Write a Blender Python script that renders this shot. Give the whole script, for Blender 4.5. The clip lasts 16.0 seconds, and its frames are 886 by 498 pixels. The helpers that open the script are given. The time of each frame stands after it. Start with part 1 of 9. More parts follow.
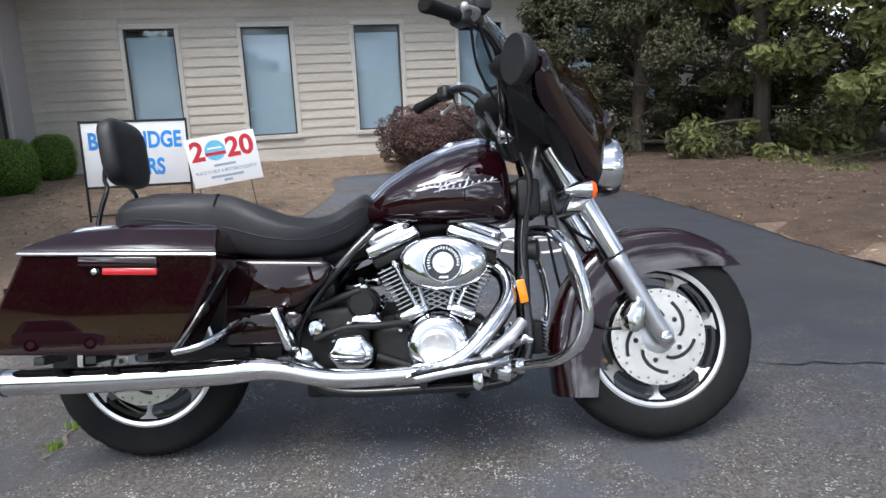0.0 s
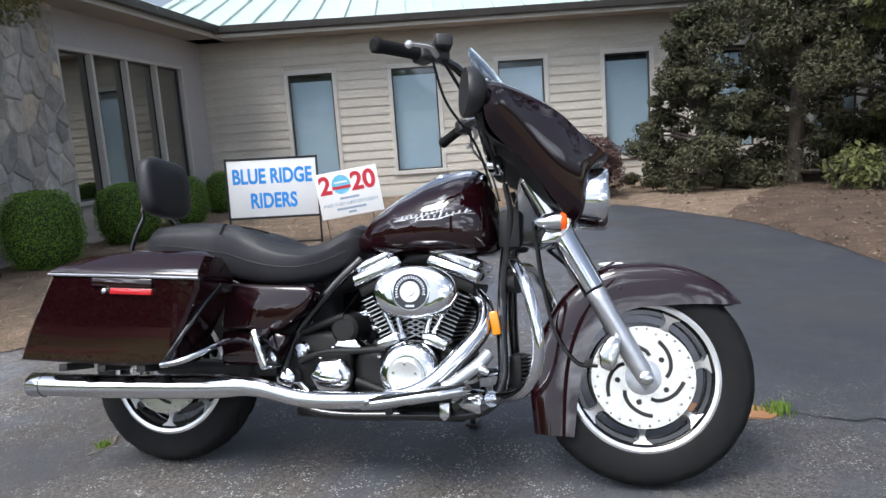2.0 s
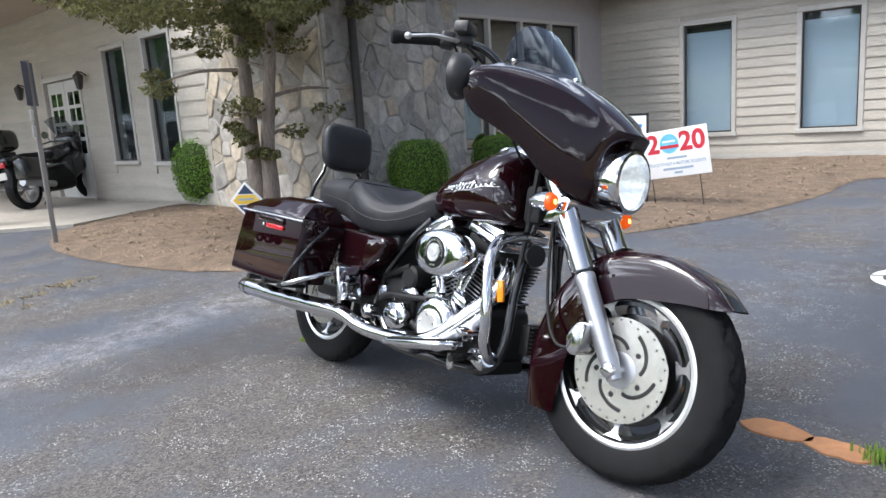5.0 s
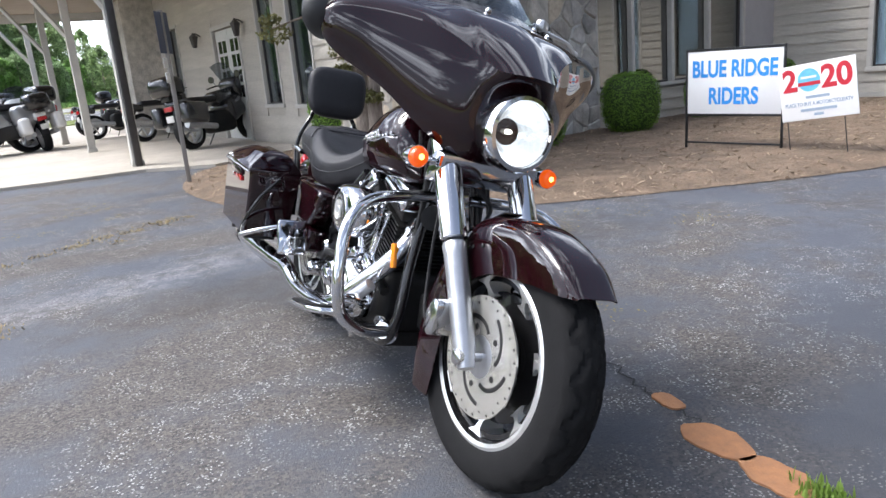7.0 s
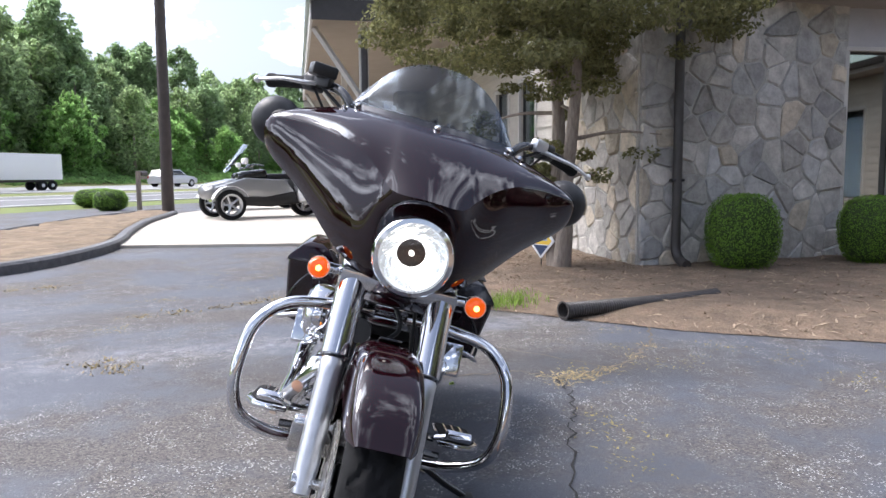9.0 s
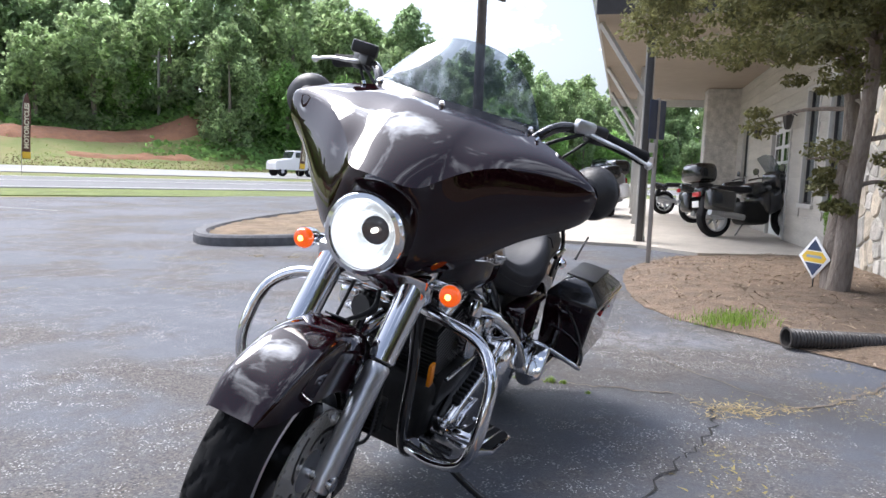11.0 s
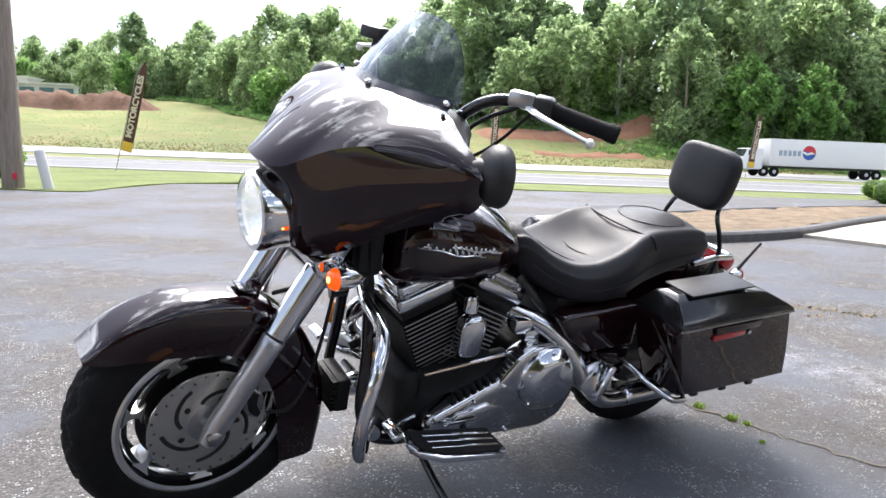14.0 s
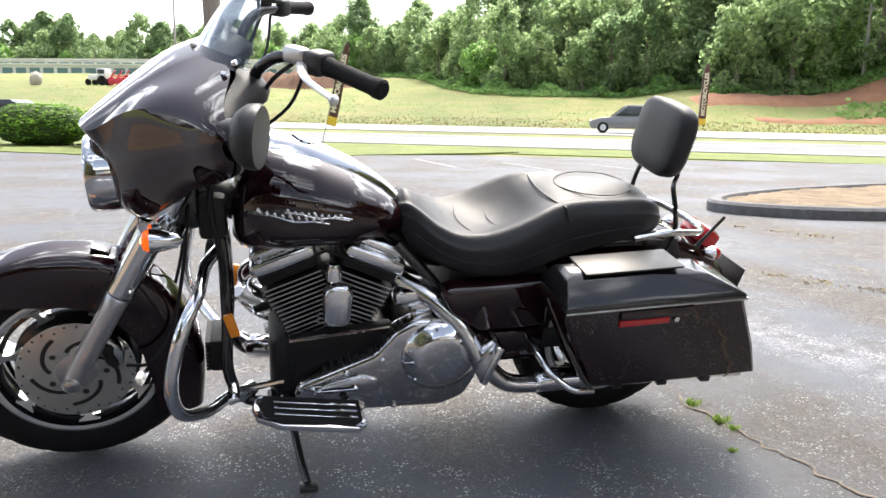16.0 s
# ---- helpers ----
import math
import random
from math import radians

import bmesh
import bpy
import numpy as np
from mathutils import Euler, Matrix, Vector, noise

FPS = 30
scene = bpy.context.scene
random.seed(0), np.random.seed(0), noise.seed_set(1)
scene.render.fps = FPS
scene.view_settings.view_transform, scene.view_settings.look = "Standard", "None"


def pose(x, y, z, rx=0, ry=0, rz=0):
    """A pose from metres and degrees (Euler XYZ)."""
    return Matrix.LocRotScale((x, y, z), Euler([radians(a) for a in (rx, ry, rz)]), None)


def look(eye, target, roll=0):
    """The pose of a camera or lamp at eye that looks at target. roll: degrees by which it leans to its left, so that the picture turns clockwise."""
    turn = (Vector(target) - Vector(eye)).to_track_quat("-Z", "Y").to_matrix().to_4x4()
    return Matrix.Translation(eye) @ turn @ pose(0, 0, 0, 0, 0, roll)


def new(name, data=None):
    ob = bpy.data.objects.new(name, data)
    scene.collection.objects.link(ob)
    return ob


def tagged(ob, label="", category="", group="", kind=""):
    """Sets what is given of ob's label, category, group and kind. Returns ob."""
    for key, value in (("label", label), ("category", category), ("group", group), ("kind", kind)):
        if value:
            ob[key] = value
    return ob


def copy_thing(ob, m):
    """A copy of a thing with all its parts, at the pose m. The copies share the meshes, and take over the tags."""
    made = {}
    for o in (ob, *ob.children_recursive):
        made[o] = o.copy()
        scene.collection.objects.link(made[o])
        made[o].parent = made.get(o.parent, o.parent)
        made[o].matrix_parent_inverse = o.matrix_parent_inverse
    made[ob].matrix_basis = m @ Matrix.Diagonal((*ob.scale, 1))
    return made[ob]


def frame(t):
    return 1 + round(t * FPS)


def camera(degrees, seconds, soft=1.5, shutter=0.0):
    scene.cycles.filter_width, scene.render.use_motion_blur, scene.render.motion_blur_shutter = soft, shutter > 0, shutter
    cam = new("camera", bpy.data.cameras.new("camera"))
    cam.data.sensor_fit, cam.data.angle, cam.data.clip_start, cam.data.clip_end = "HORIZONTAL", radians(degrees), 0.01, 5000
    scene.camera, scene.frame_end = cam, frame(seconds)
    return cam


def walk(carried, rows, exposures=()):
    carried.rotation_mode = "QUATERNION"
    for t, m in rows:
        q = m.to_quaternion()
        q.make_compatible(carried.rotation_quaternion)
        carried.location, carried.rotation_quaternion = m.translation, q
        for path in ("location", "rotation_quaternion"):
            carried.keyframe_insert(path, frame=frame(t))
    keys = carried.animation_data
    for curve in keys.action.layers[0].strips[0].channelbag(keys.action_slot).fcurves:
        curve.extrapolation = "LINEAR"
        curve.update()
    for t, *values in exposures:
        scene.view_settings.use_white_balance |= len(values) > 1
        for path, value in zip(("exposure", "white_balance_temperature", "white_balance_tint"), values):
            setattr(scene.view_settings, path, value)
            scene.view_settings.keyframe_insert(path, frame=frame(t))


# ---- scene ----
cam = camera(63.6, 16.0)
PATH = [
    (0, (1.044, -2.074, 1.087), (0.954, -0.123, 0.658), -2.6),
    (0.5, (1.125, -2.093, 1.08), (0.809, -0.163, 0.661), -4.8),
    (1, (1.261, -2.027, 1.042), (0.88, -0.103, 0.652), -6.0),
    (1.5, (1.435, -1.966, 1.054), (0.995, -0.049, 0.69), -3.9),
    (2, (1.631, -2.022, 1.054), (1.065, -0.129, 0.742), -4.1),
    (2.5, (1.885, -2.069, 1.07), (0.925, -0.348, 0.725), -5.5),
    (3, (2.048, -1.984, 1.033), (0.995, -0.322, 0.674), -5.7),
    (3.5, (2.206, -1.853, 1.031), (1.034, -0.274, 0.67), -3.0),
    (4, (2.411, -1.797, 1.02), (1.125, -0.303, 0.683), -2.8),
    (4.2, (2.511, -1.766, 1.053), (1.16, -0.334, 0.701), -3.3),
    (6.3, (3.016, -0.944, 1.013), (1.293, -0.005, 0.624), -4.2),
    (6.5, (3.035, -0.878, 0.992), (1.301, 0.02, 0.559), -5.1),
    (7, (3.028, -0.639, 0.992), (1.232, 0.097, 0.509), -5.2),
    (7.5, (3.075, -0.443, 0.991), (1.218, 0.148, 0.539), -5.7),
    (8, (3.19, -0.218, 1.021), (1.24, 0.061, 0.673), -6.6),
    (8.5, (3.182, 0.018, 1.003), (1.207, 0.179, 0.731), -3.8),
    (9, (3.129, 0.25, 1.011), (1.14, 0.304, 0.809), -0.5),
    (9.5, (3.148, 0.465, 1.023), (1.17, 0.225, 0.858), -0.7),
    (10, (3.132, 0.643, 1.004), (1.202, 0.152, 0.819), -0.1),
    (10.2, (3.081, 0.729, 0.989), (1.176, 0.155, 0.79), 0.4),
    (12.5, (2.538, 1.532, 0.959), (1.044, 0.213, 0.79), 3.2),
    (13, (2.385, 1.722, 0.984), (1.141, 0.167, 0.804), 2.6),
    (13.5, (2.211, 1.879, 0.991), (1.083, 0.242, 0.782), 2.3),
    (14, (1.942, 1.897, 0.973), (0.945, 0.183, 0.709), 2.2),
    (14.5, (1.739, 2.002, 0.958), (0.883, 0.218, 0.666), 1.2),
    (15, (1.524, 2.178, 1.001), (0.848, 0.324, 0.671), -0.3),
    (15.5, (1.28, 2.182, 0.972), (0.683, 0.304, 0.634), -0.8),
    (16, (1.044, 2.147, 0.974), (0.597, 0.231, 0.615), 1.1),
]
walk(cam, [(t, look(eye, target, roll)) for t, eye, target, roll in PATH], exposures=[(0.0, 0.8, 6500, 10), (2.0, 0.88, 6500, 10), (4.0, 1.1, 6500, 10), (7.0, 1.15, 6500, 12), (9.0, 1.25, 6450, 15), (12.5, 1.2, 6450, 13), (13.0, 1.4, 6600, 13), (14.0, 1.52, 6750, 13), (15.0, 1.68, 6950, 12), (16.0, 1.74, 7200, 11)])

# ---- sky, sun ----
SUN_AZ, SUN_EL = 205.0, 56.0   # compass-like angle of the sun from +y, clockwise, and its height
world = bpy.data.worlds.new("sky")
scene.world = world
world.use_nodes = True
wn = world.node_tree
sky = wn.nodes.new("ShaderNodeTexSky")
sky.sky_type = "NISHITA"
sky.sun_disc = False
sky.sun_elevation = radians(SUN_EL)
sky.sun_rotation = radians(SUN_AZ)
sky.air_density, sky.dust_density, sky.ozone_density = 1.0, 4.5, 1.0
# broken high cloud over the hazy sky
wc = wn.nodes.new("ShaderNodeTexCoord")
wm = wn.nodes.new("ShaderNodeMapping")
wm.inputs["Scale"].default_value = (1.0, 1.0, 2.4)
wn.links.new(wc.outputs["Generated"], wm.inputs[0])
wz = wn.nodes.new("ShaderNodeTexNoise")
wz.inputs["Scale"].default_value, wz.inputs["Detail"].default_value, wz.inputs["Roughness"].default_value = 2.6, 7, 0.6
wn.links.new(wm.outputs[0], wz.inputs["Vector"])
wr = wn.nodes.new("ShaderNodeMapRange")
wr.inputs["From Min"].default_value, wr.inputs["From Max"].default_value = 0.535, 0.70
wn.links.new(wz.outputs["Fac"], wr.inputs["Value"])
wb = wn.nodes.new("ShaderNodeRGBToBW")
wn.links.new(sky.outputs[0], wb.inputs[0])
wk = wn.nodes.new("ShaderNodeMath")
wk.operation = "MULTIPLY_ADD"
wk.inputs[1].default_value, wk.inputs[2].default_value = 4.6, 3.0
wn.links.new(wb.outputs[0], wk.inputs[0])
wt = wn.nodes.new("ShaderNodeMix")
wt.data_type, wt.blend_type = "RGBA", "MULTIPLY"
wt.inputs["Factor"].default_value = 1.0
wt.inputs["B"].default_value = (0.92, 1.0, 1.12, 1)
wn.links.new(wk.outputs[0], wt.inputs["A"])
wx = wn.nodes.new("ShaderNodeMix")
wx.data_type = "RGBA"
wn.links.new(wr.outputs[0], wx.inputs["Factor"])
wd = wn.nodes.new("ShaderNodeMix")
wd.data_type, wd.blend_type = "RGBA", "MULTIPLY"
wd.inputs["Factor"].default_value = 1.0
wd.inputs["B"].default_value = (0.66, 0.72, 0.82, 1)
wg = wn.nodes.new("ShaderNodeMix")
wg.data_type = "RGBA"
wg.inputs["Factor"].default_value = 0.55
wn.links.new(sky.outputs[0], wg.inputs["A"])
wn.links.new(wb.outputs[0], wg.inputs["B"])
wn.links.new(wg.outputs["Result"], wd.inputs["A"])
wn.links.new(wd.outputs["Result"], wx.inputs["A"])
wn.links.new(wt.outputs["Result"], wx.inputs["B"])
wn.links.new(wx.outputs["Result"], wn.nodes["Background"].inputs[0])
wn.nodes["Background"].inputs[1].default_value = 0.145
sun_data = bpy.data.lights.new("sun", "SUN")
sun_data.energy, sun_data.angle, sun_data.color = 1.45, radians(24), (1.0, 0.95, 0.87)
sun = new("sun", sun_data)
sun.matrix_world = look((0, 0, 0), (-math.sin(radians(SUN_AZ)) * math.cos(radians(SUN_EL)), -math.cos(radians(SUN_AZ)) * math.cos(radians(SUN_EL)), -math.sin(radians(SUN_EL))))
sun.location = (0, -20, 30)

# ---- materials ----
MATS = {}


def mat(name, color, rough=0.5, metal=0.0, vary=0.0, scale=20.0, bump=0.0, bump_scale=80.0, coat=0.0, coat_rough=0.05,
        color2=None, big=0.0, spec=0.5, stretch=None, rand=0.0, emit=None, emit_power=0.0, rough_vary=0.0):
    """A procedural material: base colour with grain and stains at two scales, relief, gloss, random tone per object."""
    m = bpy.data.materials.new(name)
    m.use_nodes = True
    MATS[name] = m
    nt = m.node_tree
    b = nt.nodes["Principled BSDF"]
    N, Lk = nt.nodes.new, nt.links.new
    b.inputs["Base Color"].default_value = (*color, 1)
    b.inputs["Roughness"].default_value = rough
    b.inputs["Metallic"].default_value = metal
    b.inputs["Specular IOR Level"].default_value = spec
    b.inputs["Coat Weight"].default_value = coat
    b.inputs["Coat Roughness"].default_value = coat_rough
    if emit:
        b.inputs["Emission Color"].default_value = (*emit, 1)
        b.inputs["Emission Strength"].default_value = emit_power
    tc = N("ShaderNodeTexCoord")
    vec = tc.outputs["Object"]
    if stretch:
        mp = N("ShaderNodeMapping")
        mp.inputs["Scale"].default_value = stretch
        Lk(vec, mp.inputs[0])
        vec = mp.outputs[0]
    col = None
    if vary or color2 or rough_vary:
        n1 = N("ShaderNodeTexNoise")
        n1.inputs["Scale"].default_value = scale
        n1.inputs["Detail"].default_value = 5
        n1.inputs["Roughness"].default_value = 0.65
        Lk(vec, n1.inputs["Vector"])
        ramp = N("ShaderNodeMapRange")
        ramp.inputs["From Min"].default_value, ramp.inputs["From Max"].default_value = 0.3, 0.7
        Lk(n1.outputs["Fac"], ramp.inputs["Value"])
        mix = N("ShaderNodeMix")
        mix.data_type = "RGBA"
        c2 = color2 or tuple(c * (1 + vary) for c in color)
        c1 = color if color2 else tuple(c * (1 - vary) for c in color)
        mix.inputs["A"].default_value, mix.inputs["B"].default_value = (*c1, 1), (*c2, 1)
        Lk(ramp.outputs[0], mix.inputs["Factor"])
        col = mix.outputs["Result"]
        if rough_vary:
            mr = N("ShaderNodeMapRange")
            mr.inputs["To Min"].default_value, mr.inputs["To Max"].default_value = max(0.02, rough - rough_vary), min(1, rough + rough_vary)
            Lk(n1.outputs["Fac"], mr.inputs["Value"])
            Lk(mr.outputs[0], b.inputs["Roughness"])
    if big:
        n2 = N("ShaderNodeTexNoise")
        n2.inputs["Scale"].default_value = scale * 0.12
        n2.inputs["Detail"].default_value = 3
        Lk(vec, n2.inputs["Vector"])
        mr = N("ShaderNodeMapRange")
        mr.inputs["From Min"].default_value, mr.inputs["From Max"].default_value = 0.3, 0.7
        mr.inputs["To Min"].default_value, mr.inputs["To Max"].default_value = 1 - big, 1 + big
        Lk(n2.outputs["Fac"], mr.inputs["Value"])
        mul = N("ShaderNodeMix")
        mul.data_type, mul.blend_type = "RGBA", "MULTIPLY"
        mul.inputs["Factor"].default_value = 1
        if col:
            Lk(col, mul.inputs["A"])
        else:
            mul.inputs["A"].default_value = (*color, 1)
        Lk(mr.outputs[0], mul.inputs["B"])
        col = mul.outputs["Result"]
    if rand:
        oi = N("ShaderNodeObjectInfo")
        ge = N("ShaderNodeNewGeometry")
        add = N("ShaderNodeMath")
        add.operation = "ADD"
        Lk(oi.outputs["Random"], add.inputs[0])
        Lk(ge.outputs["Random Per Island"], add.inputs[1])
        fr = N("ShaderNodeMath")
        fr.operation = "FRACT"
        Lk(add.outputs[0], fr.inputs[0])
        mr = N("ShaderNodeMapRange")
        mr.inputs["To Min"].default_value, mr.inputs["To Max"].default_value = 1 - rand, 1 + rand
        Lk(fr.outputs[0], mr.inputs["Value"])
        mul = N("ShaderNodeMix")
        mul.data_type, mul.blend_type = "RGBA", "MULTIPLY"
        mul.inputs["Factor"].default_value = 1
        if col:
            Lk(col, mul.inputs["A"])
        else:
            mul.inputs["A"].default_value = (*color, 1)
        Lk(mr.outputs[0], mul.inputs["B"])
        col = mul.outputs["Result"]
    if col:
        Lk(col, b.inputs["Base Color"])
    if bump:
        n3 = N("ShaderNodeTexNoise")
        n3.inputs["Scale"].default_value = bump_scale
        n3.inputs["Detail"].default_value = 4
        Lk(vec, n3.inputs["Vector"])
        bp = N("ShaderNodeBump")
        bp.inputs["Strength"].default_value = 1.0
        bp.inputs["Distance"].default_value = bump
        Lk(n3.outputs["Fac"], bp.inputs["Height"])
        Lk(bp.outputs[0], b.inputs["Normal"])
    return m


def glass_mat(name, color, rough=0.0, ior=1.45, clear=None):
    """Thin glass: clear=None is full refraction; otherwise a share of straight see-through with a mirror coat."""
    m = bpy.data.materials.new(name)
    m.use_nodes = True
    MATS[name] = m
    nt = m.node_tree
    b = nt.nodes["Principled BSDF"]
    b.inputs["Base Color"].default_value = (*color, 1)
    b.inputs["Roughness"].default_value = rough
    b.inputs["IOR"].default_value = ior
    if clear is None:
        b.inputs["Transmission Weight"].default_value = 1
    else:
        out = nt.nodes["Material Output"]
        tr, gl, mx, fr = nt.nodes.new("ShaderNodeBsdfTransparent"), nt.nodes.new("ShaderNodeBsdfGlossy"), nt.nodes.new("ShaderNodeMixShader"), nt.nodes.new("ShaderNodeLayerWeight")
        tr.inputs[0].default_value = (*clear, 1)
        gl.inputs["Roughness"].default_value = rough
        gl.inputs[0].default_value = (*color, 1)
        fr.inputs[0].default_value = 0.5
        pw, ma = nt.nodes.new("ShaderNodeMath"), nt.nodes.new("ShaderNodeMath")
        pw.operation, ma.operation = "POWER", "MULTIPLY_ADD"
        pw.inputs[1].default_value = 4.0
        ma.inputs[1].default_value, ma.inputs[2].default_value = 0.9, ((ior - 1) / (ior + 1)) ** 2
        nt.links.new(fr.outputs["Facing"], pw.inputs[0])
        nt.links.new(pw.outputs[0], ma.inputs[0])
        nt.links.new(ma.outputs[0], mx.inputs[0])
        nt.links.new(tr.outputs[0], mx.inputs[1])
        nt.links.new(gl.outputs[0], mx.inputs[2])
        nt.links.new(mx.outputs[0], out.inputs[0])
        nt.nodes.remove(b)
    return m


def asphalt_mat():
    """Worn parking-lot asphalt: dark binder, pale aggregate specks in worn patches, brown stains, tar seams."""
    m = mat("asphalt", (0.062, 0.066, 0.075), rough=0.86, spec=0.25)
    nt = m.node_tree
    N, Lk = nt.nodes.new, nt.links.new
    b = nt.nodes["Principled BSDF"]
    tc = N("ShaderNodeTexCoord").outputs["Object"]

    def noise_node(scale, detail=4, rough=0.6, lo=0.35, hi=0.65, src=None):
        n = N("ShaderNodeTexNoise")
        n.inputs["Scale"].default_value, n.inputs["Detail"].default_value, n.inputs["Roughness"].default_value = scale, detail, rough
        Lk(src or tc, n.inputs["Vector"])
        r = N("ShaderNodeMapRange")
        r.inputs["From Min"].default_value, r.inputs["From Max"].default_value = lo, hi
        Lk(n.outputs["Fac"], r.inputs["Value"])
        return n.outputs["Fac"], r.outputs[0]

    def mixc(fac, a, bcol, kind="MIX"):
        x = N("ShaderNodeMix")
        x.data_type, x.blend_type = "RGBA", kind
        if isinstance(fac, float):
            x.inputs["Factor"].default_value = fac
        else:
            Lk(fac, x.inputs["Factor"])
        for sock, v in (("A", a), ("B", bcol)):
            if isinstance(v, tuple):
                x.inputs[sock].default_value = (*v, 1)
            else:
                Lk(v, x.inputs[sock])
        return x.outputs["Result"]

    def times(a, c):
        x = N("ShaderNodeMath")
        x.operation = "MULTIPLY"
        for s, v in ((0, a), (1, c)):
            if isinstance(v, float):
                x.inputs[s].default_value = v
            else:
                Lk(v, x.inputs[s])
        return x.outputs[0]

    def band(a, c, width, warp, seed):
        """A stripe along the line from a to c with a ragged edge, for wear and painted shade."""
        dx, dy = c[0] - a[0], c[1] - a[1]
        L = math.hypot(dx, dy)
        sep = N("ShaderNodeSeparateXYZ")
        Lk(tc, sep.inputs[0])
        dist = N("ShaderNodeMath")
        dist.operation = "MULTIPLY_ADD"
        Lk(sep.outputs[0], dist.inputs[0])
        dist.inputs[1].default_value, dist.inputs[2].default_value = -dy / L, (dy * a[0] - dx * a[1]) / L
        d2 = N("ShaderNodeMath")
        d2.operation = "MULTIPLY_ADD"
        Lk(sep.outputs[1], d2.inputs[0])
        d2.inputs[1].default_value = dx / L
        Lk(dist.outputs[0], d2.inputs[2])
        mp = N("ShaderNodeMapping")
        mp.inputs["Location"].default_value = (seed, seed * 2, 0)
        Lk(tc, mp.inputs[0])
        n, _ = noise_node(1.1, 5, 0.65, src=mp.outputs[0])
        w = N("ShaderNodeMath")
        w.operation = "MULTIPLY_ADD"
        Lk(n, w.inputs[0])
        w.inputs[1].default_value = warp
        Lk(d2.outputs[0], w.inputs[2])
        w2 = N("ShaderNodeMath")
        w2.operation = "SUBTRACT"
        Lk(w.outputs[0], w2.inputs[0])
        w2.inputs[1].default_value = warp * 0.5
        ab = N("ShaderNodeMath")
        ab.operation = "ABSOLUTE"
        Lk(w2.outputs[0], ab.inputs[0])
        r = N("ShaderNodeMapRange")
        r.inputs["From Min"].default_value, r.inputs["From Max"].default_value = width, width * 0.35
        Lk(ab.outputs[0], r.inputs["Value"])
        far = N("ShaderNodeVectorMath")
        far.operation = "DISTANCE"
        far.inputs[1].default_value = ((a[0] + c[0]) / 2, (a[1] + c[1]) / 2, 0)
        Lk(tc, far.inputs[0])
        cutoff = N("ShaderNodeMapRange")
        cutoff.inputs["From Min"].default_value, cutoff.inputs["From Max"].default_value = L * 0.85, L * 0.4
        Lk(far.outputs["Value"], cutoff.inputs["Value"])
        return times(r.outputs[0], cutoff.outputs[0])

    _, big = noise_node(0.32, 5, 0.6, 0.36, 0.64)
    _, worn = noise_node(0.75, 6, 0.68, 0.44, 0.58)
    _, fine = noise_node(60, 3, 0.7, 0.3, 0.7)
    _, patchy = noise_node(8.0, 6, 0.75, 0.46, 0.56)
    st = N("ShaderNodeMapping")
    st.inputs["Rotation"].default_value[2] = radians(20)
    st.inputs["Scale"].default_value = (0.35, 1.6, 1)
    Lk(tc, st.inputs[0])
    _, streak = noise_node(0.9, 4, 0.6, 0.55, 0.72, st.outputs[0])
    col = mixc(big, (0.058, 0.066, 0.084), (0.090, 0.098, 0.117))
    col = mixc(times(fine, 0.35), col, (0.13, 0.135, 0.145))
    # worn places: brown bare aggregate of many tones
    vg = N("ShaderNodeTexVoronoi")
    vg.inputs["Scale"].default_value = 130
    Lk(tc, vg.inputs["Vector"])
    sepc = N("ShaderNodeSeparateColor")
    Lk(vg.outputs["Color"], sepc.inputs[0])
    grit = mixc(sepc.outputs[1], (0.045, 0.042, 0.04), (0.17, 0.15, 0.13))
    bare = band((0.49, -1.8), (0.52, 0.0), 0.26, 0.4, 3.0)
    bare2 = band((-2.05, -2.2), (-2.12, 0.0), 0.42, 0.7, 5.0)
    mx = N("ShaderNodeMath")
    mx.operation = "MAXIMUM"
    Lk(bare, mx.inputs[0])
    Lk(worn, mx.inputs[1])
    mx2 = N("ShaderNodeMath")
    mx2.operation = "MAXIMUM"
    Lk(mx.outputs[0], mx2.inputs[0])
    Lk(bare2, mx2.inputs[1])
    worn_all = mx2.outputs[0]
    col = mixc(times(worn_all, 0.85), col, grit)
    # pale dusty stripes
    col = mixc(times(streak, 0.18), col, (0.19, 0.185, 0.185))
    pale = band((-0.85, -1.6), (-1.75, 0.9), 0.32, 0.45, 9.0)
    _, mott = noise_node(9.0, 6, 0.75, 0.40, 0.60)
    col = mixc(times(times(pale, mott), times(sepc.outputs[2], 0.8)), col, (0.31, 0.31, 0.325))
    # pale chips
    warp_n = N("ShaderNodeTexNoise")
    warp_n.inputs["Scale"].default_value, warp_n.inputs["Detail"].default_value = 160, 2
    Lk(tc, warp_n.inputs["Vector"])
    warp_m = N("ShaderNodeVectorMath")
    warp_m.operation = "MULTIPLY_ADD"
    warp_m.inputs[1].default_value = (0.008, 0.008, 0)
    Lk(warp_n.outputs["Color"], warp_m.inputs[0])
    Lk(tc, warp_m.inputs[2])
    vo = N("ShaderNodeTexVoronoi")
    vo.inputs["Scale"].default_value = 105
    Lk(warp_m.outputs[0], vo.inputs["Vector"])
    sp = N("ShaderNodeMapRange")
    sp.inputs["From Min"].default_value, sp.inputs["From Max"].default_value = 0.40, 0.30
    Lk(vo.outputs["Distance"], sp.inputs["Value"])
    pick = N("ShaderNodeSeparateColor")
    Lk(vo.outputs["Color"], pick.inputs[0])
    cut = N("ShaderNodeMath")
    cut.operation = "GREATER_THAN"
    cut.inputs[1].default_value = 0.46
    Lk(pick.outputs[0], cut.inputs[0])
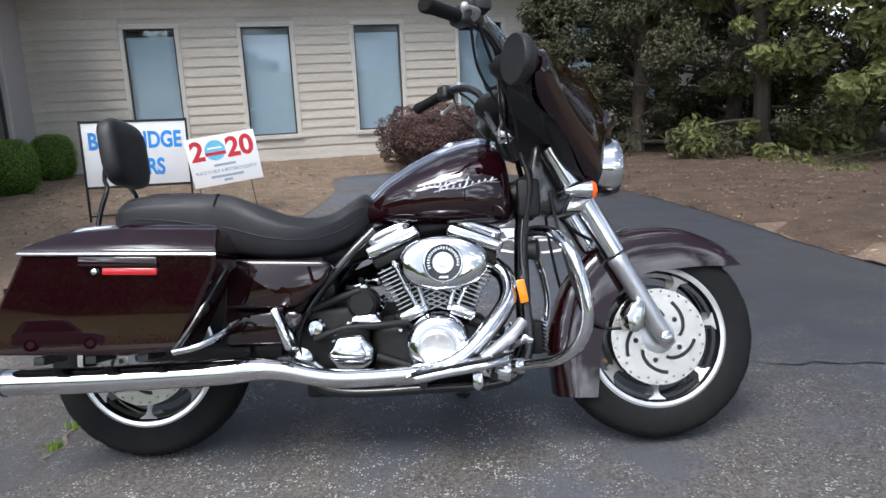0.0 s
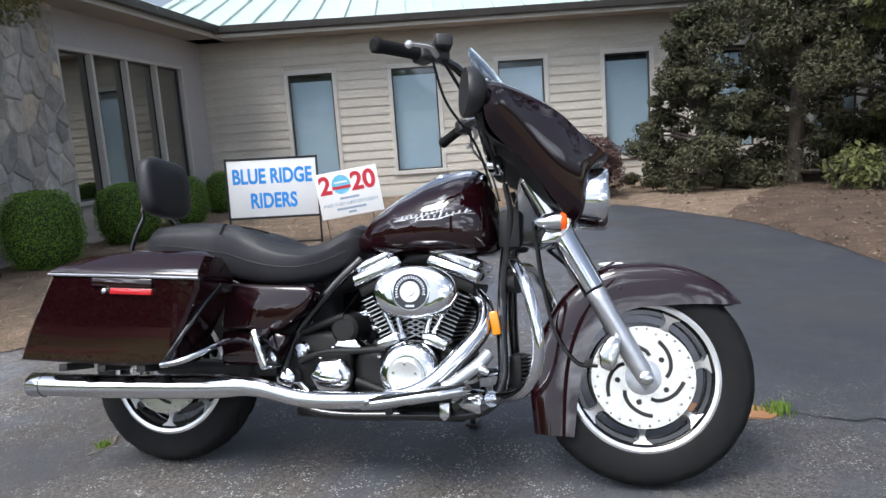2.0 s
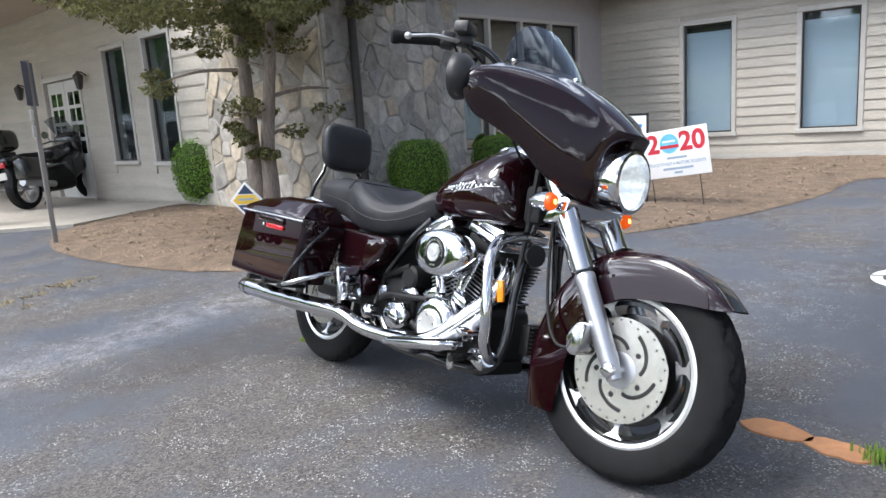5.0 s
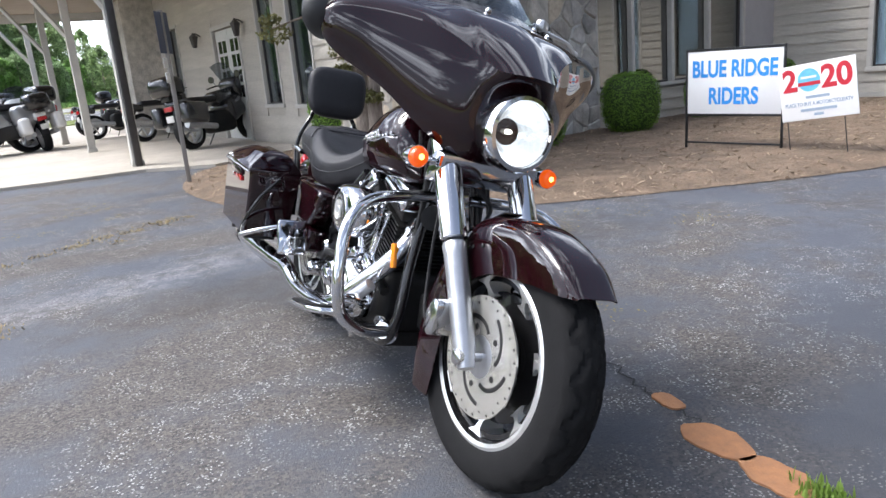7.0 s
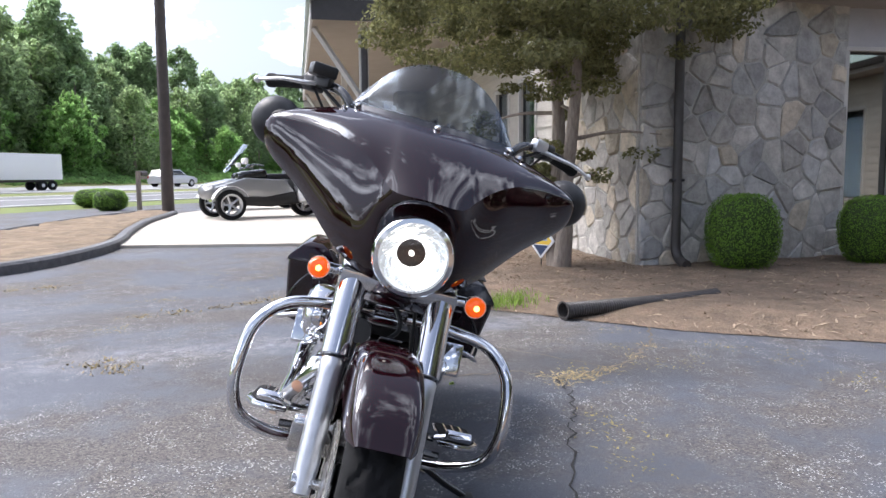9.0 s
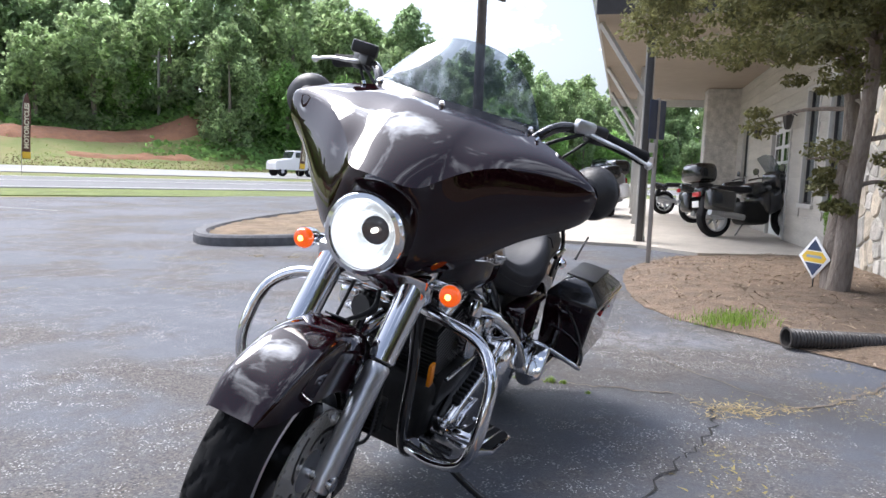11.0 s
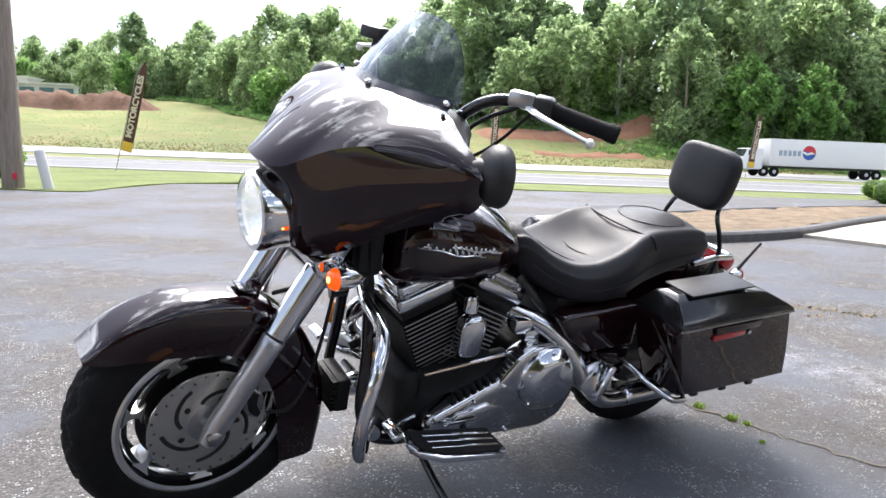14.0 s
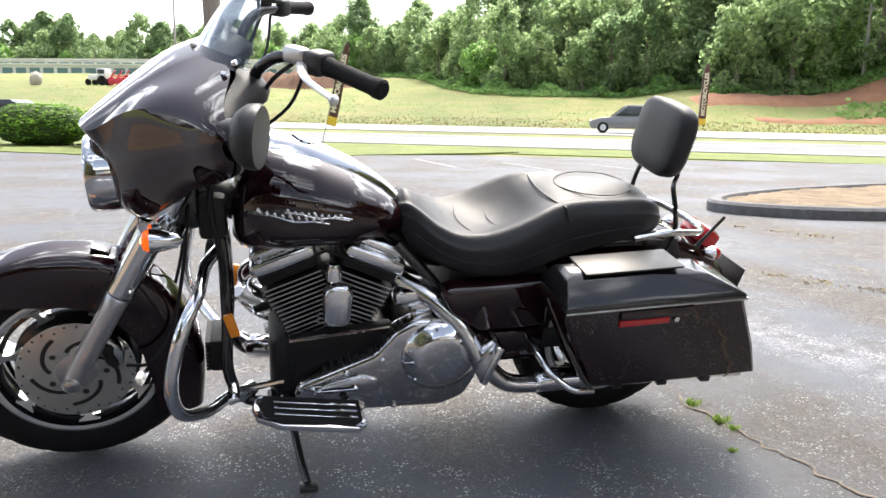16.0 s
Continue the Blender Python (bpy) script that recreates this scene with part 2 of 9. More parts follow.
    _, few = noise_node(1.5, 4, 0.6, 0.38, 0.54)
    specks = times(times(sp.outputs[0], cut.outputs[0]), times(patchy, few))
    col = mixc(specks, col, (0.45, 0.45, 0.44))
    # brown worn ground behind the rear wheel
    tired = band((-0.5, -0.7), (-0.62, 1.6), 0.5, 0.5, 21.0)
    col = mixc(times(tired, 0.5), col, (0.052, 0.047, 0.043))
    # tree shade painted dark into the drive past the evergreens
    tree_shade = band((2.9, 0.6), (1.7, 8.4), 1.7, 0.7, 14.0)
    col = mixc(times(tree_shade, 0.82), col, (0.034, 0.037, 0.044))
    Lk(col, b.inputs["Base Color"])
    mid = worn_all
    n3, _ = noise_node(150, 3)
    bp = N("ShaderNodeBump")
    bp.inputs["Distance"].default_value = 0.004
    Lk(n3, bp.inputs["Height"])
    Lk(bp.outputs[0], b.inputs["Normal"])
    rr = N("ShaderNodeMapRange")
    rr.inputs["To Min"].default_value, rr.inputs["To Max"].default_value = 0.6, 0.8
    Lk(mid, rr.inputs["Value"])
    Lk(rr.outputs[0], b.inputs["Roughness"])
    return m


asphalt_mat()
mat("road", (0.16, 0.16, 0.165), rough=0.8, vary=0.12, scale=3, big=0.1)
mat("road_pale", (0.33, 0.33, 0.33), rough=0.85, vary=0.08, scale=2, big=0.08)
mat("grass", (0.10, 0.15, 0.03), rough=0.9, color2=(0.19, 0.21, 0.06), scale=6, big=0.25, bump=0.03, bump_scale=30)
mat("field", (0.13, 0.19, 0.045), rough=0.95, color2=(0.25, 0.22, 0.095), scale=0.35, big=0.25, bump=0.05, bump_scale=12)
mat("dry_grass", (0.24, 0.2, 0.08), rough=0.9, rand=0.3)
mat("green_weed", (0.17, 0.26, 0.05), rough=0.8, rand=0.3)
mat("mulch", (0.14, 0.098, 0.07), rough=0.95, color2=(0.26, 0.19, 0.13), scale=45, big=0.25, bump=0.03, bump_scale=60)
mat("straw", (0.30, 0.23, 0.16), rough=0.9, rand=0.45)
mat("leaf_litter", (0.17, 0.122, 0.078), rough=0.95, color2=(0.29, 0.215, 0.14), scale=30, big=0.3, bump=0.03, bump_scale=50)
mat("shaded_litter", (0.05, 0.033, 0.023), rough=0.95, color2=(0.125, 0.08, 0.052), scale=38, big=0.35, bump=0.035, bump_scale=55)
mat("brown_earth", (0.22, 0.115, 0.07), rough=0.95, color2=(0.13, 0.075, 0.05), scale=1.6, bump=0.08, bump_scale=6)
mat("red_earth", (0.32, 0.15, 0.08), rough=0.95, color2=(0.22, 0.11, 0.07), scale=2.5, bump=0.05, bump_scale=8)
mat("concrete", (0.46, 0.42, 0.36), rough=0.85, vary=0.1, scale=8, big=0.1, bump=0.003, bump_scale=90)
mat("kerb", (0.13, 0.13, 0.135), rough=0.8, vary=0.25, scale=12, bump=0.01, bump_scale=50)
mat("siding", (0.47, 0.44, 0.385), rough=0.7, vary=0.1, scale=9, big=0.1, stretch=(1, 1, 6), rand=0.06, bump=0.002, bump_scale=60)
mat("plaster", (0.43, 0.42, 0.43), rough=0.85, vary=0.05, scale=8, bump=0.003, bump_scale=120)
mat("trim", (0.5, 0.485, 0.45), rough=0.6, vary=0.06, scale=15)
mat("soffit", (0.36, 0.32, 0.28), rough=0.8, vary=0.06, scale=5)
mat("ceiling_tan", (0.32, 0.265, 0.21), rough=0.85, vary=0.06, scale=4, big=0.06)
mat("gutter", (0.045, 0.04, 0.038), rough=0.45, vary=0.2, scale=12)
mat("metal_roof", (0.52, 0.62, 0.58), rough=0.4, metal=0.2, vary=0.08, scale=2, stretch=(1, 6, 1))
mat("mortar", (0.40, 0.385, 0.35), rough=0.95, vary=0.15, scale=25, bump=0.01, bump_scale=80)
mat("stone", (0.42, 0.40, 0.365), rough=0.85, vary=0.3, scale=7, big=0.2, rand=0.28, bump=0.015, bump_scale=22)
mat("stone_warm", (0.50, 0.44, 0.35), rough=0.85, vary=0.3, scale=8, rand=0.25, bump=0.015, bump_scale=22)
mat("stone_blue", (0.375, 0.37, 0.355), rough=0.8, vary=0.3, scale=7, rand=0.3, bump=0.015, bump_scale=22)
mat("film_glass", (0.26, 0.26, 0.25), rough=0.03, metal=1.0)
glass_mat("pane_glass", (0.9, 0.95, 1.0), 0.02, 1.5, clear=(0.85, 0.9, 0.92))
mat("blind", (0.60, 0.65, 0.70), rough=0.6, vary=0.04, scale=3)
mat("dark_inside", (0.025, 0.025, 0.028), rough=0.4, vary=0.3, scale=2)
mat("door_paint", (0.6, 0.6, 0.57), rough=0.45, vary=0.05)
mat("bark", (0.2, 0.16, 0.13), rough=0.95, color2=(0.34, 0.29, 0.25), scale=14, stretch=(2.5, 2.5, 0.5), bump=0.02, bump_scale=30)
mat("bark_dark", (0.06, 0.048, 0.04), rough=0.95, vary=0.3, scale=14, stretch=(2.5, 2.5, 0.5), bump=0.02, bump_scale=30)
mat("pole_wood", (0.25, 0.205, 0.165), rough=0.85, vary=0.3, scale=8, stretch=(3, 3, 0.3), bump=0.006, bump_scale=40)
mat("pole_dark", (0.05, 0.036, 0.03), rough=0.6, vary=0.2, scale=6)
mat("pole_grey", (0.3, 0.28, 0.26), rough=0.8, vary=0.2, scale=8, stretch=(3, 3, 0.3))
mat("sign_white", (0.82, 0.83, 0.84), rough=0.4, vary=0.03, scale=5)
mat("sign_blue", (0.03, 0.28, 0.75), rough=0.4)
mat("sign_red", (0.55, 0.03, 0.05), rough=0.4)
mat("sign_sky", (0.15, 0.5, 0.72), rough=0.4, vary=0.15, scale=30)
mat("sign_navy", (0.03, 0.05, 0.11), rough=0.4)
mat("sign_yellow", (0.75, 0.5, 0.06), rough=0.4)
mat("steel_black", (0.02, 0.02, 0.022), rough=0.45, metal=0.3)
mat("line_faded", (0.27, 0.27, 0.26), rough=0.85, vary=0.3, scale=14)
mat("line_paint", (0.68, 0.68, 0.66), rough=0.7, vary=0.15, scale=30)
mat("rust_sand", (0.42, 0.2, 0.09), rough=0.95, color2=(0.3, 0.15, 0.08), scale=25, bump=0.004, bump_scale=120)
mat("crack_dust", (0.20, 0.16, 0.12), rough=0.95, color2=(0.09, 0.08, 0.07), scale=14, bump=0.003, bump_scale=90)
mat("straw_yellow", (0.27, 0.215, 0.115), rough=0.9, rand=0.35)
mat("tar", (0.012, 0.012, 0.012), rough=0.7, vary=0.4, scale=20)
mat("boxwood", (0.14, 0.26, 0.035), rough=0.55, rand=0.4)
# shade among the inner leaves, as the dark colour of a solid core
mat("boxwood_inner_shade", (0.035, 0.065, 0.012), rough=0.9, vary=0.3, scale=20)
mat("barberry_inner_shade", (0.03, 0.014, 0.012), rough=0.9, vary=0.3, scale=20)
mat("barberry", (0.075, 0.036, 0.03), rough=0.65, rand=0.4)
mat("maple_leaf", (0.145, 0.145, 0.06), rough=0.6, rand=0.4)
mat("evergreen", (0.047, 0.047, 0.022), rough=0.88, rand=0.45)
mat("dogwood", (0.15, 0.165, 0.06), rough=0.6, rand=0.4)
mat("forest", (0.205, 0.27, 0.14), rough=0.7, rand=0.4)
mat("forest_dark", (0.17, 0.235, 0.125), rough=0.8, rand=0.35)
mat("kudzu", (0.17, 0.28, 0.095), rough=0.7, rand=0.35)
mat("white_paint", (0.8, 0.8, 0.8), rough=0.35, coat=0.4)
mat("car_grey", (0.2, 0.2, 0.21), rough=0.3, metal=0.5, coat=0.6)
mat("car_silver", (0.55, 0.55, 0.56), rough=0.3, metal=0.4, coat=0.6)
mat("car_black", (0.02, 0.02, 0.022), rough=0.25, coat=0.8)
mat("car_glass", (0.02, 0.025, 0.03), rough=0.05, spec=0.8)
mat("panel_green", (0.12, 0.22, 0.22), rough=0.6)
mat("panel_white", (0.72, 0.72, 0.70), rough=0.6, vary=0.05, scale=2)
mat("flag_brown", (0.15, 0.08, 0.065), rough=0.8, vary=0.2, scale=4)
mat("flag_cream", (0.75, 0.66, 0.5), rough=0.8)
mat("flag_yellow", (0.8, 0.5, 0.06), rough=0.8)
mat("brand_red", (0.6, 0.03, 0.06), rough=0.4)
mat("brand_blue", (0.02, 0.09, 0.38), rough=0.4)
mat("letter_grey", (0.3, 0.38, 0.48), rough=0.5)


def translucent_leaf(name, share=0.45):
    """Lets part of the light pass through thin leaves."""
    nt = MATS[name].node_tree
    b, out = nt.nodes["Principled BSDF"], nt.nodes["Material Output"]
    tr, mx = nt.nodes.new("ShaderNodeBsdfTranslucent"), nt.nodes.new("ShaderNodeMixShader")
    src = b.inputs["Base Color"]
    if src.is_linked:
        hs = nt.nodes.new("ShaderNodeHueSaturation")
        hs.inputs["Value"].default_value = 2.1 if share > 0.6 else 1.5
        nt.links.new(src.links[0].from_socket, hs.inputs["Color"])
        nt.links.new(hs.outputs[0], tr.inputs[0])
    else:
        tr.inputs[0].default_value = src.default_value
    mx.inputs[0].default_value = share
    nt.links.new(b.outputs[0], mx.inputs[1])
    nt.links.new(tr.outputs[0], mx.inputs[2])
    nt.links.new(mx.outputs[0], out.inputs[0])


for leaf in ("boxwood", "forest", "forest_dark", "kudzu", "maple_leaf", "dogwood", "green_weed"):
    translucent_leaf(leaf, 0.64 if leaf in ("forest", "forest_dark", "kudzu") else 0.45)
translucent_leaf("flag_brown", 0.4)

# ---- mesh tools ----
def finish(bm, smooth=True, angle=38):
    me = bpy.data.meshes.new("mesh")
    bmesh.ops.recalc_face_normals(bm, faces=bm.faces)
    bm.to_mesh(me)
    bm.free()
    if smooth:
        me.polygons.foreach_set("use_smooth", [True] * len(me.polygons))
        me.set_sharp_from_angle(angle=radians(angle))
    return me


def put(name, bm, material, parent=None, label="", smooth=True, angle=38, matrix=None):
    """Links a bmesh (or a mesh) as one object, under a parent where given."""
    me = finish(bm, smooth, angle) if isinstance(bm, bmesh.types.BMesh) else bm
    if material and not me.materials:
        me.materials.append(MATS[material])
    ob = new(name, me)
    if parent is not None:
        ob.parent = parent
    if matrix is not None:
        ob.matrix_basis = matrix
    if label:
        ob["label"] = label
    return ob


def part(name, bm, material, parent, label="", smooth=True, angle=38, matrix=None):
    return put(name, bm, material, parent, label, smooth, angle, matrix)


def thing(name, matrix, label, category, group="", kind=""):
    ob = new(name)
    ob.matrix_basis = matrix
    ob.empty_display_size = 0.05
    return tagged(ob, label, category, group, kind)


def structure(name, bm, material, label="", category="", parent=None, smooth=False, matrix=None):
    ob = put(name, bm, material, parent, "", smooth, matrix=matrix)
    return tagged(ob, label, category, "", "structure")


def V3(*a):
    return Vector(a)


def rings(bm, loops, close_u=True, cap=True):
    """Skins a list of equal-length loops of points."""
    vs = [[bm.verts.new(p) for p in loop] for loop in loops]
    n = len(vs[0])
    for a, b in zip(vs, vs[1:]):
        for i in range(n if close_u else n - 1):
            j = (i + 1) % n
            try:
                bm.faces.new((a[i], a[j], b[j], b[i]))
            except ValueError:
                pass
    if cap and close_u:
        bm.faces.new(vs[0][::-1])
        bm.faces.new(vs[-1])
    return vs


def box(bm, c, s, bevel=0.0, m=None, seg=2):
    """A box with centre c and size s, its edges rounded by bevel."""
    mm = Matrix.Translation(c) @ (m or Matrix())
    r = bmesh.ops.create_cube(bm, size=1.0, matrix=mm @ Matrix.Diagonal((*s, 1)))
    if bevel:
        vset = set(r["verts"])
        edges = [e for e in bm.edges if e.verts[0] in vset and e.verts[1] in vset]
        bmesh.ops.bevel(bm, geom=edges, offset=bevel, segments=seg, affect="EDGES", profile=0.5)
    return bm


def frame_axes(d):
    d = d.normalized()
    a = Vector((0, 0, 1)) if abs(d.z) < 0.9 else Vector((1, 0, 0))
    x = d.cross(a).normalized()
    return x, d.cross(x).normalized()


def cyl(bm, p0, p1, r0, r1=None, seg=16, cap=True):
    p0, p1 = Vector(p0), Vector(p1)
    x, y = frame_axes(p1 - p0)
    r1 = r0 if r1 is None else r1
    ring = lambda p, r: [p + (x * math.cos(2 * math.pi * i / seg) + y * math.sin(2 * math.pi * i / seg)) * r for i in range(seg)]
    rings(bm, [ring(p0, r0), ring(p1, r1)], cap=cap)
    return bm


def lathe(bm, p0, d, profile, seg=24, cap=True):
    """Turns a profile of (distance along d, radius) round the axis from p0."""
    p0, d = Vector(p0), Vector(d).normalized()
    x, y = frame_axes(d)
    rings(bm, [[p0 + d * h + (x * math.cos(2 * math.pi * i / seg) + y * math.sin(2 * math.pi * i / seg)) * max(r, 1e-4) for i in range(seg)] for h, r in profile], cap=cap)
    return bm


def curve_pts(pts, n=8):
    """A smooth line through the given points."""
    P = [Vector(p) for p in pts]
    if len(P) < 3:
        return P
    out = []
    Q = [P[0] * 2 - P[1]] + P + [P[-1] * 2 - P[-2]]
    for i in range(1, len(Q) - 2):
        a, b, c, d = Q[i - 1:i + 3]
        for k in range(n):
            t = k / n
            out.append(0.5 * ((2 * b) + (c - a) * t + (2 * a - 5 * b + 4 * c - d) * t * t + (3 * b - a - 3 * c + d) * t ** 3))
    out.append(P[-1])
    return out


def tube(bm, pts, r, seg=12, smooth=8, radii=None, flat=1.0):
    """A round tube along a smooth line; radii: one per given point."""
    line = curve_pts(pts, smooth) if smooth else [Vector(p) for p in pts]
    m = len(line)
    if radii:
        rr = [radii[min(int(i / (m - 1) * (len(radii) - 1)), len(radii) - 2)] for i in range(m)]
        rr = [float(np.interp(i / (m - 1) * (len(radii) - 1), range(len(radii)), radii)) for i in range(m)]
    else:
        rr = [r] * m
    x = None
    loops = []
    for i, p in enumerate(line):
        d = (line[min(i + 1, m - 1)] - line[max(i - 1, 0)]).normalized()
        if x is None:
            x, y = frame_axes(d)
        else:
            x = (x - d * x.dot(d)).normalized()
            y = d.cross(x)
        loops.append([p + (x * math.cos(2 * math.pi * k / seg) + y * flat * math.sin(2 * math.pi * k / seg)) * rr[i] for k in range(seg)])
    rings(bm, loops)
    return bm


def BM():
    return bmesh.new()


def slab(bm, poly, z0, z1):
    """A flat polygon (x, y) with thickness."""
    a = [bm.verts.new((x, y, z0)) for x, y in poly]
    b = [bm.verts.new((x, y, z1)) for x, y in poly]
    bm.faces.new(b)
    bm.faces.new(a[::-1])
    n = len(poly)
    for i in range(n):
        bm.faces.new((a[i], a[(i + 1) % n], b[(i + 1) % n], b[i]))
    return bm


def inside(poly, x, y):
    c = False
    j = len(poly) - 1
    for i in range(len(poly)):
        (xi, yi), (xj, yj) = poly[i], poly[j]
        if (yi > y) != (yj > y) and x < (xj - xi) * (y - yi) / (yj - yi) + xi:
            c = not c
        j = i
    return c


def smooth_loop(poly, n=6):
    """A closed line rounded through its points, as (x, y)."""
    m = len(poly)
    out = []
    for i in range(m):
        a, b, c, d = (Vector((*poly[(i + k) % m], 0)) for k in (-1, 0, 1, 2))
        for k in range(n):
            t = k / n
            p = 0.5 * ((2 * b) + (c - a) * t + (2 * a - 5 * b + 4 * c - d) * t * t + (3 * b - a - 3 * c + d) * t ** 3)
            out.append((p.x, p.y))
    return out


def quads_mesh(name, centres, normals, sizes, rng, aspect=0.6, fold=0.25, material=None, up=None):
    """Many small folded leaves, as one mesh: two triangles pairs each, a kinked blade along its own way."""
    n = len(centres)
    C, Nn = np.asarray(centres, float), np.asarray(normals, float)
    Nn = Nn / (np.linalg.norm(Nn, axis=1, keepdims=True) + 1e-9)
    w = rng.normal(size=(n, 3)) if up is None else np.asarray(up, float) + rng.normal(size=(n, 3)) * 0.35
    a = np.cross(Nn, w)
    a /= np.linalg.norm(a, axis=1, keepdims=True) + 1e-9
    b = np.cross(Nn, a)
    s = np.asarray(sizes, float)[:, None]
    tip, base = C + b * s, C - b * s
    left, right = C + a * s * aspect + Nn * s * fold, C - a * s * aspect + Nn * s * fold
    verts = np.stack([base, right, tip, left], 1).reshape(-1, 3)
    me = bpy.data.meshes.new(name)
    idx = np.arange(n) * 4
    faces = np.concatenate([np.stack([idx, idx + 1, idx + 2], 1), np.stack([idx, idx + 2, idx + 3], 1)], 0)
    me.from_pydata(verts.tolist(), [], faces.tolist())
    if material:
        me.materials.append(MATS[material])
    return me


def text_part(name, words, size, matrix, material, parent, depth=0.002, squeeze=1.0, bold=0.0):
    cu = bpy.data.curves.new(name, "FONT")
    cu.body, cu.size, cu.extrude, cu.offset = words, size, depth, bold
    cu.align_x, cu.align_y = "CENTER", "CENTER"
    tmp = bpy.data.objects.new("tmp", cu)
    scene.collection.objects.link(tmp)
    bpy.context.view_layer.update()
    me = bpy.data.meshes.new_from_object(tmp.evaluated_get(bpy.context.evaluated_depsgraph_get()))
    bpy.data.objects.remove(tmp)
    me.transform(Matrix.Diagonal((squeeze, 1, 1, 1)))
    me.materials.clear()
    return put(name, me, material, parent, matrix=matrix)

# ---- frames of the building ----
def basis(o, x, y):
    x, y = Vector((*x, 0)).normalized(), Vector((*y, 0)).normalized()
    return Matrix(((x.x, y.x, 0, o[0]), (x.y, y.y, 0, o[1]), (0, 0, 1, o[2] if len(o) > 2 else 0), (0, 0, 0, 1)))


UX, VX = Vector((0.951, 0.309)), Vector((-0.309, 0.951))
B0 = Vector((-4.45, 2.72))
uv = lambda u, v: tuple(B0 + UX * u + VX * v)
LONG = basis((*uv(0, 6.3), 0), -UX, -VX)                       # long siding wall: x = -u, y out
WA, WB = Vector(uv(0.1, 2.5)), Vector(uv(0.72, 6.3))
WD = (WB - WA).normalized()
GLAZED = basis((*WB, 0), -WD, (WD.y, -WD.x))                   # glazed wing: x from the inner corner to the stone
STONE_SIDE = basis((*WA, 0), -VX, UX)                          # stone side face: x from the glazing to the outer corner
C0 = Vector(uv(0.06, -0.25))
FX, FW = Vector((-0.985, -0.173)), Vector((0.173, -0.985))
FRONT = basis((*C0, 0), FX, FW)                                # front wall: x away from the stone corner, y to the street
fw = lambda f, w: tuple(C0 + FX * f + FW * w)

# ---- ground, lot, road ----
RO, RD, RN = Vector((-12.0, -20.4)), Vector((-0.912, 0.41)).normalized(), Vector((-0.41, -0.912)).normalized()
rs = lambda r, s: tuple(RO + RD * r + RN * s)


def sstep(a, b, x):
    t = min(1, max(0, (x - a) / (b - a)))
    return t * t * (3 - 2 * t)


def land(r, s):
    if s < 0:
        return -0.04
    z = 0.0125 * min(s, 24) - 0.04 * (1 - sstep(0, 4, s))
    if s > 24:
        z = 0.3 + 0.117 * (min(s, 84) - 24) + 0.01 * max(0, min(s, 140) - 84) + sstep(30, 42, s) * sstep(0, 8, r)
    k = sstep(16, 26, r)
    bank = 0.3 + 7.5 * sstep(27, 47, s)
    z = z * (1 - k) + (max(z, bank) if s > 24 else z) * k
    if s > 26:
        z += 0.25 * noise.noise((r * 0.12, s * 0.12, 0)) * sstep(26, 34, s)
    return z


bm = BM()
rr = [-900, -400, -250] + [x * 5 - 180 for x in range(0, 24)] + [x * 2 - 60 for x in range(0, 50)] + [x * 5 + 40 for x in range(0, 29)] + [250, 400, 900]
ss = [-900, -300, -120, -60, -30, -15, -8, -4, -1, 0] + [x * 2 + 2 for x in range(0, 30)] + [66, 74, 84, 96, 110, 130, 160, 220, 320, 500, 900]
grid = [[bm.verts.new((*rs(r, s), land(r, s))) for r in rr] for s in ss]
for i in range(len(ss) - 1):
    for j in range(len(rr) - 1):
        bm.faces.new((grid[i][j], grid[i][j + 1], grid[i + 1][j + 1], grid[i + 1][j]))
structure("ground", bm, "field", "grassy ground that rises beyond the road", "ground", smooth=True)

LOT = [(60, -36), (7, -16.6), (3.3, -14.5), (1.3, -13.1), (0.5, -14.2), (-1.0, -16.4), (-4, -16.9), (-8.7, -15.5), (-13, -14.3), (-17, -13.3), (-34, -6.5), (-34, 20), (60, 20)]
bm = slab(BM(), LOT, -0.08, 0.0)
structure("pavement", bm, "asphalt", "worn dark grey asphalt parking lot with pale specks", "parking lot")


def strip(name, s0, s1, material, label, lift=0.012, r0=-180, r1=180, kind="road", step=5):
    b = BM()
    n = int((r1 - r0) / step)
    rows = [[b.verts.new((*rs(r0 + step * i, s), land(r0 + step * i, s) + lift)) for i in range(n + 1)] for s in (s0, (s0 + s1) / 2, s1)]
    low = [[b.verts.new((*rs(r0 + step * i, s), land(r0 + step * i, s) - 0.1)) for i in range(n + 1)] for s in (s0, s1)]
    for a, c in ((low[0], rows[0]), (rows[0], rows[1]), (rows[1], rows[2]), (rows[2], low[1])):
        for i in range(n):
            b.faces.new((a[i], a[i + 1], c[i + 1], c[i]))
    return structure(name, b, material, label, kind, smooth=False)


strip("road", 0.3, 9.5, "road", "grey asphalt carriageway with pale edge lines", 0.05)
strip("road_far", 15.5, 25.0, "road_pale", "pale concrete far carriageway", 0.05)
for s in (0.7, 5.0, 9.1):
    strip("road_line", s, s + 0.14, "line_paint", "white painted line on the carriageway", 0.062, kind="road marking")
strip("verge", -4.6, 0.25, "grass", "short grass verge between lot and road", 0.03, -150, 60, "grass")
bm = slab(BM(), smooth_loop([(7, -16.6), (3.3, -14.5), (1.3, -13.1), (0.5, -14.2), (-1.0, -16.4), (-6, -20), (10, -28), (24, -30), (20, -23)], 4), -0.1, 0.02)
structure("verge_corner", bm, "grass", "grass corner at the lot's entrance", "grass")


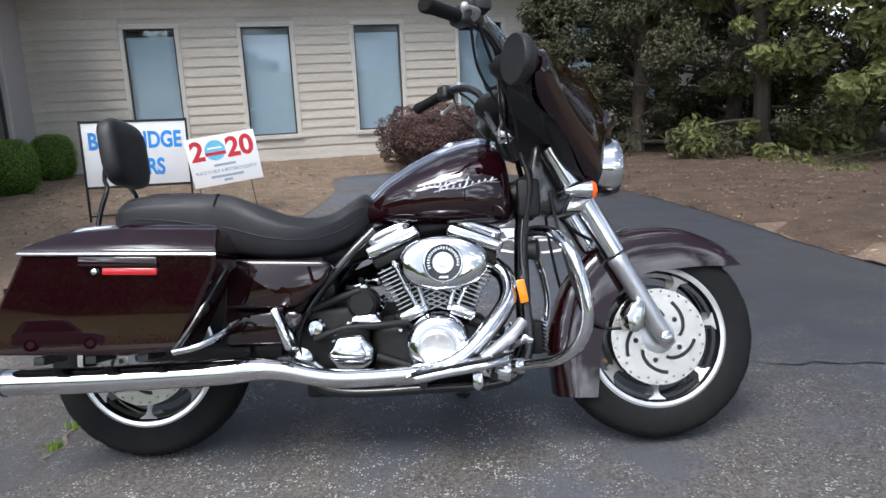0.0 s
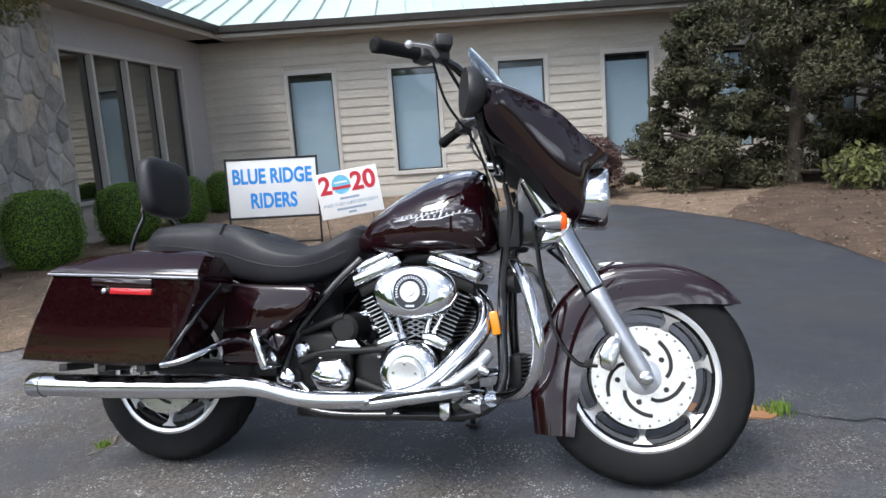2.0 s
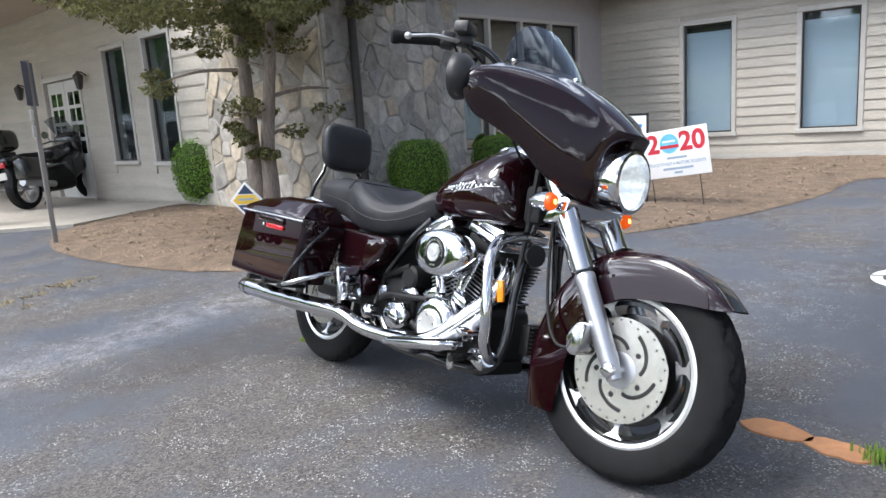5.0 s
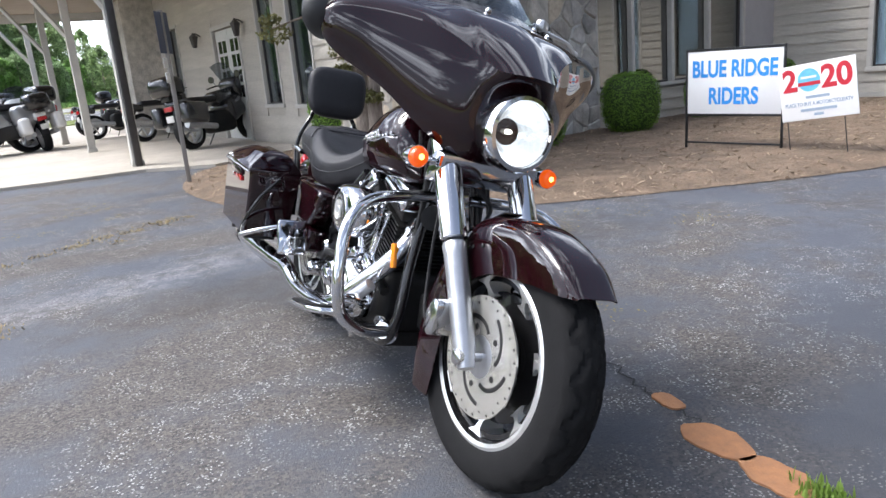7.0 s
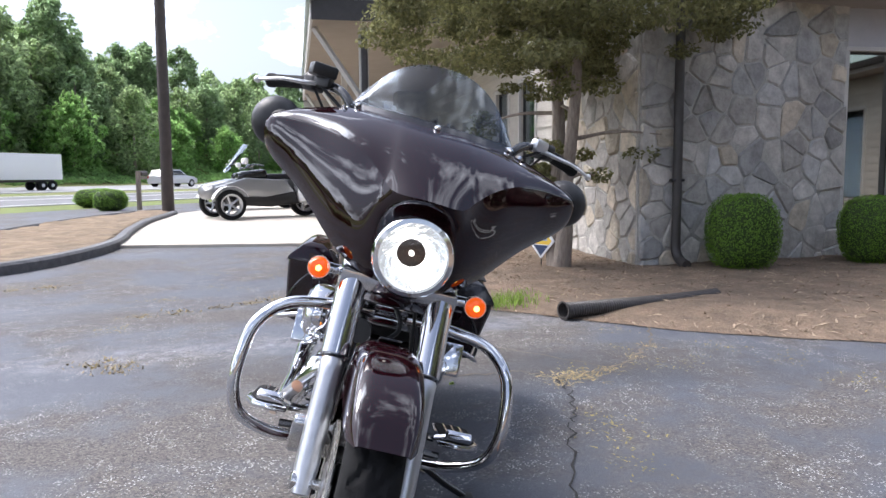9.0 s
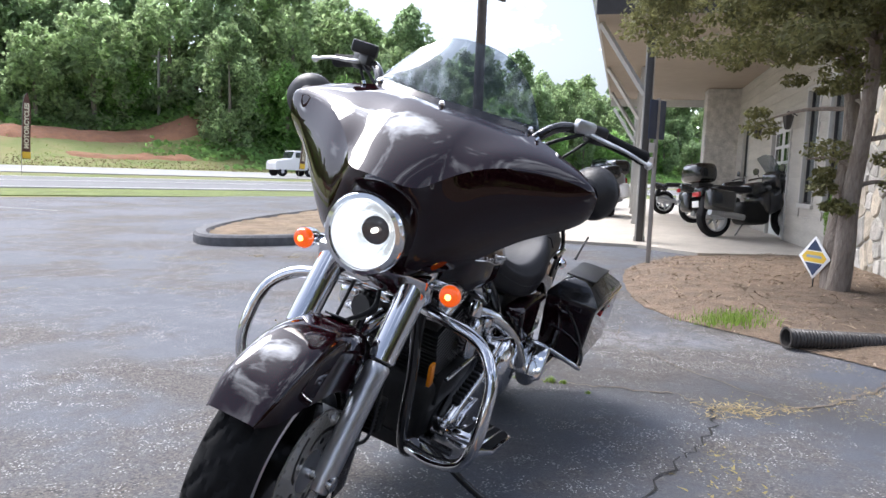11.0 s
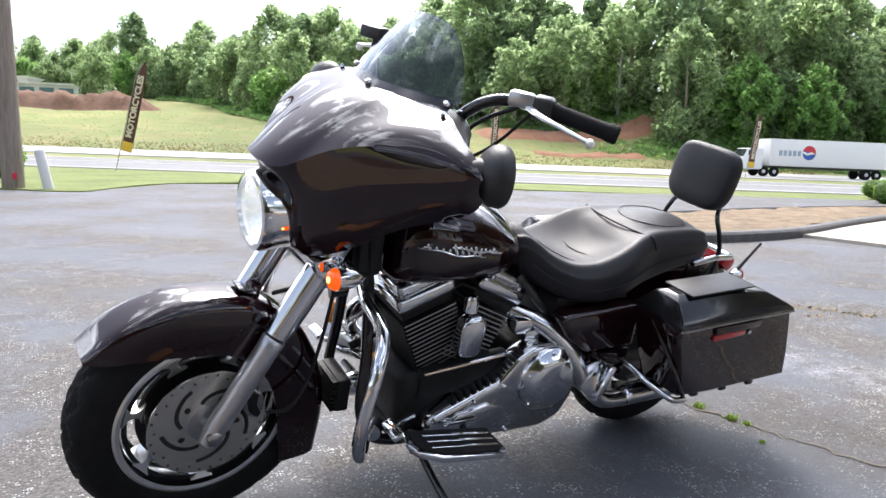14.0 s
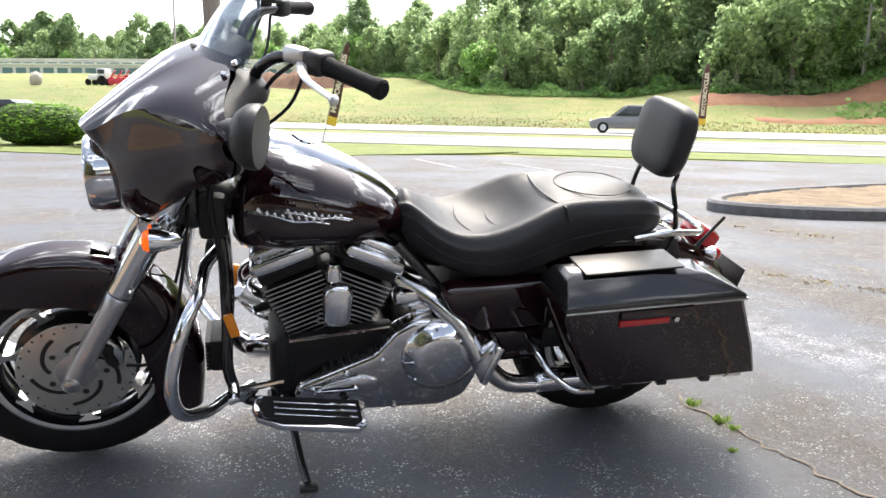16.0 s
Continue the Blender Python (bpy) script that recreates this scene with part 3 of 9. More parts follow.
def earth(name, material, label, r0, r1, s0, s1, height, seed, nr, ns):
    """A bare heap or scar on the field: a ragged outline that sinks into the slope, clods on top."""
    b = BM()
    rows = []
    for k in range(ns + 1):
        row = []
        for i in range(nr + 1):
            u, v = i / nr, k / ns
            r = r0 + (r1 - r0) * u
            s = s0 + (s1 - s0) * v + 0.8 * noise.noise((i * 0.3, seed, 0))
            edge = min(1, 9 * min(u, 1 - u)) * min(1, 4 * min(v, 1 - v))
            swell = height * math.sin(math.pi * v) * (0.75 + 0.5 * noise.noise((r * 0.3, s * 0.3, seed)) + 0.3 * noise.noise((r * 1.1, s * 1.1, seed)))
            row.append(b.verts.new((*rs(r, s), land(r, s) - 0.25 + 0.4 * edge * (1 + 0.5 * noise.noise((r * 0.9, s * 0.9, seed + 3))) + swell * edge)))
        rows.append(row)
    for a, c in zip(rows, rows[1:]):
        for i in range(nr):
            b.faces.new((a[i], a[i + 1], c[i + 1], c[i]))
    return structure(name, b, material, label, "earth", smooth=True)


earth("dirt_bank", "red_earth", "bare red earth bank on the field", 5, 24, 36.5, 42.5, 0.25, 3, 46, 12)
earth("dirt_track", "red_earth", "bare reddish patch on the field's slope", 9, 20, 30.5, 33.5, 0.02, 5, 24, 8)
earth("earth_mound", "brown_earth", "long heap of red-brown earth on the field", -50, -28, 58, 65, 1.7, 9, 60, 14)

# painted marks on the lot
bm = BM()
for (x0, y0), (x1, y1) in (((2.4, -10.3), (4.2, -10.9)), ((-2.2, -15.0), (-2.5, -11.9)), ((-4.0, -13.8), (-4.3, -11.3)), ((-6, -13.2), (-6.3, -10.9))):
    d = Vector((x1 - x0, y1 - y0)).normalized()
    p = Vector((-d.y, d.x)) * 0.05
    slab(bm, [(x0 + p.x, y0 + p.y), (x1 + p.x, y1 + p.y), (x1 - p.x, y1 - p.y), (x0 - p.x, y0 - p.y)], -0.01, 0.004)
structure("bay_line", bm, "line_faded", "faded white parking bay lines on asphalt", "road marking")
bm = BM()


def paint_arc(b, cx, cy, r, w, a0, a1):
    q = np.linspace(a0, a1, max(3, int(abs(a1 - a0) / 0.2)))
    lo = [[b.verts.new((cx + (r + k) * math.cos(t), cy + (r + k) * math.sin(t), 0.0045)) for k in (-w / 2, w / 2)] for t in q]
    for a, c in zip(lo, lo[1:]):
        b.faces.new((a[0], a[1], c[1], c[0]))


def paint_stroke(b, a, c, w):
    d = (Vector(c) - Vector(a)).normalized() * w * 0.5
    slab(b, [(a[0] - d.y, a[1] + d.x), (c[0] - d.y, c[1] + d.x), (c[0] + d.y, c[1] - d.x), (a[0] + d.y, a[1] - d.x)], -0.01, 0.0045)


for a0, a1 in ((1.95, 3.3), (3.4, 4.75), (4.85, 6.15)):
    paint_arc(bm, 1.45, 2.90, 0.275, 0.06, a0, a1)
paint_stroke(bm, (1.315, 3.38), (1.335, 3.09), 0.09)
paint_stroke(bm, (1.32, 3.04), (1.61, 3.055), 0.055)
paint_stroke(bm, (1.41, 3.18), (1.59, 3.185), 0.05)
paint_stroke(bm, (1.66, 3.03), (1.78, 2.86), 0.055)
paint_stroke(bm, (1.81, 2.84), (1.89, 2.87), 0.05)
slab(bm, [(1.315 + 0.095 * math.cos(t), 3.47 + 0.06 * math.sin(t)) for t in np.linspace(0, 2 * math.pi, 18, endpoint=False)], -0.01, 0.0045)
structure("wheelchair_mark", bm, "line_paint", "white painted wheelchair symbol on the asphalt", "road marking")

# cracks, rusty sand, weeds
bm = BM()
rng = random.Random(4)


def crack_line(b, pts, w):
    line = []
    P = curve_pts([(*p, 0) for p in pts], 10)
    for i, p in enumerate(P):
        d = (P[min(i + 1, len(P) - 1)] - P[max(0, i - 1)]).normalized()
        nn = Vector((-d.y, d.x, 0))
        p = p + nn * rng.uniform(-0.022, 0.022)
        line.append((p + nn * w * rng.uniform(0.2, 1), p - nn * w * rng.uniform(0.2, 1)))
    for (a, c), (e, g) in zip(line, line[1:]):
        vs = [b.verts.new((q.x, q.y, 0.004)) for q in (a, e, g, c)]
        b.faces.new(vs)


for pts, w in (([(0.3, 0.85), (0.9, 0.72), (1.3, 0.66), (1.6, 0.63), (2.0, 0.61), (2.6, 0.55), (3.4, 0.6)], 0.007), ([(-0.36, 0.9), (-0.1, 0.93), (0.3, 0.85)], 0.007)):
    crack_line(bm, pts, w)
structure("crack", bm, "tar", "dark open crack across the asphalt", "crack")
bm = BM()
for pts, w in (([(-1.6, 1.75), (-1.05, 1.6), (-0.55, 1.25), (-0.36, 0.9)], 0.012), ([(-0.34, -0.1), (-0.36, 0.15), (-0.42, 0.47), (-0.47, 0.72), (-0.36, 0.9)], 0.009), ([(-2.2, 0.2), (-1.4, 0.35), (-0.55, 1.2)], 0.006),
               ([(2.7, -5.5), (1.5, -7.2), (0.5, -7.8), (-1.5, -8.3)], 0.008), ([(-2.1, -1.95), (-2.6, -1.35), (-3.25, -0.35)], 0.006), ([(-3.3, -4.2), (-3.7, -3.25), (-4.6, -2.9)], 0.012)):
    crack_line(bm, pts, w)
structure("crack_dusty", bm, "crack_dust", "shallow cracks filled with tan dust", "crack")
for x, y, a, c, turn in ((1.74, 0.605, 0.11, 0.06, 5), (1.94, 0.6, 0.1, 0.055, -8), (1.5, 0.65, 0.06, 0.03, -20)):
    loop = [(x + math.cos(t) * a * (1 + 0.18 * noise.noise((math.cos(t) * 2, math.sin(t) * 2, x * 9))), y + math.sin(t) * c * (1 + 0.25 * noise.noise((math.cos(t) * 3, math.sin(t) * 2, x * 5)))) for t in np.linspace(0, 2 * math.pi, 28, endpoint=False)]
    structure("sand_patch", slab(BM(), loop, -0.01, 0.006), "rust_sand", "rust-orange sand patch in the asphalt crack", "sand")


def tuft(count, spread, height, seed, material, bend=(0.1, 0.7)):
    """A loose tuft of grass blades: thin bent triangles."""
    r = random.Random(seed)
    vs, fs = [], []
    for _ in range(count):
        x, y = r.gauss(0, spread), r.gauss(0, spread)
        a = r.uniform(0, 6.283)
        h, w, lean = height * r.uniform(0.4, 1), 0.004 * r.uniform(0.7, 1.6), r.uniform(*bend)
        dx, dy = math.cos(a), math.sin(a)
        k = len(vs)
        vs += [(x - dy * w, y + dx * w, 0), (x + dy * w, y - dx * w, 0), (x + dx * h * lean * 0.4 + dy * w * 0.7, y + dy * h * lean * 0.4 - dx * w * 0.7, h * 0.6),
               (x + dx * h * lean * 0.4 - dy * w * 0.7, y + dy * h * lean * 0.4 + dx * w * 0.7, h * 0.6), (x + dx * h * lean, y + dy * h * lean, h)]
        fs += [(k, k + 1, k + 2, k + 3), (k + 3, k + 2, k + 4)]
    me = bpy.data.meshes.new("tuft")
    me.from_pydata(vs, [], fs)
    me.materials.append(MATS[material])
    return me


T_GREEN, T_DRY, T_LONG = tuft(70, 0.03, 0.07, 1, "green_weed"), tuft(40, 0.08, 0.006, 2, "dry_grass", (3, 6)), tuft(180, 0.13, 0.09, 3, "green_weed")
for x, y, s in ((2.03, 0.61, 0.75), (2.06, 0.63, 0.6), (-0.36, 0.03, 0.42), (-0.37, 0.18, 0.45), (-0.38, 0.24, 0.3), (-0.28, 0.38, 0.22), (-3.2, 1.2, 1.0), (-2.5, 1.5, 0.9), (-1.6, 2.3, 0.7)):
    ob = put("weed", T_GREEN, None, matrix=Matrix.Translation((x, y, 0.0)) @ Matrix.Scale(s, 4))
    tagged(ob, "small green weed tuft growing from a crack", "weed", "weeds in the asphalt", "stuff")
for x, y, s in ((-2.33, 0.96, 0.85), (-2.45, 0.88, 0.7), (-2.18, 0.78, 0.6), (-2.62, 1.02, 0.75)):
    ob = put("grass_tuft", T_LONG, None, matrix=Matrix.Translation((x, y, 0.03)) @ Matrix.Rotation(x * 9, 4, "Z") @ Matrix.Scale(s, 4))
    tagged(ob, "long green grass tuft at the mulch edge", "grass tuft", "grass tufts", "stuff")
rng = random.Random(8)
vs_dry = []
for cx, cy, dx, dy, k in ((-0.9, 1.45, 0.5, 0.12, 9), (0.2, 0.95, 0.4, 0.08, 6), (-2.5, -1.7, 0.7, 0.4, 10), (-4.5, -1.2, 0.6, 0.3, 9), (-1.2, -3.4, 0.5, 0.3, 7), (-2.6, -4.6, 0.3, 0.8, 8), (1.8, -5.6, 0.8, 0.5, 8), (2.6, -3.9, 0.4, 0.3, 5), (-5.2, -2.3, 0.3, 0.5, 6), (-3.6, -3.3, 0.4, 0.2, 6), (-0.9, 2.2, 0.3, 0.15, 6)):
    vs_dry += [(cx + rng.gauss(0, dx), cy + rng.gauss(0, dy), rng.uniform(0.5, 1.2)) for _ in range(int(k * 0.55) + 1)]
bm = BM()
for x, y, s in vs_dry:
    tmp = BM()
    tmp.from_mesh(T_DRY)
    bmesh.ops.transform(tmp, matrix=Matrix.Translation((x, y, 0)) @ Matrix.Rotation(rng.uniform(0, 6), 4, "Z") @ Matrix.Scale(s, 4), verts=tmp.verts)
    m2 = bpy.data.meshes.new("t")
    tmp.to_mesh(m2)
    tmp.free()
    bm.from_mesh(m2)
    bpy.data.meshes.remove(m2)
tagged(put("dry_grass", bm, "dry_grass", smooth=False), "dry yellow grass along the asphalt cracks", "grass", kind="stuff")

T_YEL, T_STRAW = tuft(60, 0.06, 0.018, 8, "straw_yellow", (1.2, 2.6)), tuft(60, 0.05, 0.007, 9, "straw_yellow", (5, 10))
rs_ = random.Random(31)
for (x0, y0), (x1, y1), n in (((-2.15, -1.85), (-3.25, -0.35), 9), ((-0.74, -1.6), (-0.69, -1.25), 3), ((-3.3, -3.9), (-3.75, -3.1), 3), ((-2.6, -0.95), (-3.2, -0.5), 3)):
    for k in range(n):
        t = (k + rs_.random()) / n
        ob = put("dry_sprouts", T_YEL, None, matrix=Matrix.Translation((x0 + (x1 - x0) * t + rs_.gauss(0, 0.03), y0 + (y1 - y0) * t + rs_.gauss(0, 0.03), 0.0)) @ Matrix.Rotation(rs_.uniform(0, 6), 4, "Z") @ Matrix.Scale(rs_.uniform(0.6, 1.2), 4))
        tagged(ob, "flat yellowish sprouts in an asphalt crack", "weed", "sprouts in the cracks", "stuff")
for x, y, sc in ((-0.36, 0.93, 1.0), (-0.38, 1.06, 1.1), (-0.5, 1.2, 0.8), (-0.42, 1.0, 0.9), (-1.0, 1.58, 0.7), (-0.75, 1.42, 0.6), (-0.25, 0.92, 0.6)):
    ob = put("straw_wisp", T_STRAW, None, matrix=Matrix.Translation((x, y, 0.0)) @ Matrix.Rotation(x * 40, 4, "Z") @ Matrix.Scale(sc, 4))
    tagged(ob, "wisp of dry straw caught in a crack", "straw", "straw in the cracks", "stuff")

# ---- beds of mulch ----
BED = [(-8.0, 2.2), (-7.05, 0.3), (-5.2, -0.25), (-3.3, 0.05), (-2.45, 0.45), (-2.0, 1.05), (-1.4, 1.9), (-1.0, 2.9), (-0.6, 4.3), (-0.55, 6.0), (-0.75, 7.6), (0.5, 7.9), (1.35, 7.4), (1.9, 6.6), (2.6, 5.4), (3.05, 3.7), (3.4, 1.9), (4.3, 0.4), (7.5, -1.5),
       (22, -2), (22, 22), (2, 14), (-3, 10.6), (-7, 9), (-5.2, 4.5)]
BED_L = smooth_loop(BED, 5)


def bed_height(x, y):
    d = min((Vector((x, y)) - Vector(p)).length for p in BED_L)
    return 0.055 * sstep(0.0, 0.5, d) + 0.018 * noise.noise((x * 3, y * 3, 0)) + 0.008


def on_edge(poly, x, y):
    """The nearest place on a bed's outline."""
    best = None
    for (ax, ay), (bx, by) in zip(poly, list(poly[1:]) + [poly[0]]):
        ux, uy = bx - ax, by - ay
        t = min(1, max(0, ((x - ax) * ux + (y - ay) * uy) / max(1e-9, ux * ux + uy * uy)))
        p = (ax + t * ux, ay + t * uy)
        d = (p[0] - x) ** 2 + (p[1] - y) ** 2
        if best is None or d < best[0]:
            best = (d, p)
    return best[1]


def bed_mesh(material, poly, lift, step, name, label):
    b = BM()
    xs, ys = [p[0] for p in poly], [p[1] for p in poly]
    pts = {}
    faces = []
    x0, y0 = min(xs), min(ys)
    nx, ny = int((max(xs) - x0) / step) + 2, int((max(ys) - y0) / step) + 2
    ok = [[inside(poly, x0 + i * step, y0 + j * step) for i in range(nx)] for j in range(ny)]

    def vert(i, j):
        if (i, j) not in pts:
            x, y = x0 + i * step, y0 + j * step
            h = lift(x, y) if ok[j][i] else 0.006
            if ok[j][i]:
                x, y = x + 0.4 * step * noise.noise((x * 7, y * 7, 1)), y + 0.4 * step * noise.noise((x * 7, y * 7, 5))
            else:
                x, y = on_edge(poly, x, y)
                x, y = x + 0.03 * noise.noise((x * 5, y * 5, 1)), y + 0.03 * noise.noise((x * 5, y * 5, 5))
            pts[i, j] = b.verts.new((x, y, h))
        return pts[i, j]

    for j in range(ny - 1):
        for i in range(nx - 1):
            if ok[j][i] or ok[j][i + 1] or ok[j + 1][i] or ok[j + 1][i + 1]:
                b.faces.new((vert(i, j), vert(i + 1, j), vert(i + 1, j + 1), vert(i, j + 1)))
    return structure(name, b, material, label, "mulch bed", smooth=True)


bed_mesh("mulch", BED_L, bed_height, 0.22, "mulch_bed", "bed of brown bark mulch and pine straw round the building")
rng_np = np.random.default_rng(5)
cand = np.stack([rng_np.uniform(-8, 6, 60000), rng_np.uniform(-0.3, 10.5, 60000)], 1)
near = [(x, y) for x, y in cand[:26000] if inside(BED_L, x, y)]
cz = [bed_height(x, y) + 0.006 for x, y in near[:11000]]
nn = rng_np.normal(size=(len(cz), 3)) * (0.35, 0.35, 0) + (0, 0, 1)
me = quads_mesh("chips", [(x, y, z) for (x, y), z in zip(near, cz)], nn, rng_np.uniform(0.012, 0.045, len(cz)), rng_np, aspect=0.22, fold=0.1, material="straw")
tagged(put("mulch_chips", me, None), "loose straw and bark chips on the mulch bed", "mulch", kind="stuff")
# decayed leaf litter under the evergreens, their shade put into its dark colour
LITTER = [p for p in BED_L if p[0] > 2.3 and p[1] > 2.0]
bed_mesh("shaded_litter", LITTER, lambda x, y: bed_height(x, y) + 0.014 + 0.012 * noise.noise((x * 6, y * 6, 3)), 0.2, "litter_bed", "decayed leaf litter under the evergreens, darkened for their shade")
near = [(x, y) for x, y in np.stack([rng_np.uniform(2.3, 7.5, 9000), rng_np.uniform(3.5, 9.0, 9000)], 1) if inside(LITTER, x, y)][:1100]
nn = rng_np.normal(size=(len(near), 3)) * (0.4, 0.4, 0) + (0, 0, 1)
me = quads_mesh("fallen_leaves", [(x, y, bed_height(x, y) + 0.028) for x, y in near], nn, rng_np.uniform(0.012, 0.032, len(near)), rng_np, aspect=0.5, fold=0.3, material="mulch")
tagged(put("fallen_leaves", me, None), "scattered dry brown fallen leaves on the litter", "leaves", kind="stuff")

ISLE = smooth_loop([(-3.75, -5.1), (-4.2, -4.4), (-5.4, -4.05), (-7.4, -4.2), (-10, -5.0), (-13, -5.8), (-17, -6.6), (-18.5, -7.6), (-15, -8.0), (-10.5, -7.6), (-7.2, -6.9), (-4.8, -6.0)], 5)
b = BM()
inner = []
cx, cy = sum(p[0] for p in ISLE) / len(ISLE), sum(p[1] for p in ISLE) / len(ISLE)
loops = []
for k, (off, z) in enumerate(((0, -0.02), (0.0, 0.1), (0.03, 0.13), (0.15, 0.13), (0.18, 0.08))):
    lp = []
    for i, p in enumerate(ISLE):
        a, c = Vector(ISLE[i - 1]), Vector(ISLE[(i + 1) % len(ISLE)])
        d = (c - a).normalized()
        nrm = Vector((-d.y, d.x))
        if (Vector((cx, cy)) - Vector(p)).dot(nrm) < 0:
            nrm = -nrm
        q = Vector(p) + nrm * off
        lp.append((q.x, q.y, z))
    loops.append(lp)
rings(b, loops, cap=False)
structure("island_kerb", b, "kerb", "rounded black-painted kerb round the traffic island", "kerb", smooth=True)
bed_mesh("leaf_litter", [(p[0], p[1]) for p in [Vector(q[:2]) for q in loops[3]]], lambda x, y: 0.11 + 0.05 * noise.noise((x * 1.2, y * 1.2, 2)) + 0.02 * noise.noise((x * 5, y * 5, 2)), 0.13, "island_bed", "bed of pale straw on the traffic island")

CONC = [fw(3.75, -0.05), fw(3.05, 1.7), fw(3.75, 2.45), fw(3.8, 3.4), (-7.45, -4.3), (-10, -5.02), (-13, -5.82), (-17, -6.62), (-26, -6.0), (-34, -5), (-34, 0), fw(18, -0.05)]
structure("walkway", slab(BM(), CONC, -0.05, 0.045), "concrete", "pale concrete apron and walkway under the canopy", "pavement")

# ---- walls ----
def wall_block(b, x0, x1, z0, z1, openings, y0=-0.2, y1=0.0):
    """A wall along x with holes (x0, x1, z0, z1) that go through it."""
    cuts = sorted(openings)
    x = x0
    for a, c, za, zb in cuts:
        if a > x:
            box(b, ((x + a) / 2, (y0 + y1) / 2, (z0 + z1) / 2), (a - x, y1 - y0, z1 - z0))
        if za > z0:
            box(b, ((a + c) / 2, (y0 + y1) / 2, (z0 + za) / 2), (c - a, y1 - y0, za - z0))
        if zb < z1:
            box(b, ((a + c) / 2, (y0 + y1) / 2, (zb + z1) / 2), (c - a, y1 - y0, z1 - zb))
        x = c
    if x1 > x:
        box(b, ((x + x1) / 2, (y0 + y1) / 2, (z0 + z1) / 2), (x1 - x, y1 - y0, z1 - z0))
    return b


BOARDS = []   # siding boards are laid last: (wall, x0, x1, z, height)


def side_boards(wall, x0, x1, z0, z1, openings, lap=0.152):
    z = z0
    while z < z1 - 0.03:
        h = min(lap, z1 - z)
        segs = [(x0, x1)]
        for a, c, za, zb in openings:
            if za < z + h - 0.02 and zb > z + 0.02:
                segs = [s for p, q in segs for s in (((p, min(q, a)), (max(p, c), q)) if p < c and q > a else ((p, q),)) if s[1] - s[0] > 0.02]
        for p, q in segs:
            BOARDS.append((wall, p, q, z, h))
        z += lap


def window(name, m, x0, x1, z0, z1, label, trim=0.07, blind=True, bars=(), glass="pane_glass", depth=0.12, sill=True):
    """A window in a wall frame: trim boards, sash, pane, blind; x along the wall, y outwards."""
    w = tagged(new(name), label, "window", kind="structure")
    w.matrix_basis = m
    for nm, c, s in (("frame", ((x0 + x1) / 2, 0.012, z1 + trim / 2), (x1 - x0 + 2 * trim, 0.05, trim)), ("frame", (x0 - trim / 2, 0.012, (z0 + z1) / 2), (trim, 0.05, z1 - z0)),
                     ("frame", (x1 + trim / 2, 0.012, (z0 + z1) / 2), (trim, 0.05, z1 - z0)), ("sill" if sill else "frame", ((x0 + x1) / 2, 0.022, z0 - trim / 2), (x1 - x0 + 2 * trim + 0.02, 0.07, trim))):
        part(nm, box(BM(), c, s, 0.006), "trim", w, smooth=False)
    for x in (x0 + 0.012, x1 - 0.012):
        part("sash", box(BM(), (x, -0.05, (z0 + z1) / 2), (0.024, 0.04, z1 - z0), 0.003), "gutter", w, smooth=False)
    for z in (z0 + 0.012, z1 - 0.012):
        part("sash", box(BM(), ((x0 + x1) / 2, -0.05, z), (x1 - x0 - 0.05, 0.04, 0.024), 0.003), "gutter", w, smooth=False)
    for x, wd in bars:
        part("mullion", box(BM(), (x, 0.0, (z0 + z1) / 2), (wd, 0.09, z1 - z0), 0.006), "trim", w, smooth=False)
    pane = part("pane", box(BM(), ((x0 + x1) / 2, -0.055, (z0 + z1) / 2), (x1 - x0 - 0.04, 0.006, z1 - z0 - 0.04)), glass, w, smooth=False)
    if blind:
        b = BM()
        box(b, ((x0 + x1) / 2, -0.11, (z0 + z1) / 2 - 0.06), (x1 - x0, 0.012, z1 - z0 - 0.12))
        part("blind", b, "blind", w, "closed blue-grey blind", smooth=False)
    part("backing", box(BM(), ((x0 + x1) / 2, -0.19, (z0 + z1) / 2), (x1 - x0 + 0.1, 0.02, z1 - z0 + 0.1)), "dark_inside", w, smooth=False)
    return w


# long wall: u from 0.72 to 14, seen with x = -u
LW = [(-u - w, -u, 0.5, 2.26) for u, w in ((2.16, 0.76), (3.94, 0.78), (5.79, 0.8), (7.65, 0.8), (9.5, 0.8), (11.35, 0.8))]
wall_n = structure("wall_north", wall_block(BM(), -14.5, -0.6, -0.1, 2.95, LW, -0.2, 0.0), "siding", "long wall clad in beige lap siding", "wall", matrix=LONG)
for k, (a, c, za, zb) in enumerate(LW):
    window(f"window_{k + 1}", LONG, a, c, za, zb, "tall narrow window with white trim and closed blind")
side_boards(wall_n, -14.5, -0.72, 0.14, 2.86, [(a - 0.07, c + 0.07, za - 0.07, zb + 0.07) for a, c, za, zb in LW])
structure("skirt_board", box(BM(), (-7.6, 0.012, 0.05), (13.8, 0.03, 0.17), 0.004), "trim", "plain board at the foot of the siding", "trim", matrix=LONG)

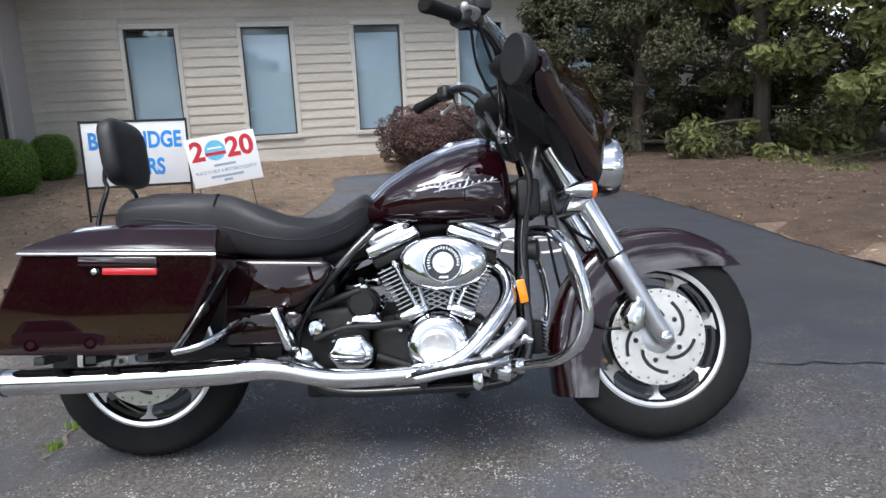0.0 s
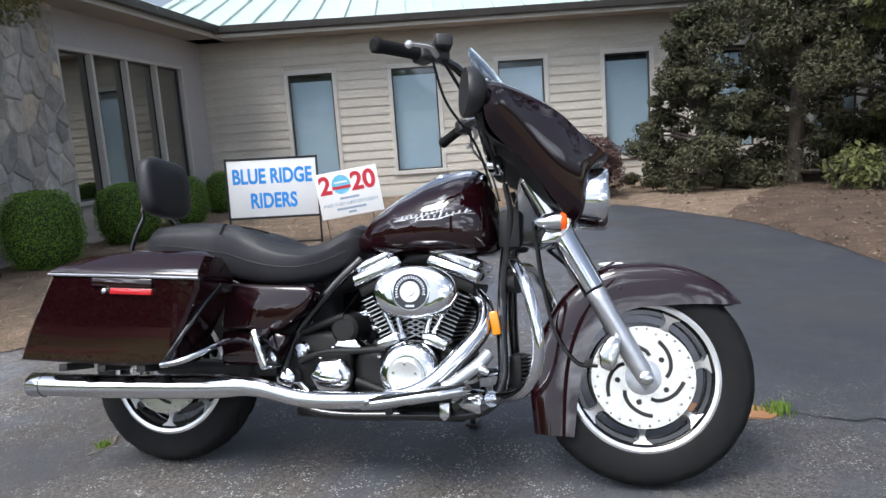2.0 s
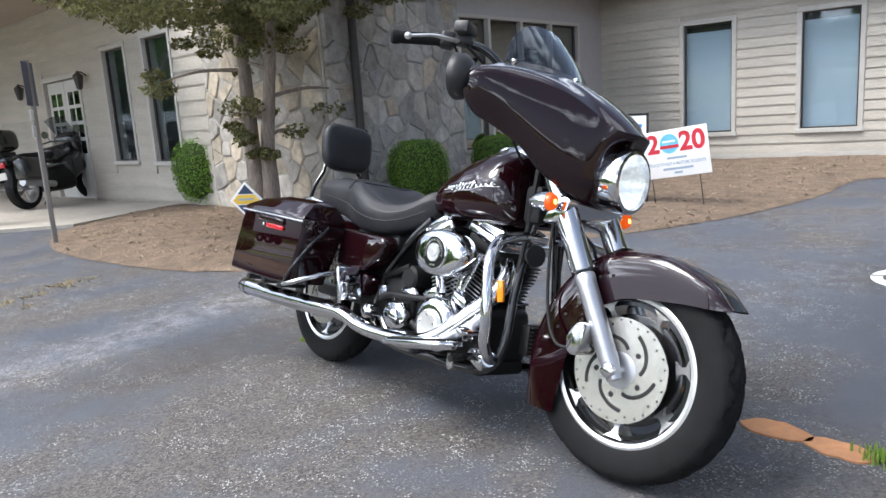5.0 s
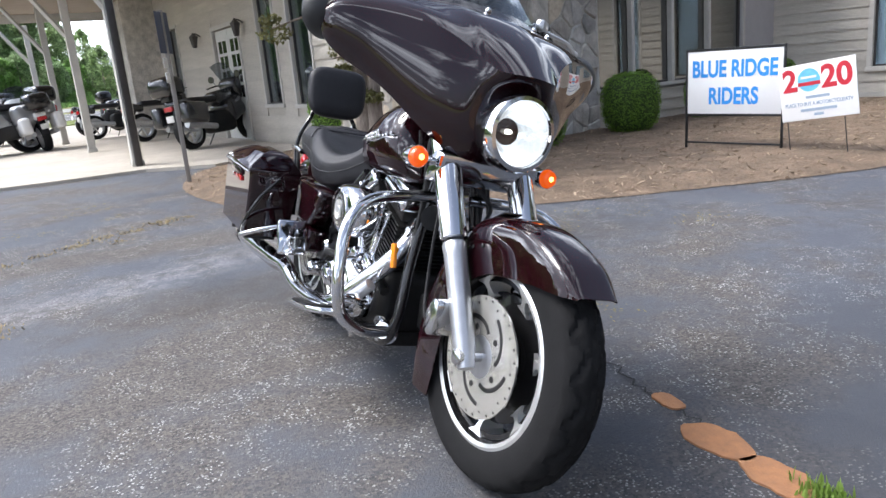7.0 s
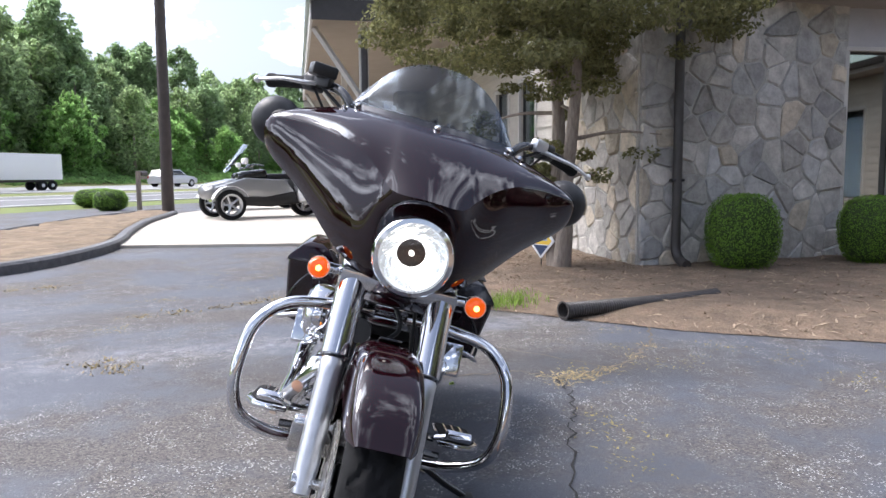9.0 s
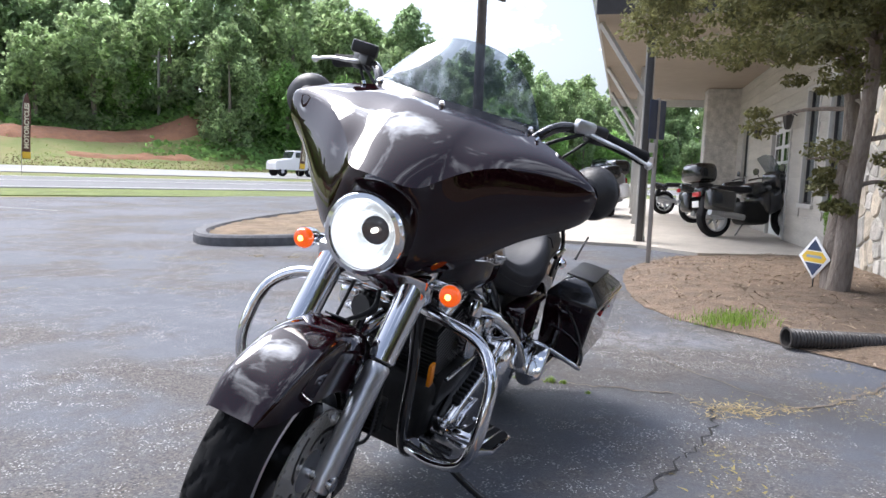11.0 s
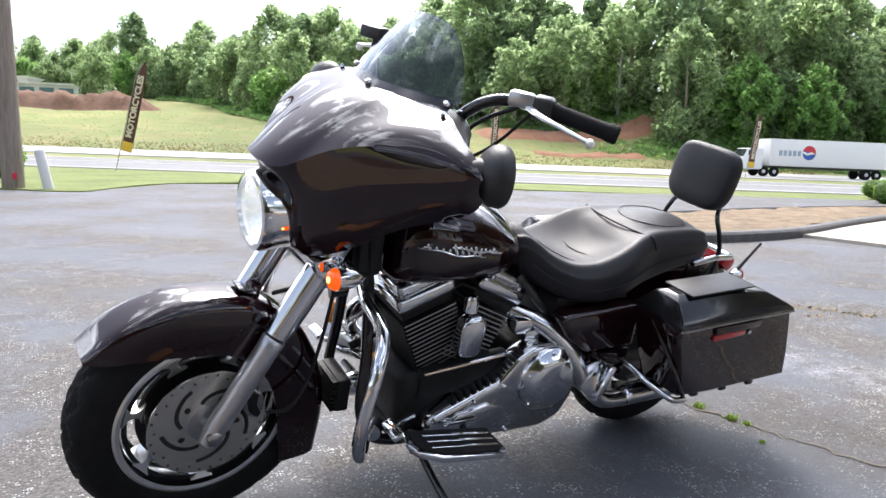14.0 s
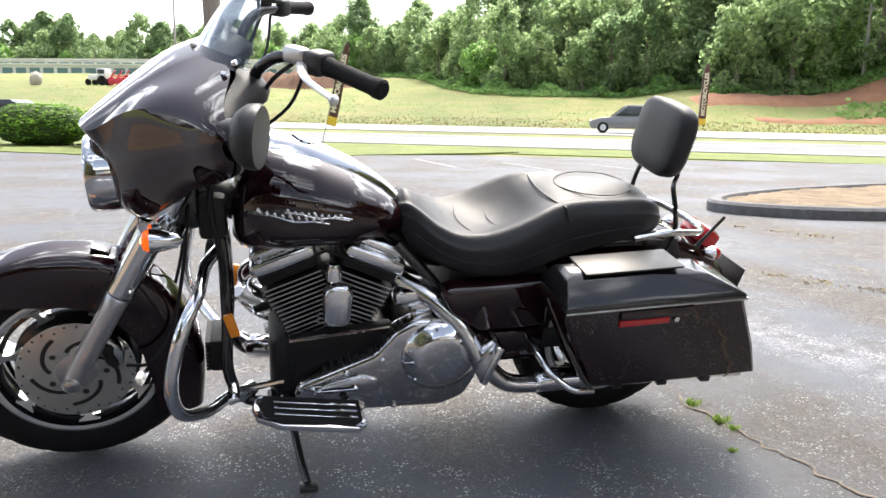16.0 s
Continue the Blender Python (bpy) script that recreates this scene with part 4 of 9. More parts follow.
# eaves of the long wall and the glazed wing
def eave(name, m, x0, x1, z, out, label):
    e = tagged(new(name), label, "eave", kind="structure")
    e.matrix_basis = m
    part("soffit", box(BM(), ((x0 + x1) / 2, out / 2 - 0.1, z), (x1 - x0, out + 0.2, 0.03)), "soffit", e, smooth=False)
    part("fascia", box(BM(), ((x0 + x1) / 2, out + 0.012, z + 0.05), (x1 - x0, 0.025, 0.15), 0.004), "trim", e, smooth=False)
    b = BM()
    prof = [(0, 0.1), (0.0, 0.0), (0.05, -0.02), (0.1, 0.0), (0.12, 0.1), (0.108, 0.1), (0.09, 0.01), (0.05, -0.008), (0.012, 0.01), (0.012, 0.1)]
    rings(b, [[(x, out + 0.025 + y, z + 0.05 + zz) for y, zz in prof] for x in (x0, x1)])
    part("gutter", b, "gutter", e, smooth=False)
    return e


eave("eave_north", LONG, -14.5, -0.55, 2.9, 0.55, "boxed eave with dark gutter over the siding")
eave("eave_west", GLAZED, -0.4, 7.0, 2.9, 0.5, "boxed eave with dark gutter over the glazed wing")
roof = tagged(new("roof"), "pale green standing-seam metal roof", "roof", kind="structure")
for m, x0, x1, nm in ((LONG, -14.5, 0.5, 30), (GLAZED, -0.6, 7.0, 16)):
    b = BM()
    rings(b, [[(x, 0.62, 3.02), (x, -5.2, 5.0), (x, -5.2, 4.95), (x, 0.62, 2.97)] for x in (x0, x1)])
    deck = part("roof_deck", b, "metal_roof", roof, smooth=False, matrix=m)
    for k in range(nm):
        x = x0 + (x1 - x0) * (k + 0.5) / nm
        sm = BM()
        rings(sm, [[(x - 0.012, y, z), (x + 0.012, y, z), (x + 0.012, y, z + 0.04), (x - 0.012, y, z + 0.04)] for y, z in ((0.64, 3.018), (-5.2, 5.005))])
        part("seam", sm, "metal_roof", roof, smooth=False, matrix=m)

# glazed wing: x from the inner corner (0) to the stone (3.85)
GX = [(0.82, 3.83, 0.56, 2.4)]
wall_w = structure("wall_west", wall_block(BM(), -0.05, 3.86, -0.1, 2.95, GX, -0.2, 0.0), "plaster", "smooth grey rendered wall of the glazed wing", "wall", matrix=GLAZED)
window("window_7", GLAZED, 0.82, 3.83, 0.56, 2.4, "wide window of four dark reflecting panes with slim pale mullions", 0.05, False, ((1.61, 0.055), (2.4, 0.055), (3.19, 0.055)), "film_glass")
side_boards(wall_w, 0.82, 3.86, 0.02, 0.5, [])
# inner filling of the building, so that no light leaks
structure("inner_core", wall_block(BM(), -14.4, -0.4, -0.1, 2.85, [], -4.4, -0.5), "dark_inside", "closed rear part of the building", "wall", matrix=LONG)
structure("inner_core_west", box(BM(), (2.2, -2.2, 1.4), (6.5, 3.4, 2.9)), "dark_inside", "closed middle part of the building", "wall", matrix=GLAZED)

# front wall under the canopy: x = distance from the stone corner
FO = [(3.25, 4.0, 0.68, 2.45), (4.62, 5.35, 0.7, 2.42), (6.4, 7.9, 0.05, 2.12), (10.6, 11.4, 0.7, 2.45)]
wall_f = structure("wall_front", wall_block(BM(), 2.3, 13.2, -0.1, 3.55, FO, -0.2, 0.0), "siding", "front wall clad in beige lap siding under the canopy", "wall", matrix=FRONT)
window("window_8", FRONT, *FO[0], "narrow dark window in the siding", 0.06, False)
window("window_9", FRONT, *FO[1], "narrow dark shop window in the siding", 0.06, False)
window("window_10", FRONT, *FO[3], "narrow dark window near the far column", 0.06, False)
side_boards(wall_f, 2.45, 12.4, 0.1, 3.25, [(a - 0.06, c + 0.06, za - 0.06, zb + 0.06) for a, c, za, zb in FO], 0.2)
door = tagged(new("door_1"), "closed double door with white frame and small glass panes", "door", kind="structure")
door.matrix_basis = FRONT
for x0 in (6.42, 7.16):
    leaf = part("door_leaf", box(BM(), (x0 + 0.36, -0.05, 1.08), (0.72, 0.05, 2.04), 0.006), "door_paint", door, smooth=False)
    for i in range(2):
        for j in range(4):
            part("pane", box(BM(), (x0 + 0.22 + 0.27 * i, -0.022, 0.95 + 0.28 * j), (0.2, 0.008, 0.22)), "film_glass", leaf, smooth=False)
    part("door_handle", cyl(BM(), (x0 + (0.66 if x0 < 7 else 0.06), -0.01, 1.0), (x0 + (0.66 if x0 < 7 else 0.06), 0.03, 1.0), 0.025, seg=10), "gutter", leaf)
for c, s in (((7.15, 0.01, 2.16), (1.66, 0.06, 0.08)), ((6.36, 0.01, 1.08), (0.08, 0.06, 2.1)), ((7.94, 0.01, 1.08), (0.08, 0.06, 2.1))):
    part("frame", box(BM(), c, s, 0.006), "trim", door, smooth=False)

# stone faces: mortar backing; the stones are laid last
stone_side = structure("wall_stone_side", box(BM(), (1.345, -0.080, 1.5), (2.69, 0.2, 3.2)), "mortar", "mortared backing of the fieldstone wall", "wall", matrix=STONE_SIDE)
stone_front = structure("wall_stone_front", box(BM(), (1.2, -0.080, 1.6), (2.46, 0.2, 3.5)), "mortar", "mortared backing of the fieldstone front", "wall", matrix=FRONT)
column_stone = structure("wall_stone_column", box(BM(), (12.75, 0.35, 1.6), (0.7, 0.9, 3.4), 0.02), "stone", "fieldstone column at the far end of the front", "column", matrix=FRONT)

# canopy
can = tagged(new("canopy"), "tan boarded canopy ceiling with pale fascia on white posts", "canopy", kind="structure")
can.matrix_basis = FRONT
part("ceiling_board", box(BM(), (9.5, 1.6, 3.34), (11.2, 3.2, 0.06)), "ceiling_tan", can, smooth=False)
part("fascia", box(BM(), (9.5, 3.22, 3.45), (11.24, 0.04, 0.3), 0.004), "trim", can, smooth=False)
part("fascia", box(BM(), (3.89, 1.6, 3.45), (0.03, 3.24, 0.3), 0.004), "gutter", can, smooth=False)
part("fascia", box(BM(), (15.11, 1.6, 3.3), (0.03, 3.24, 0.4), 0.004), "trim", can, smooth=False)
b = BM()
rings(b, [[(x, 3.3, 3.6), (x, -4.0, 5.2), (x, -4.0, 5.15), (x, 3.3, 3.55)] for x in (3.8, 15.2)])
part("roof_deck", b, "metal_roof", can, smooth=False)
for k, f in enumerate((4.45, 8.9, 13.4, 17.9)):
    p = tagged(new("canopy_post"), "square white-painted timber post of the canopy", "post", "canopy posts")
    p.matrix_basis = FRONT @ Matrix.Translation((f, 2.42, 0.045))
    part("shaft", box(BM(), (0, 0, 1.63), (0.14, 0.14, 3.26), 0.008), "trim", p, smooth=False)
    part("foot", box(BM(), (0, 0, 0.04), (0.17, 0.17, 0.08), 0.006), "trim", p, smooth=False)
    br = BM()
    cyl(br, (0, 0.05, 2.2), (0, 0.75, 3.25), 0.05, seg=4)
    part("brace", br, "trim", p, smooth=False)
    if k == 0:
        part("downpipe", box(BM(), (-0.11, 0.0, 1.6), (0.06, 0.1, 3.2), 0.015), "gutter", p, "dark downpipe strapped to the post")

# downpipe on the stone and the loose drain pipe
dp = thing("downpipe", Matrix.Translation((*uv(0.215, 0.12), 0.05)), "black metal downpipe fixed to the stone wall", "downpipe")
bm = tube(BM(), [(0, 0, 3.0), (0, 0, 0.8), (0, 0, 0.25)], 0.05, 10, 3)
part("pipe", bm, "gutter", dp)
part("elbow", tube(BM(), [(0, 0, 0.26), (0.01, 0.0, 0.16), (0.08, 0.02, 0.07), (0.22, 0.04, 0.035)], 0.052, 10, 5), "gutter", dp)
for z in (0.9, 2.2):
    part("strap", box(BM(), (-0.02, 0, z), (0.12, 0.13, 0.03), 0.005), "steel_black", dp)
pp = thing("drain_pipe", Matrix.Translation((0, 0, 0)), "black corrugated plastic drain pipe lying on the mulch", "pipe")
b = BM()
a, c = Vector((-1.78, 1.22, 0.07)), Vector((-2.56, 2.62, 0.03))
x, y = frame_axes(c - a)
loops = []
for i in range(150):
    t = i / 149
    r = 0.052 + (0.006 if i % 2 else 0)
    p = a.lerp(c, t) + Vector((0.05 * math.sin(t * 3), 0, 0))
    loops.append([p + (x * math.cos(q) + y * math.sin(q)) * r for q in np.linspace(0, 2 * math.pi, 14, endpoint=False)])
loops += [[p + (q - p) * 0.82 for q in lp] for lp, p in ((loops[-1], c),)]
rings(b, loops, cap=False)
rim = [[a + (x * math.cos(q) + y * math.sin(q)) * r + (c - a).normalized() * d for q in np.linspace(0, 2 * math.pi, 14, endpoint=False)] for r, d in ((0.066, 0.0), (0.052, 0.0), (0.05, 0.6))]
rings(b, rim, cap=False)
part("pipe", b, "gutter", pp)

# ---- the motorcycle ----
mat("cherry_paint", (0.0105, 0.0016, 0.003), rough=0.4, metal=0.0, coat=1.0, coat_rough=0.012, vary=0.12, scale=300, spec=0.0)
MATS["cherry_paint"].node_tree.nodes["Principled BSDF"].inputs["Coat IOR"].default_value = 1.62
mat("black_gloss", (0.008, 0.008, 0.009), rough=0.22, coat=0.6, vary=0.1, scale=60)
mat("black_satin", (0.016, 0.016, 0.017), rough=0.45, vary=0.25, scale=40, bump=0.0004, bump_scale=300)
mat("black_plastic", (0.014, 0.014, 0.015), rough=0.5, vary=0.2, scale=50, bump=0.0004, bump_scale=500, spec=0.25)
mat("vinyl", (0.016, 0.016, 0.019), rough=0.47, vary=0.2, scale=25, bump=0.0007, bump_scale=420, spec=0.36, rough_vary=0.08)
mat("rubber", (0.008, 0.008, 0.0085), rough=0.82, vary=0.3, scale=18, big=0.15, bump=0.0006, bump_scale=200, spec=0.25)
mat("chrome", (0.72, 0.73, 0.75), rough=0.07, metal=1.0, rough_vary=0.03, scale=14, vary=0.02)
mat("primary_chrome", (0.6, 0.6, 0.61), rough=0.09, metal=1.0, rough_vary=0.05, scale=25, vary=0.05)
mat("chrome_worn", (0.62, 0.62, 0.62), rough=0.14, metal=1.0, rough_vary=0.08, scale=20, vary=0.08)
mat("alloy", (0.55, 0.56, 0.58), rough=0.34, metal=0.9, rough_vary=0.08, scale=30, vary=0.08)
mat("alloy_bright", (0.8, 0.8, 0.79), rough=0.28, metal=0.75, vary=0.06, scale=30)
mat("rotor_steel", (0.62, 0.6, 0.55), rough=0.26, metal=0.75, vary=0.1, scale=40, stretch=(1, 1, 1))
mat("slot_black", (0.01, 0.01, 0.01), rough=0.6)
mat("engine_black", (0.011, 0.011, 0.011), rough=0.5, vary=0.3, scale=60, bump=0.0006, bump_scale=350, spec=0.25)
mat("fin_edge", (0.42, 0.42, 0.42), rough=0.35, metal=0.9)
mat("amber_lens", (0.55, 0.065, 0.006), rough=0.12, coat=0.5, emit=(1.0, 0.13, 0.006), emit_power=0.3)
mat("amber_core", (0.9, 0.4, 0.08), rough=0.2, emit=(1.0, 0.42, 0.08), emit_power=3.5)
mat("amber_dull", (0.8, 0.25, 0.01), rough=0.2, coat=0.4)
mat("red_lens", (0.42, 0.01, 0.015), rough=0.15, coat=0.6)
mat("badge_silver", (0.75, 0.75, 0.76), rough=0.18, metal=0.9)
mat("bulb_glass", (0.85, 0.84, 0.8), rough=0.1, coat=0.5, emit=(1.0, 0.95, 0.85), emit_power=1.6)
mat("lamp_bowl", (0.85, 0.86, 0.88), rough=0.07, metal=1.0, vary=0.05, scale=60, bump=0.003, bump_scale=45, emit=(0.93, 0.97, 1.0), emit_power=0.25)
glass_mat("lamp_glass", (1, 1, 1), 0.0, 1.5, clear=(0.95, 0.97, 0.97))
glass_mat("smoke_shield", (0.9, 0.95, 1.0), 0.02, 1.5, clear=(0.58, 0.61, 0.63))
mat("grime", (0.05, 0.045, 0.04), rough=0.8, vary=0.4, scale=40)

LEAN = Matrix.Translation((0, -0.024, 0.065)) @ Matrix.Rotation(radians(1.7), 4, "Z") @ Matrix.Rotation(radians(-14.4), 4, "X") @ Matrix.Translation((0, 0, -0.065))
bike = thing("motorcycle", LEAN, "dark cherry touring motorcycle with chrome engine leaning on its stand", "motorcycle")
AXIS = Vector((-math.sin(radians(26)), 0, math.cos(radians(26))))
HEAD = Vector((1.34, 0.0, 0.885))
STEER = Matrix.Translation(HEAD) @ Matrix.Rotation(radians(4.6), 4, AXIS) @ Matrix.Translation(-HEAD)


def bp(name, bm, material, label="", parent=None, angle=38, smooth=True, front=False):
    return part(name, bm, material, parent or bike, label, smooth, angle, STEER if front else None)


def patch(grid, nu=4, nv=4):
    """A smooth sheet through a grid of points, as a denser grid."""
    rows = [curve_pts(r, nu) for r in grid]
    cols = [curve_pts([r[j] for r in rows], nv) for j in range(len(rows[0]))]
    return [[c[i] for c in cols] for i in range(len(cols[0]))]


def sheet(bm, grid, thick=0.0):
    vs = [[bm.verts.new(p) for p in r] for r in grid]
    fs = []
    for a, c in zip(vs, vs[1:]):
        for i in range(len(a) - 1):
            fs.append(bm.faces.new((a[i], a[i + 1], c[i + 1], c[i])))
    if thick:
        bmesh.ops.recalc_face_normals(bm, faces=fs)
        bmesh.ops.solidify(bm, geom=fs, thickness=thick)
    return bm


def plate(bm, pts, y0, y1, bevel=0.0, seg=2):
    """A flat plate of outline (x, z) between two y, its edges rounded."""
    a = [bm.verts.new((x, y0, z)) for x, z in pts]
    c = [bm.verts.new((x, y1, z)) for x, z in pts]
    n = len(pts)
    fs = [bm.faces.new(a), bm.faces.new(c[::-1])]
    fs += [bm.faces.new((a[i], c[i], c[(i + 1) % n], a[(i + 1) % n])) for i in range(n)]
    bmesh.ops.recalc_face_normals(bm, faces=fs)
    if bevel:
        vset = set(a + c)
        bmesh.ops.bevel(bm, geom=[e for e in bm.edges if e.verts[0] in vset and e.verts[1] in vset], offset=bevel, segments=seg, affect="EDGES", profile=0.5)
    return bm


def wheel(front, cx, cz, name):
    """A cast wheel: tyre with zigzag tread, rim, spokes, brake discs."""
    R, hw = 0.318, 0.064
    rim = BM()
    prof = [(-0.052, 0.218), (-0.055, 0.211), (-0.052, 0.201), (-0.034, 0.194), (0.034, 0.194), (0.052, 0.201), (0.055, 0.211), (0.052, 0.218), (0.03, 0.222), (-0.03, 0.222)]
    seg = 72
    loops = [[(cx + r * math.cos(t), y, cz + r * math.sin(t)) for y, r in prof] for t in np.linspace(0, 2 * math.pi, seg, endpoint=False)]
    vs = [[rim.verts.new(p) for p in lp] for lp in loops]
    for i in range(seg):
        a, c = vs[i], vs[(i + 1) % seg]
        for k in range(len(prof)):
            rim.faces.new((a[k], a[(k + 1) % len(prof)], c[(k + 1) % len(prof)], c[k])).material_index = 1 if k in (2, 3, 4) else 0
    w = bp(name, rim, "alloy_bright", "bright machined cast rim with black barrel", front=front)
    w.data.materials.append(MATS["black_gloss"])
    ty = BM()
    seg, half = 220, 9
    rows = []
    prof = [(0.049, 0.213), (0.056, 0.224), (0.0605, 0.245), (0.061, 0.265), (0.0575, 0.285)]
    crown = [(0.054, 0.292), (0.049, 0.298), (0.043, 0.303), (0.036, 0.3075), (0.028, 0.311), (0.019, 0.3135), (0.009, 0.3147), (0.0, 0.315)]
    full = [(-y, r) for y, r in prof] + [(-y, r) for y, r in crown] + [(y, r) for y, r in crown[-2::-1]] + [(y, r) for y, r in prof[::-1]]
    for i in range(seg):
        t = 2 * math.pi * i / seg
        ph = (i % 11) / 11
        zig = 0.013 * (abs(ph * 2 - 1) * 2 - 1)
        lp = []
        for y, r in full:
            d = 0.0
            if r > 0.29:
                for c0 in (-0.026, 0.026):
                    if abs(y - c0 - zig) < 0.0075:
                        d = 0.006
                if abs(y) > 0.034 and i % 11 in (2, 3):
                    d = 0.0025
                if abs(y) < 0.003:
                    d = 0.003
            lp.append((cx + (r - d) * math.cos(t), y, cz + (r - d) * math.sin(t)))
        rows.append([ty.verts.new(p) for p in lp])
    for i in range(seg):
        a, c = rows[i], rows[(i + 1) % seg]
        for k in range(len(full) - 1):
            ty.faces.new((a[k], a[k + 1], c[k + 1], c[k]))
    part("tyre", ty, "rubber", w, "worn black tyre with zigzag tread", angle=30)
    hub = BM()
    lathe(hub, (cx, -0.05, cz), (0, 1, 0), [(0, 0.05), (0.004, 0.056), (0.03, 0.05), (0.07, 0.05), (0.096, 0.056), (0.1, 0.05)], 28)
    lathe(hub, (cx, -0.012, cz), (0, 1, 0), [(0, 0.152), (0.002, 0.158), (0.022, 0.158), (0.024, 0.152)], 48)
    part("hub", hub, "black_gloss", w)
    well = BM()
    for y in (-0.034, 0.034):
        lathe(well, (cx, y - 0.001, cz), (0, 1, 0), [(0, 0.193), (0.002, 0.193), (0.002, 0.181), (0, 0.181), (0, 0.193)], 64, cap=False)
    part("rim_well", well, "black_gloss", w)
    for k in range(7):
        a = 2 * math.pi * k / 7 + 0.2
        sp = BM()
        loops = []
        for r, wd, th in ((0.144, 0.05, 0.022), (0.153, 0.022, 0.025), (0.166, 0.014, 0.03), (0.18, 0.02, 0.036), (0.193, 0.055, 0.042)):
            c, e = Vector((math.cos(a), 0, math.sin(a))), Vector((-math.sin(a), 0, math.cos(a)))
            o = Vector((cx, 0, cz)) + c * r
            loops.append([o + e * wd / 2 + Vector((0, th, 0)), o - e * wd / 2 + Vector((0, th, 0)), o - e * wd / 2 - Vector((0, th, 0)), o + e * wd / 2 - Vector((0, th, 0))])
        rings(sp, loops)
        part("spoke", sp, "alloy_bright", w)
    for side in ((-1, 1) if front else (-1,)):
        y = side * 0.068
        ds = BM()
        lathe(ds, (cx, y - 0.0025, cz), (0, 1, 0), [(0, 0.146), (0.005, 0.146), (0.005, 0.098), (0.005, 0.05), (0.0, 0.05), (0.0, 0.098), (0, 0.146)], 64, cap=False)
        part("disc_carrier", lathe(BM(), (cx, y - side * 0.006, cz), (0, side, 0), [(0, 0.058), (0.006, 0.057), (0.009, 0.05), (0.010, 0.022)], 36), "alloy", w)
        disc = part("brake_disc", ds, "rotor_steel", w, "slotted steel brake disc")
        sl = BM()
        out = y + side * 0.0026
        for k in range(5):
            a = 2 * math.pi * k / 5
            for r0, r1, a0, a1 in ((0.064, 0.112, 0.0, 1.15),):
                pts = []
                for s in np.linspace(0, 1, 8):
                    r, q = r0 + (r1 - r0) * s ** 0.8, a + a0 + (a1 - a0) * s
                    pts.append((cx + r * math.cos(q), out, cz + r * math.sin(q)))
                tube(sl, pts, 0.0055, 8, 2, flat=1.0)
            lathe(sl, (cx + 0.072 * math.cos(a + 0.75), out - side * 0.001, cz + 0.072 * math.sin(a + 0.75)), (0, side, 0), [(0, 0.008), (0.004, 0.008), (0.005, 0.006)], 10)
        for v in sl.verts:
            v.co.y = out + (v.co.y - out) * 0.16
        part("slot", sl, "slot_black", w)
        for k in range(30):
            a = 2 * math.pi * k / 30
            r = 0.138 if k % 3 else 0.128
            part("hole", lathe(BM(), (cx + r * math.cos(a), out - side * 0.002, cz + r * math.sin(a)), (0, side, 0), [(0, 0.0032), (0.0026, 0.0032)], 6), "slot_black", w)
    return w


WF = Vector((1.588, 0, 0.318))
wheel(True, WF.x, WF.z, "front_wheel")
wheel(False, 0.012, 0.318, "rear_wheel")

